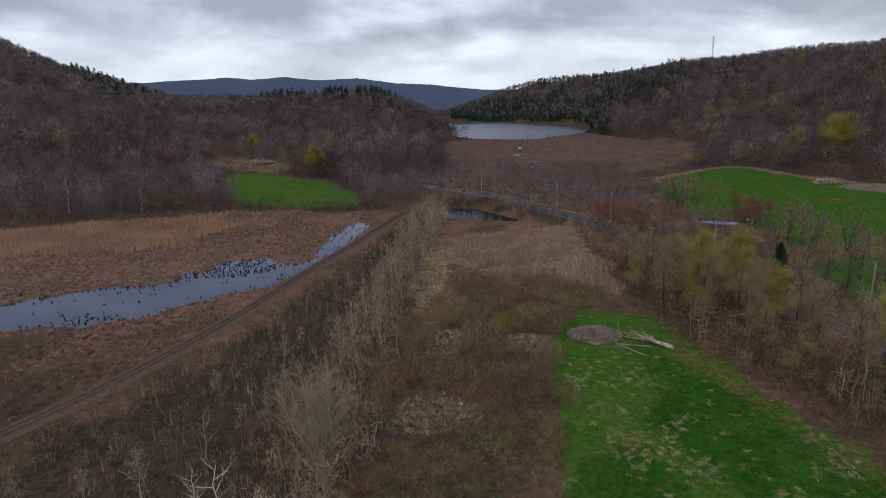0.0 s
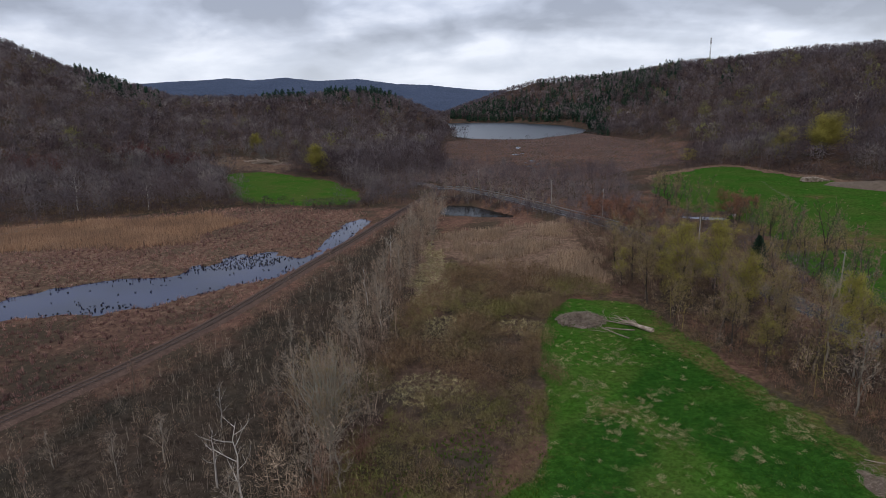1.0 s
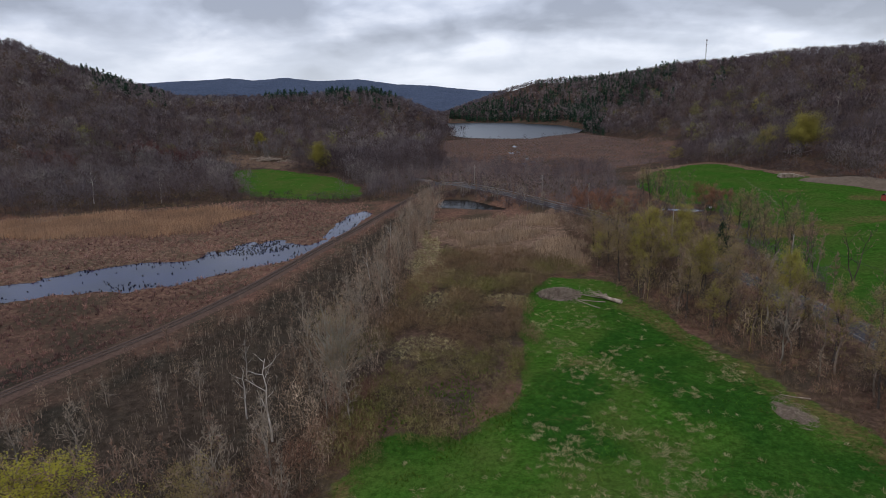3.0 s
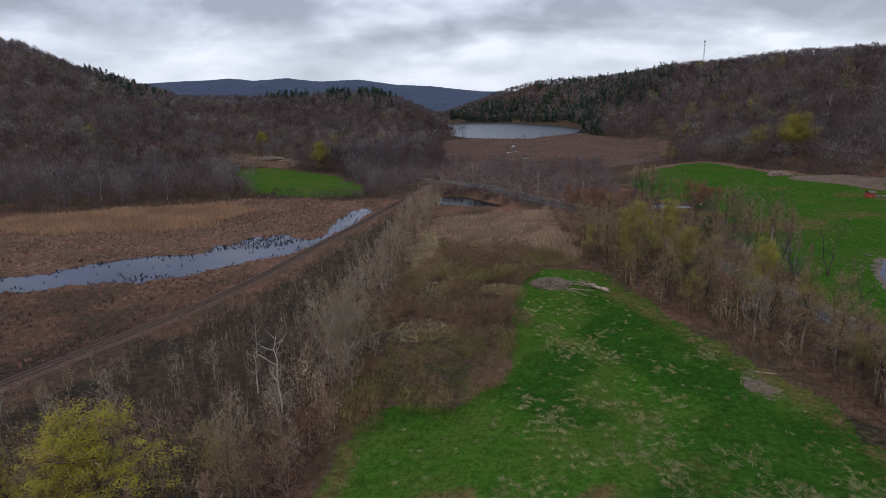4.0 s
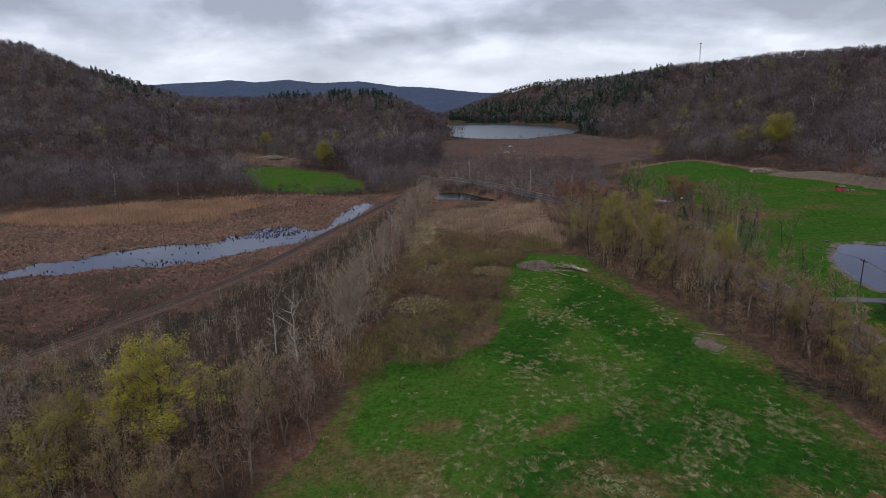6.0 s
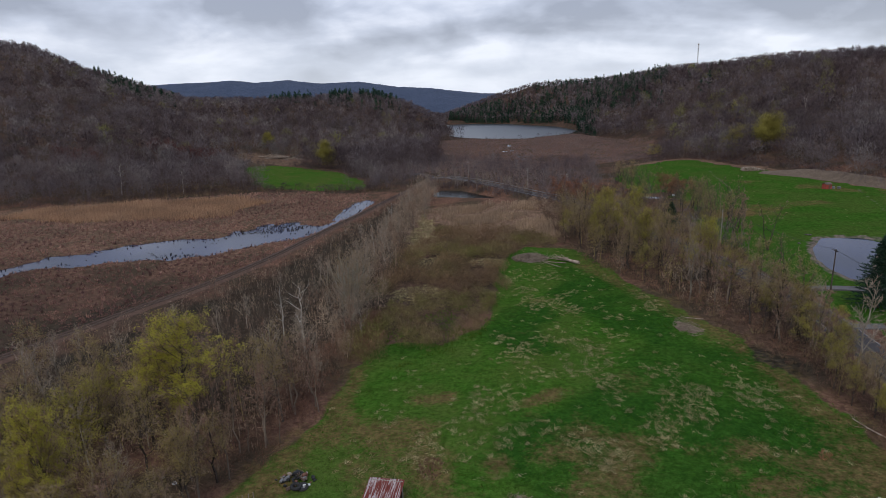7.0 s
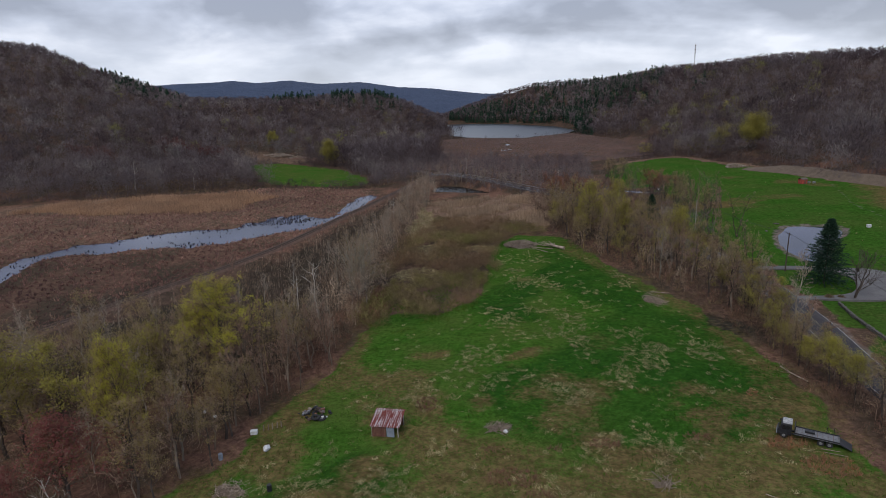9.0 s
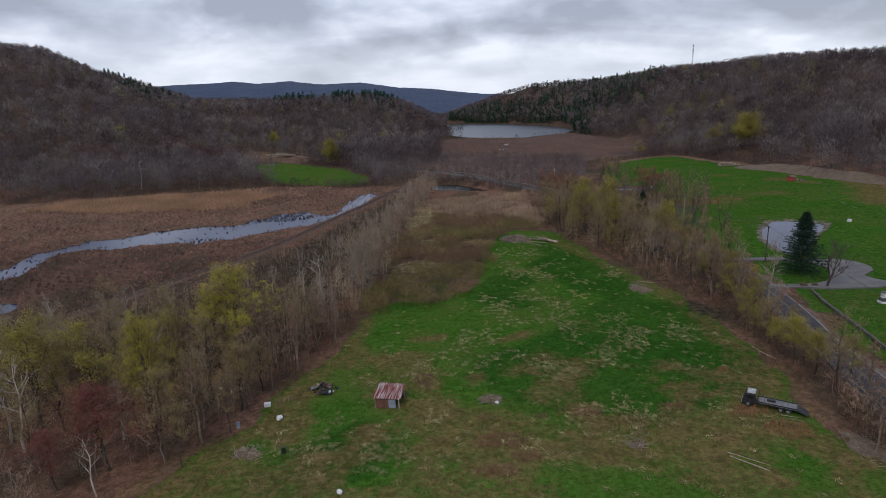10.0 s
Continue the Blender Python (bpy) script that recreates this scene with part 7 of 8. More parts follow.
def shed():
    root = root_at("shed", -3.75, -0.8, gz1(-3.75, -0.8), -8)
    w, d, zf, zb = 3.7, 3.2, 1.6, 2.3
    # corrugated roof sheets, sloping to the front
    n = 5
    for k in range(n):
        x0 = -w / 2 - 0.25 + k * (w + 0.5) / n
        cols, rows = 13, 5
        vs, fs = [], []
        for i in range(cols):
            for j in range(rows):
                px = x0 + i / (cols - 1) * ((w + 0.5) / n + 0.04)
                t = j / (rows - 1)
                vs.append((px + 0.0, -d / 2 - 0.3 + t * (d + 0.6), zf + 0.05 + t * (zb - zf) + 0.022 * math.cos(i * math.pi) + 0.006 * k % 0.012))
        for i in range(cols - 1):
            for j in range(rows - 1):
                a = i * rows + j
                fs.append((a, a + rows, a + rows + 1, a + 1))
        part("roof_sheet", mesh_of("roof_sheet", vs, fs, M_roof), root, "rust-red roof sheet with pale zinc streaks")
    for x in (-w / 2, 0.0, w / 2):
        for y, hh in ((-d / 2, zf), (d / 2, zb)):
            bm = bmesh.new()
            box(bm, (x, y, hh / 2 - 0.1), (0.12, 0.12, hh + 0.15))
            done("post", bm, M_pole, root, bevel=0.01)
    for y, hh in ((-d / 2, zf), (d / 2, zb)):
        bm = bmesh.new()
        box(bm, (0, y, hh - 0.05), (w + 0.3, 0.1, 0.14))
        done("beam", bm, M_pole, root, bevel=0.01)
    rng = np.random.RandomState(71)
    for k in range(12):
        x = -w / 2 + 0.1 + k * 0.165
        bm = bmesh.new()
        box(bm, (x, -d / 2 - 0.07, zf * 0.48 + rng.uniform(-0.03, 0.03)), (0.155, 0.025, zf * 0.94))
        done("board", bm, M_board, root, bevel=0.004)
    bm = bmesh.new()
    box(bm, (0.78, -d / 2 - 0.05, zf * 0.47), (1.1, 0.05, zf * 0.88))
    door = done("door", bm, M_blue, root, "faded blue-grey door panel", bevel=0.008)
    bm = bmesh.new()
    box(bm, (0.34, -d / 2 - 0.09, 0.85), (0.04, 0.04, 0.16))
    done("handle", bm, M_steel, door, bevel=0.008)
    for k in range(17):
        y = -d / 2 + 0.1 + k * 0.185
        hh = zf + (zb - zf) * (y + d / 2) / d
        bm = bmesh.new()
        box(bm, (-w / 2 - 0.07, y, hh * 0.47), (0.025, 0.165, hh * 0.92))
        done("board", bm, M_board, root, bevel=0.004)
    for k in range(20):
        x = -w / 2 + 0.1 + k * 0.184
        bm = bmesh.new()
        box(bm, (x, d / 2 + 0.07, zb * 0.47), (0.165, 0.025, zb * 0.92))
        done("board", bm, M_board, root, bevel=0.004)
    tagged(root, "small open-sided shed with rust-streaked metal roof in the field", "shed")


shed()


def truck():
    """Flatbed recovery truck, nose towards -x in its own space."""
    root = root_at("flatbed_truck", 50.6, -6.6, gz1(50.6, -6.6), -30)
    root.matrix_basis = root.matrix_basis @ Matrix.Scale(0.82, 4)
    bm = bmesh.new()
    prof = [(-4.2, 0.55), (-4.25, 1.25), (-4.05, 1.45), (-3.75, 2.3), (-3.55, 2.42), (-2.35, 2.45), (-2.3, 0.55)]
    rings = []
    for y in (-1.08, 1.08):
        rings.append([bm.verts.new((x, y, z)) for x, z in prof])
    bm.faces.new(rings[0])
    bm.faces.new(rings[1][::-1])
    for i in range(len(prof)):
        j = (i + 1) % len(prof)
        bm.faces.new((rings[0][j], rings[0][i], rings[1][i], rings[1][j]))
    bmesh.ops.recalc_face_normals(bm, faces=bm.faces[:])
    cab = done("cab", bm, M_dark, root, bevel=0.05)
    bm = bmesh.new()
    box(bm, (-2.95, 0, 2.5), (1.3, 1.9, 0.1))
    done("cab_roof", bm, M_white, cab, "white cab roof", bevel=0.03)
    bm = bmesh.new()
    box(bm, (-3.93, 0, 1.9), (0.03, 1.85, 0.72), Matrix.Rotation(radians(19), 4, "Y"))
    done("windscreen", bm, M_glass, cab)
    for y in (-1.1, 1.1):
        bm = bmesh.new()
        box(bm, (-3.1, y, 1.85), (0.95, 0.03, 0.6))
        done("side_window", bm, M_glass, cab)
        bm = bmesh.new()
        box(bm, (-4.24, y * 0.72, 0.95), (0.06, 0.3, 0.2))
        done("headlight", bm, M_white, cab, bevel=0.02)
        bm = bmesh.new()
        box(bm, (-3.95, y * 1.15, 1.9), (0.08, 0.2, 0.38))
        done("mirror", bm, M_dark, cab, bevel=0.02)
    bm = bmesh.new()
    box(bm, (-4.3, 0, 0.62), (0.14, 2.2, 0.28))
    done("bumper", bm, M_galv, root, bevel=0.03)
    for y in (-0.45, 0.45):
        bm = bmesh.new()
        box(bm, (0.4, y, 0.72), (6.8, 0.16, 0.26))
        done("chassis_rail", bm, M_dark, root, bevel=0.015)
    bm = bmesh.new()
    box(bm, (1.0, 0, 1.1), (5.9, 2.3, 0.14))
    bed = done("bed", bm, M_grey, root, "grey steel flat bed", bevel=0.02)
    for k in range(9):
        bm = bmesh.new()
        box(bm, (-1.6 + k * 0.68, 0, 1.19), (0.06, 2.2, 0.03))
        done("cross_rib", bm, M_steel, bed)
    for y in (-1.13, 1.13):
        bm = bmesh.new()
        box(bm, (1.0, y, 1.24), (5.9, 0.07, 0.2))
        done("side_rail", bm, M_dark, bed, bevel=0.01)
    for x, y in ((-1.85, -1.0), (-1.85, 1.0), (2.3, 1.05), (3.2, 1.05)):
        bm = bmesh.new()
        rod(bm, (x, y, 1.15), (x, y, 2.3), 0.05, 0.05, 6)
        done("stake", bm, M_dark, bed)
    bm = bmesh.new()
    box(bm, (-1.9, 0, 1.75), (0.08, 2.1, 1.1))
    done("headboard", bm, M_dark, bed, bevel=0.02)
    bm = bmesh.new()
    box(bm, (4.7, 0, 0.72), (1.9, 2.2, 0.1), Matrix.Rotation(radians(23), 4, "Y"))
    done("tail_ramp", bm, M_dark, root, bevel=0.02)
    bm = bmesh.new()
    box(bm, (0.1, 0.2, 1.36), (1.3, 0.7, 0.35))
    done("winch_box", bm, M_dark, bed, bevel=0.04)
    for x in (-3.3, 1.6, 2.7):
        for y in (-0.95, 0.95):
            bm = bmesh.new()
            rod(bm, (x, y - 0.15, 0.48), (x, y + 0.15, 0.48), 0.48, 0.48, 20)
            wheel = done("wheel", bm, M_rubber, root, bevel=0.04)
            bm = bmesh.new()
            s = 1 if y > 0 else -1
            rod(bm, (x, y + s * 0.14, 0.48), (x, y + s * 0.17, 0.48), 0.25, 0.22, 14)
            done("rim", bm, M_galv, wheel)
    tagged(root, "dark flatbed recovery truck with white cab roof parked in the grass", "truck")


truck()


def heap_mesh(name, rng, rx, ry, h, mat):
    """An uneven low mound."""
    n, k = 22, 7
    vs, fs = [(0, 0, h)], []
    for j in range(1, k + 1):
        t = j / k
        for i in range(n):
            a = 2 * math.pi * i / n
            q = 1 + 0.24 * math.sin(2 * a + rx) + 0.20 * math.sin(5 * a + ry) + 0.10 * math.sin(9 * a)
            vs.append((rx * t * q * math.cos(a), ry * t * q * math.sin(a), h * (1 - t**1.6) * rng.uniform(0.75, 1.15) - (0.25 if j == k else 0)))
    for i in range(n):
        fs.append((0, 1 + i, 1 + (i + 1) % n, 0))
    bm = bmesh.new()
    bv = [bm.verts.new(v) for v in vs]
    for i in range(n):
        bm.faces.new((bv[0], bv[1 + i], bv[1 + (i + 1) % n]))
    for j in range(k - 1):
        for i in range(n):
            a, b = 1 + j * n + i, 1 + j * n + (i + 1) % n
            bm.faces.new((bv[a], bv[a + n], bv[b + n], bv[b]))
    me = bpy.data.meshes.new(name)
    bm.to_mesh(me)
    bm.free()
    me.materials.append(mat)
    return me


def brush_pile(x, y, rx, ry, h, sticks, seed, label, thick=0.035, long=1.6, ground_mat=None):
    """A heap of dead branches."""
    rng = np.random.RandomState(seed)
    root = root_at("brush_pile", x, y)
    part("litter", heap_mesh("litter", rng, rx * 0.8, ry * 0.8, h * 0.25, ground_mat or M_litterheap), root)
    a = rng.uniform(0, 2 * np.pi, sticks)
    r = rng.uniform(0, 0.95, sticks) ** 0.6
    c = np.stack([np.cos(a) * r * rx, np.sin(a) * r * ry, (1 - r**1.6) * h * rng.uniform(0.4, 1.0, sticks) + 0.04], 1)
    az = rng.uniform(0, 2 * np.pi, sticks)
    d = np.stack([np.cos(az), np.sin(az), rng.normal(0, 0.22, sticks)], 1) * (long * rng.uniform(0.4, 1.2, (sticks, 1))) * 0.5
    t = thick * rng.uniform(0.4, 1.5, sticks)
    v, f = tubes(c - d, c + d, t, t * 0.5, 4)
    part("brushwood", mesh_of("brushwood", v, f, M_stick), root)
    return tagged(root, label, "brush pile", "brush piles")


M_brushfloor = plain_mat("dry_brush_litter", (0.20, 0.155, 0.13), (0.32, 0.26, 0.225), 1.5, 9, 0.95, 0, 1.0, 0.08)
brush_pile(24.5, 102, 5.2, 4.4, 1.5, 1500, 1, "wide heap of grey-brown dead brush on the grass", 0.045, 1.3, M_brushfloor)
brush_pile(48.3, 47.5, 2.6, 4.6, 0.3, 420, 2, "bare grey-brown patch with scattered dead sticks", 0.018, 0.8)
brush_pile(11.8, -1.3, 1.9, 1.5, 0.6, 90, 3, "heap of broken branches and boards in the field", 0.04, 1.6)
brush_pile(-21.4, -13.3, 2.6, 2.2, 0.4, 80, 4, "heap of pale dead branches at the wood edge", 0.024, 1.8)
brush_pile(58, -17, 3.0, 5.0, 0.3, 110, 5, "scattered cut branches beside the track", 0.022, 2.2)
brush_pile(30, -14.5, 1.6, 1.2, 0.3, 14, 6, "few grey boards and sticks lying in the grass", 0.05, 3.0)
brush_pile(-164, 462, 16, 11, 3.0, 160, 7, "long heap of dead brush in the clearing", 0.14, 6.0)
brush_pile(-142, 452, 10, 9, 2.0, 90, 8, "rust-brown heap of cut brush in the clearing", 0.14, 5.0, M_board)


def long_poles(x, y, turn, n, length, seed, label):
    rng = np.random.RandomState(seed)
    for k in range(n):
        px, py = x + rng.uniform(-0.6, 0.6), y + k * 0.7 + rng.uniform(-0.2, 0.2)
        z = gz1(px, py)
        bm = bmesh.new()
        l = length * rng.uniform(0.7, 1.1)
        rod(bm, (-l / 2, 0, 0.05), (l / 2, 0, 0.09), 0.055, 0.035, 7)
        ob = done("fallen_pole", bm, M_stick)
        ob.matrix_basis = pose(px, py, z, 0, 0, turn + rng.uniform(-8, 8))
        tagged(ob, label, "pole", "poles lying in the grass")


long_poles(42.3, -19.8, -40, 3, 5.5, 1, "long grey pole lying in the grass")
long_poles(52.1, -9.7, -25, 2, 2.6, 2, "short pale plank lying in the grass")


def fallen_tree(x, y, turn, length, rad, seed, label, limbs=9, scale_limb=0.45):
    """A dead trunk lying on its side with broken limbs."""
    rng = np.random.RandomState(seed)
    root = root_at("fallen_tree", x, y, None, turn)
    n = 8
    xs = np.linspace(0, length, n)
    p = np.stack([xs, 0.05 * length * np.sin(xs / length * 2.5), rad * 0.8 + 0 * xs + 0.03 * xs], 1)
    r = rad * (1 - 0.6 * xs / length)
    v, f = tubes(p[:-1], p[1:], r[:-1], r[1:], 9)
    part("trunk", mesh_of("trunk", v, f, M_stick, smooth_faces=True), root)
    b = np.stack([np.interp(u := rng.uniform(0.35, 1, limbs) * length, xs, p[:, i]) for i in range(3)], 1)
    az = rng.uniform(-1.2, 1.2, limbs)
    d = np.stack([np.cos(az), np.sin(az), rng.uniform(-0.05, 0.25, limbs)], 1)
    e = b + d * (length * scale_limb * rng.uniform(0.5, 1.1, limbs))[:, None]
    e[:, 2] = np.maximum(e[:, 2], 0.08)
    v, f = tubes(b, e, np.full(limbs, rad * 0.2), np.full(limbs, rad * 0.06), 5)
    m = 5
    b2 = (b[:, None] + (e - b)[:, None] * rng.uniform(0.3, 1, (limbs, m, 1))).reshape(-1, 3)
    e2 = b2 + np.repeat(d, m, 0) * length * 0.15 + rng.normal(0, 0.06 * length, (limbs * m, 3)) * [1, 1, 0.3]
    e2[:, 2] = np.maximum(e2[:, 2], 0.04)
    v2, f2 = tubes(b2, e2, np.full(limbs * m, rad * 0.09), np.full(limbs * m, 0.01), 4)
    part("limbs", mesh_of("limbs", np.concatenate([v, v2]), np.concatenate([f, np.concatenate([f2], 0) + len(v)]) if f.shape[1] == f2.shape[1] else f, M_stick), root)
    return tagged(root, label, "fallen tree", "fallen trees")


fallen_tree(36.6, 94.2, 128, 6.6, 0.5, 3, "bleached fallen trunk with broken limbs at the edge of the grass", 12, 0.55)
fallen_tree(35.2, 97.0, 148, 9.5, 0.16, 8, "pale broken limb lying beside the brush heap", 7, 0.4)
fallen_tree(33.5, 95.6, 165, 5.5, 0.14, 9, "pale broken limb lying beside the brush heap", 5, 0.5)
fallen_tree(31.5, 92, 125, 7.0, 0.12, 4, "thin bleached fallen limb in the grass", 6, 0.4)
fallen_tree(58.9, 8.5, 106, 5.2, 0.12, 5, "thin fallen trunk at the field edge", 4, 0.3)
fallen_tree(52.5, 51, 160, 4.0, 0.10, 6, "dead branch lying on the bare patch", 6, 0.5)
fallen_tree(-186, 204, 60, 16.0, 0.3, 7, "bleached fallen tree at the marsh edge", 10, 0.5)


def junk_pile():
    root = root_at("scrap_pile", -15.3, 4.6)
    root.matrix_basis = root.matrix_basis @ Matrix.Scale(1.25, 4)
    rng = np.random.RandomState(81)
    for k in range(48):
        bm = bmesh.new()
        s = (rng.uniform(0.15, 0.75), rng.uniform(0.1, 0.4), rng.uniform(0.08, 0.32))
        r = rng.uniform(0, 1.7)
        a = rng.uniform(0, 6.28)
        box(bm, (r * 1.3 * math.cos(a), r * 0.85 * math.sin(a), s[2] / 2 + max(0, 0.75 - 0.55 * r) * rng.uniform(0.2, 1)), s,
            Matrix.Rotation(rng.uniform(0, 3), 4, "Z") @ Matrix.Rotation(rng.uniform(-0.5, 0.5), 4, "X"))
        done("scrap", bm, (M_dark, M_steel, M_board, M_dark, M_rubber, M_steel, M_board, M_stick, M_dark, M_rubber, M_rubber, M_grey)[rng.randint(12)] if k % 16 else M_tarp, root, bevel=0.03)
    for k, (x, y) in enumerate(((0.3, -1.5), (0.9, -1.3))):
        bm = bmesh.new()
        ring = bmesh.ops.create_circle(bm, segments=8, radius=0.16, matrix=Matrix.Translation((0.42, 0, 0)) @ Matrix.Rotation(radians(90), 4, "X"))
        bmesh.ops.spin(bm, geom=bm.verts[:] + bm.edges[:], cent=(0, 0, 0), axis=(0, 0, 1), angle=2 * math.pi, steps=20, use_merge=True)
        ty = done("tyre", bm, M_rubber, root)
        ty.matrix_basis = pose(x, y, 0.16 + 0.2 * (k == 0), 8 * k, 5, 0)
    tagged(root, "dark heap of scrap metal and old tyres in the grass", "scrap pile")


junk_pile()


def lump(name, x, y, s, mat, seed, label, category, group=""):
    """A crumpled rounded lump, such as a filled sack or a boulder."""
    rng = np.random.RandomState(seed)
    bm = bmesh.new()
    bmesh.ops.create_icosphere(bm, subdivisions=2, radius=0.5)
    for v in bm.verts:
        k = rng.uniform(0.82, 1.15)
        v.co = Vector((v.co.x * s[0] * k, v.co.y * s[1] * k, max(v.co.z * k, -0.36) * s[2]))
    ob = done(name, bm, mat)
    ob.matrix_basis = pose(x, y, gz1(x, y) + 0.33 * s[2], 0, 0, rng.uniform(0, 360))
    return tagged(ob, label, category, group)


lump("sack", -19.9, -4.6, (1.3, 1.0, 0.8), M_tarp, 1, "white plastic-wrapped bundle lying in the grass", "sack", "white bundles")
lump("sack", -7.2, -22.3, (0.9, 0.7, 0.6), M_tarp, 2, "small white plastic sack in the grass", "sack", "white bundles")
lump("sack", 95.5, 193, (1.6, 1.1, 0.9), M_tarp, 3, "white plastic sheeting heaped beside a pool", "sack", "white bundles")
lump("boulder", 99.5, 104, (1.0, 0.7, 0.4), M_stone, 5, "pale stone on the pond's muddy rim", "stone", "pale stones by the pond")
lump("boulder", 107, 113, (2.0, 0.8, 0.5), M_stone, 6, "pale stone on the pond's muddy rim", "stone", "pale stones by the pond")
lump("boulder", 121, 104, (1.4, 0.9, 0.6), M_stone, 7, "pale stone on the pond's muddy rim", "stone", "pale stones by the pond")
lump("boulder", 93, 84, (1.2, 0.9, 0.5), M_stone, 8, "pale stone on the pond's muddy rim", "stone", "pale stones by the pond")
for k, (x, y) in enumerate(((12.6, -2.4), (-33, 5.8), (-30.8, 4.4))):
    lump("sack", x, y, (0.7, 0.6, 0.5), M_tarp, 20 + k, "scrap of white plastic among the litter", "sack", "white bundles")


def crate(x, y, s, mat, turn, label, category):
    root = root_at(category.replace(" ", "_"), x, y, None, turn)
    bm = bmesh.new()
    box(bm, (0, 0, s[2] / 2), s)
    done("body", bm, mat, root, bevel=0.04)
    bm = bmesh.new()
    box(bm, (0, 0, s[2] + 0.03), (s[0] * 1.04, s[1] * 1.04, 0.07))
    done("lid", bm, mat, root, bevel=0.02)
    return tagged(root, label, category)


crate(-23, -0.6, (0.95, 0.65, 0.5), M_tarp, 12, "white metal box lying among the leaves", "box")
crate(128.5, 102, (1.0, 0.9, 0.8), M_tarp, 20, "small white hutch standing on the meadow", "hutch")


def barrel(x, y, mat, label):
    root = root_at("barrel", x, y)
    bm = bmesh.new()
    rod(bm, (0, 0, 0), (0, 0, 0.88), 0.29, 0.29, 16)
    done("body", bm, mat, root, bevel=0.02)
    for z in (0.28, 0.58):
        bm = bmesh.new()
        rod(bm, (0, 0, z - 0.02), (0, 0, z + 0.02), 0.305, 0.305, 16)
        done("hoop", bm, mat, root)
    return tagged(root, label, "barrel", "barrels")


barrel(-25.4, -6.6, M_blue, "faded blue barrel at the wood edge")
barrel(-16.6, -13.5, M_dark, "dark barrel standing in the grass")
for k in range(5):
    bm = bmesh.new()
    x, y = -21.8 + 0.55 * k, 0.0 + 0.28 * k
    rod(bm, (0, 0, -0.2), (0.1 * (k % 2), 0.05, 0.9), 0.07, 0.06, 7)
    ob = done("post", bm, M_stick)
    ob.matrix_basis = pose(x, y, gz1(x, y))
    tagged(ob, "short grey post stuck in the ground", "post", "short posts")


def red_hut():
    root = root_at("hut", 155.5, 187, None, 15)
    bm = bmesh.new()
    box(bm, (0, 0, 1.0), (2.8, 2.2, 2.0))
    done("wall", bm, M_red, root, bevel=0.02)
    for s in (-1, 1):
        bm = bmesh.new()
        box(bm, (0, s * 0.62, 2.28), (3.1, 1.5, 0.07), Matrix.Rotation(radians(-s * 27), 4, "X"))
        done("roof", bm, M_steel, root, bevel=0.01)
    bm = bmesh.new()
    box(bm, (0.3, -1.12, 0.85), (0.9, 0.06, 1.7))
    done("door", bm, M_board, root, bevel=0.01)
    tagged(root, "small red hut at the edge of the meadow", "hut")
    rng = np.random.RandomState(9)
    for k in range(2):
        crate(158.2 + 1.7 * k, 187 - 0.9 * k, (rng.uniform(0.8, 1.4), 0.9, rng.uniform(0.6, 1.0)), M_galv, 20 * k, "dull grey box beside the red hut", "box")


red_hut()


def log_pile():
    root = root_at("log_pile", 156, 251, None, -5)
    rng = np.random.RandomState(14)
    for k in range(30):
        row = 0 if k < 13 else 1 if k < 23 else 2
        i = k - (0, 13, 23)[row]
        bm = bmesh.new()
        x = -5.5 + i * 0.85 + row * 0.4 + rng.uniform(-0.15, 0.15)
        r = rng.uniform(0.28, 0.42)
        rod(bm, (x + rng.uniform(-0.4, 0.4), -1.8, 0.35 + row * 0.62), (x, 1.8, 0.35 + row * 0.62), r, r * 0.9, 9)
        done("log", bm, M_stick, root)
    tagged(root, "stack of cut grey logs at the meadow edge", "log pile")


log_pile()


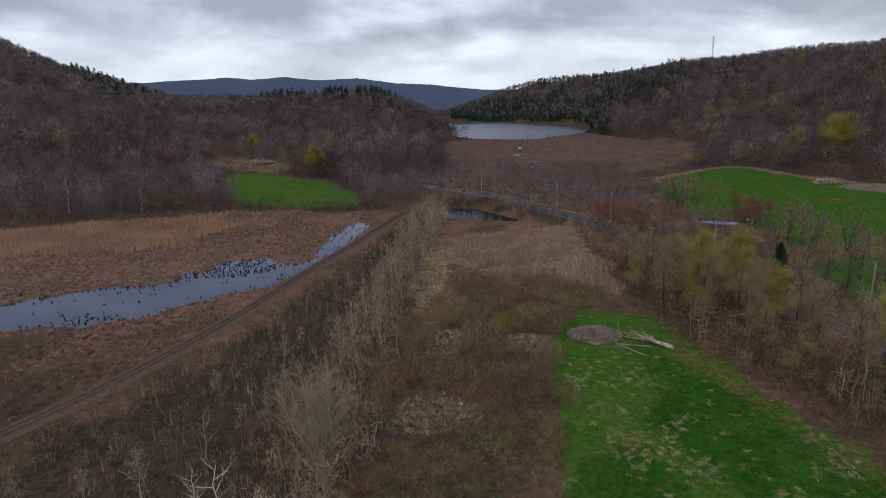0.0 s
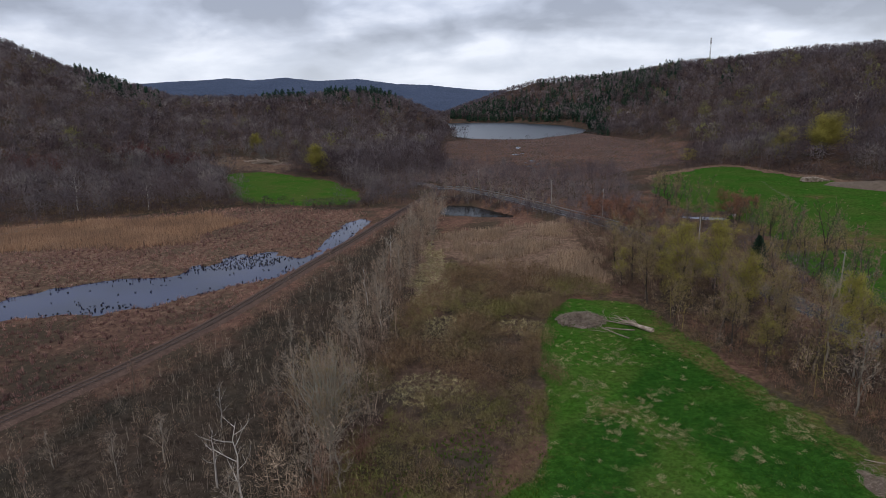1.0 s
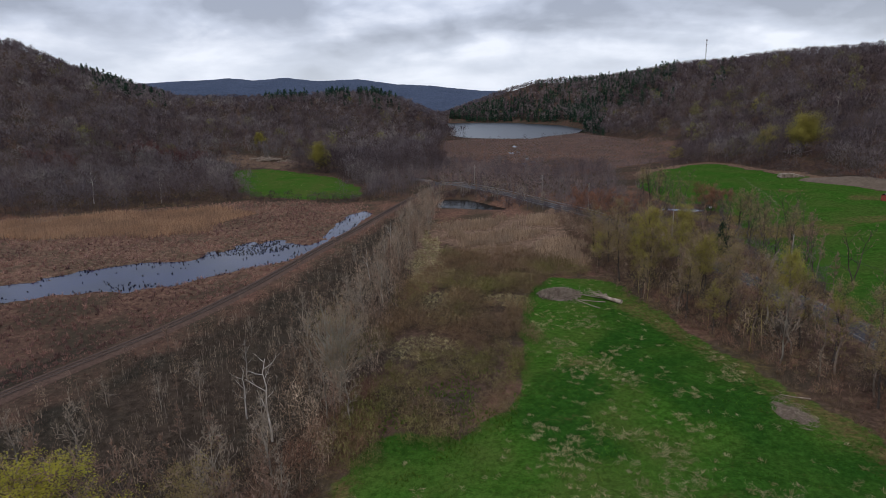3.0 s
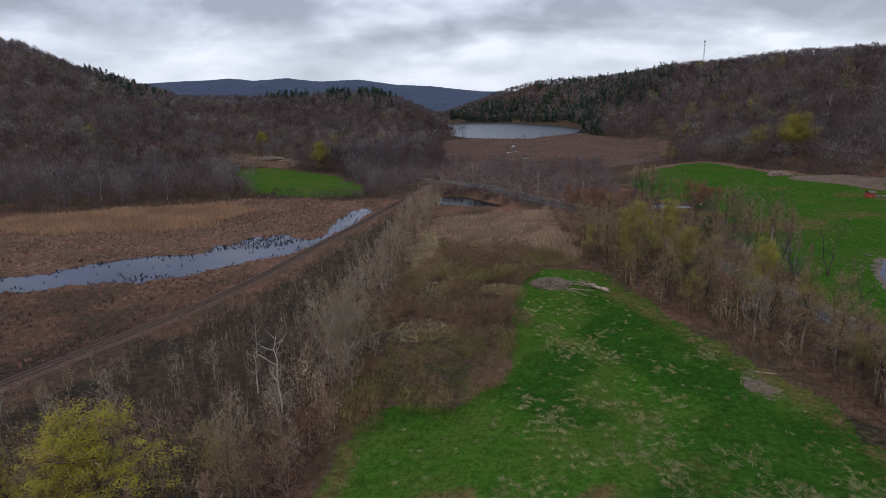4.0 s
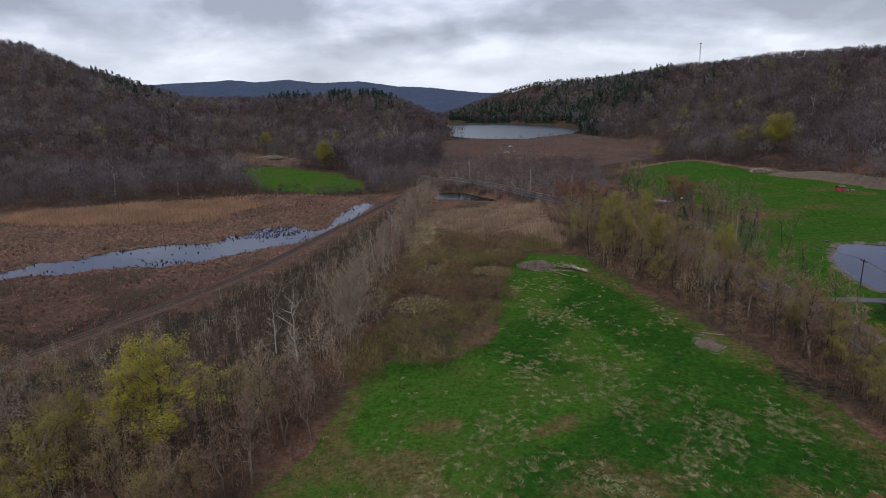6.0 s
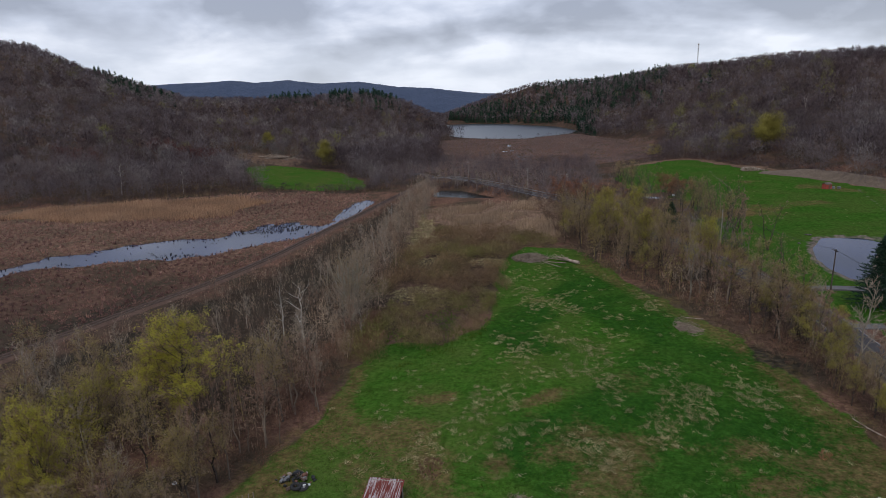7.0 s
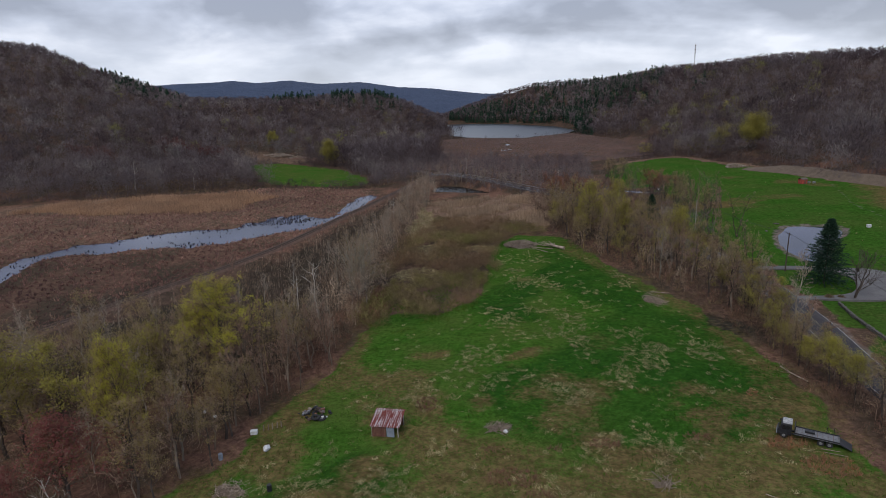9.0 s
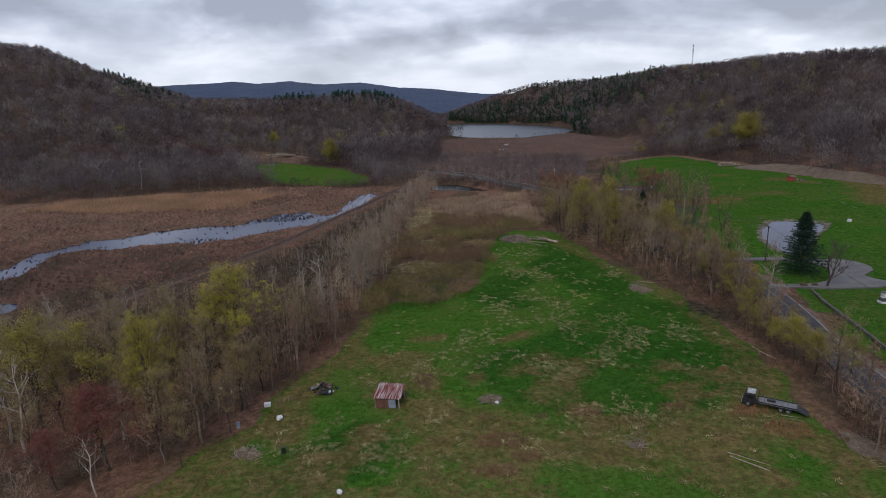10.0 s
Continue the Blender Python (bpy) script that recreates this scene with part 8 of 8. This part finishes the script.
def spoil_bank():
    """Long bank of grey-brown earth behind the meadow."""
    line = smooth([(158, 243), (168, 226), (174, 207), (178, 188), (184, 172), (192, 156)], 2.0)
    rng = np.random.RandomState(15)
    n = len(line)
    t = np.linspace(0, 1, n)
    h = 3.6 * np.sin(np.pi * np.clip(t, 0.02, 0.98)) ** 0.6 * (0.8 + 0.4 * fbm(line[:, 0], line[:, 1], 9))
    z = ground_z(line[:, 0], line[:, 1])
    v, f = ribbon(line, (-7, -4.5, -2, 0, 2, 4.5, 7), (-0.4, 0, 0, 0, 0, 0, -0.4), z)
    prof = np.repeat(np.array([0, 0.35, 0.85, 1.0, 0.8, 0.3, 0]), n)
    v[:, 2] += prof * np.tile(h, 7) + 0.35 * (fbm(v[:, 0], v[:, 1], 3) - 0.5) * (prof > 0)
    tagged(new("spoil_bank", mesh_of("spoil_bank", v, f, M_litterheap, smooth_faces=True)), "long bank of grey-brown earth at the meadow edge", "earth bank")


spoil_bank()


def pedestal():
    """White stepped stone pier on the lawn."""
    root = root_at("stone_pier", 91.5, 31.5)
    for k, (s, z, hh, mat) in enumerate(((1.5, 0.2, 0.4, M_tarp), (1.1, 0.75, 0.7, M_stone), (0.8, 1.6, 1.0, M_tarp), (0.95, 2.2, 0.2, M_stone))):
        bm = bmesh.new()
        box(bm, (0, 0, z), (s, s, hh))
        done(("base", "plinth", "shaft", "cap")[k], bm, mat, root, bevel=0.03)
    tagged(root, "pale stepped stone pier on the lawn", "pier")


pedestal()


def lawn_tree():
    t = make_tree("tree", 170, 10.5, 0.26, 0.40, 0.22, 18, 7, 6, 0.75, M_bark_dark, M_bark_dark, stems=3, fine=2, tw=0.035)
    t.matrix_basis = pose(87, 42.5, gz1(87, 42.5) - 0.1, 0, 0, 40)
    tagged(t, "dark leafless several-stemmed tree beside the driveway", "tree")


lawn_tree()


def bush(x, y, r, seed, mat, label):
    rng = np.random.RandomState(seed)
    root = root_at("bush", x, y)
    n = 500
    u = unit(rng.normal(size=(n, 3)) * [1, 1, 0.8])
    u[:, 2] = np.abs(u[:, 2])
    b = u * r * rng.uniform(0.2, 0.7, (n, 1))
    v, f = slivers(rng, b, b + unit(u + rng.normal(0, 0.4, (n, 3))) * r * 0.4, np.full(n, 0.09))
    v[:, 2] = np.maximum(v[:, 2], -0.1)
    part("foliage", mesh_of("foliage", v, f, mat, np.repeat(rng.uniform(0, 1, n), 3)), root)
    v, f = tubes(np.zeros((5, 3)), unit(rng.normal(size=(5, 3)) + [0, 0, 2]) * r * 0.7, np.full(5, 0.04), np.full(5, 0.015), 4)
    part("stem", mesh_of("stem", v, f, M_bark_dark), root)
    return tagged(root, label, "bush", "bushes by the drive")


bush(82.6, 43.6, 1.2, 1, M_scrub, "rounded olive-brown bush beside the driveway")
bush(84.9, 43.3, 1.0, 2, M_scrub, "rounded olive-brown bush beside the driveway")
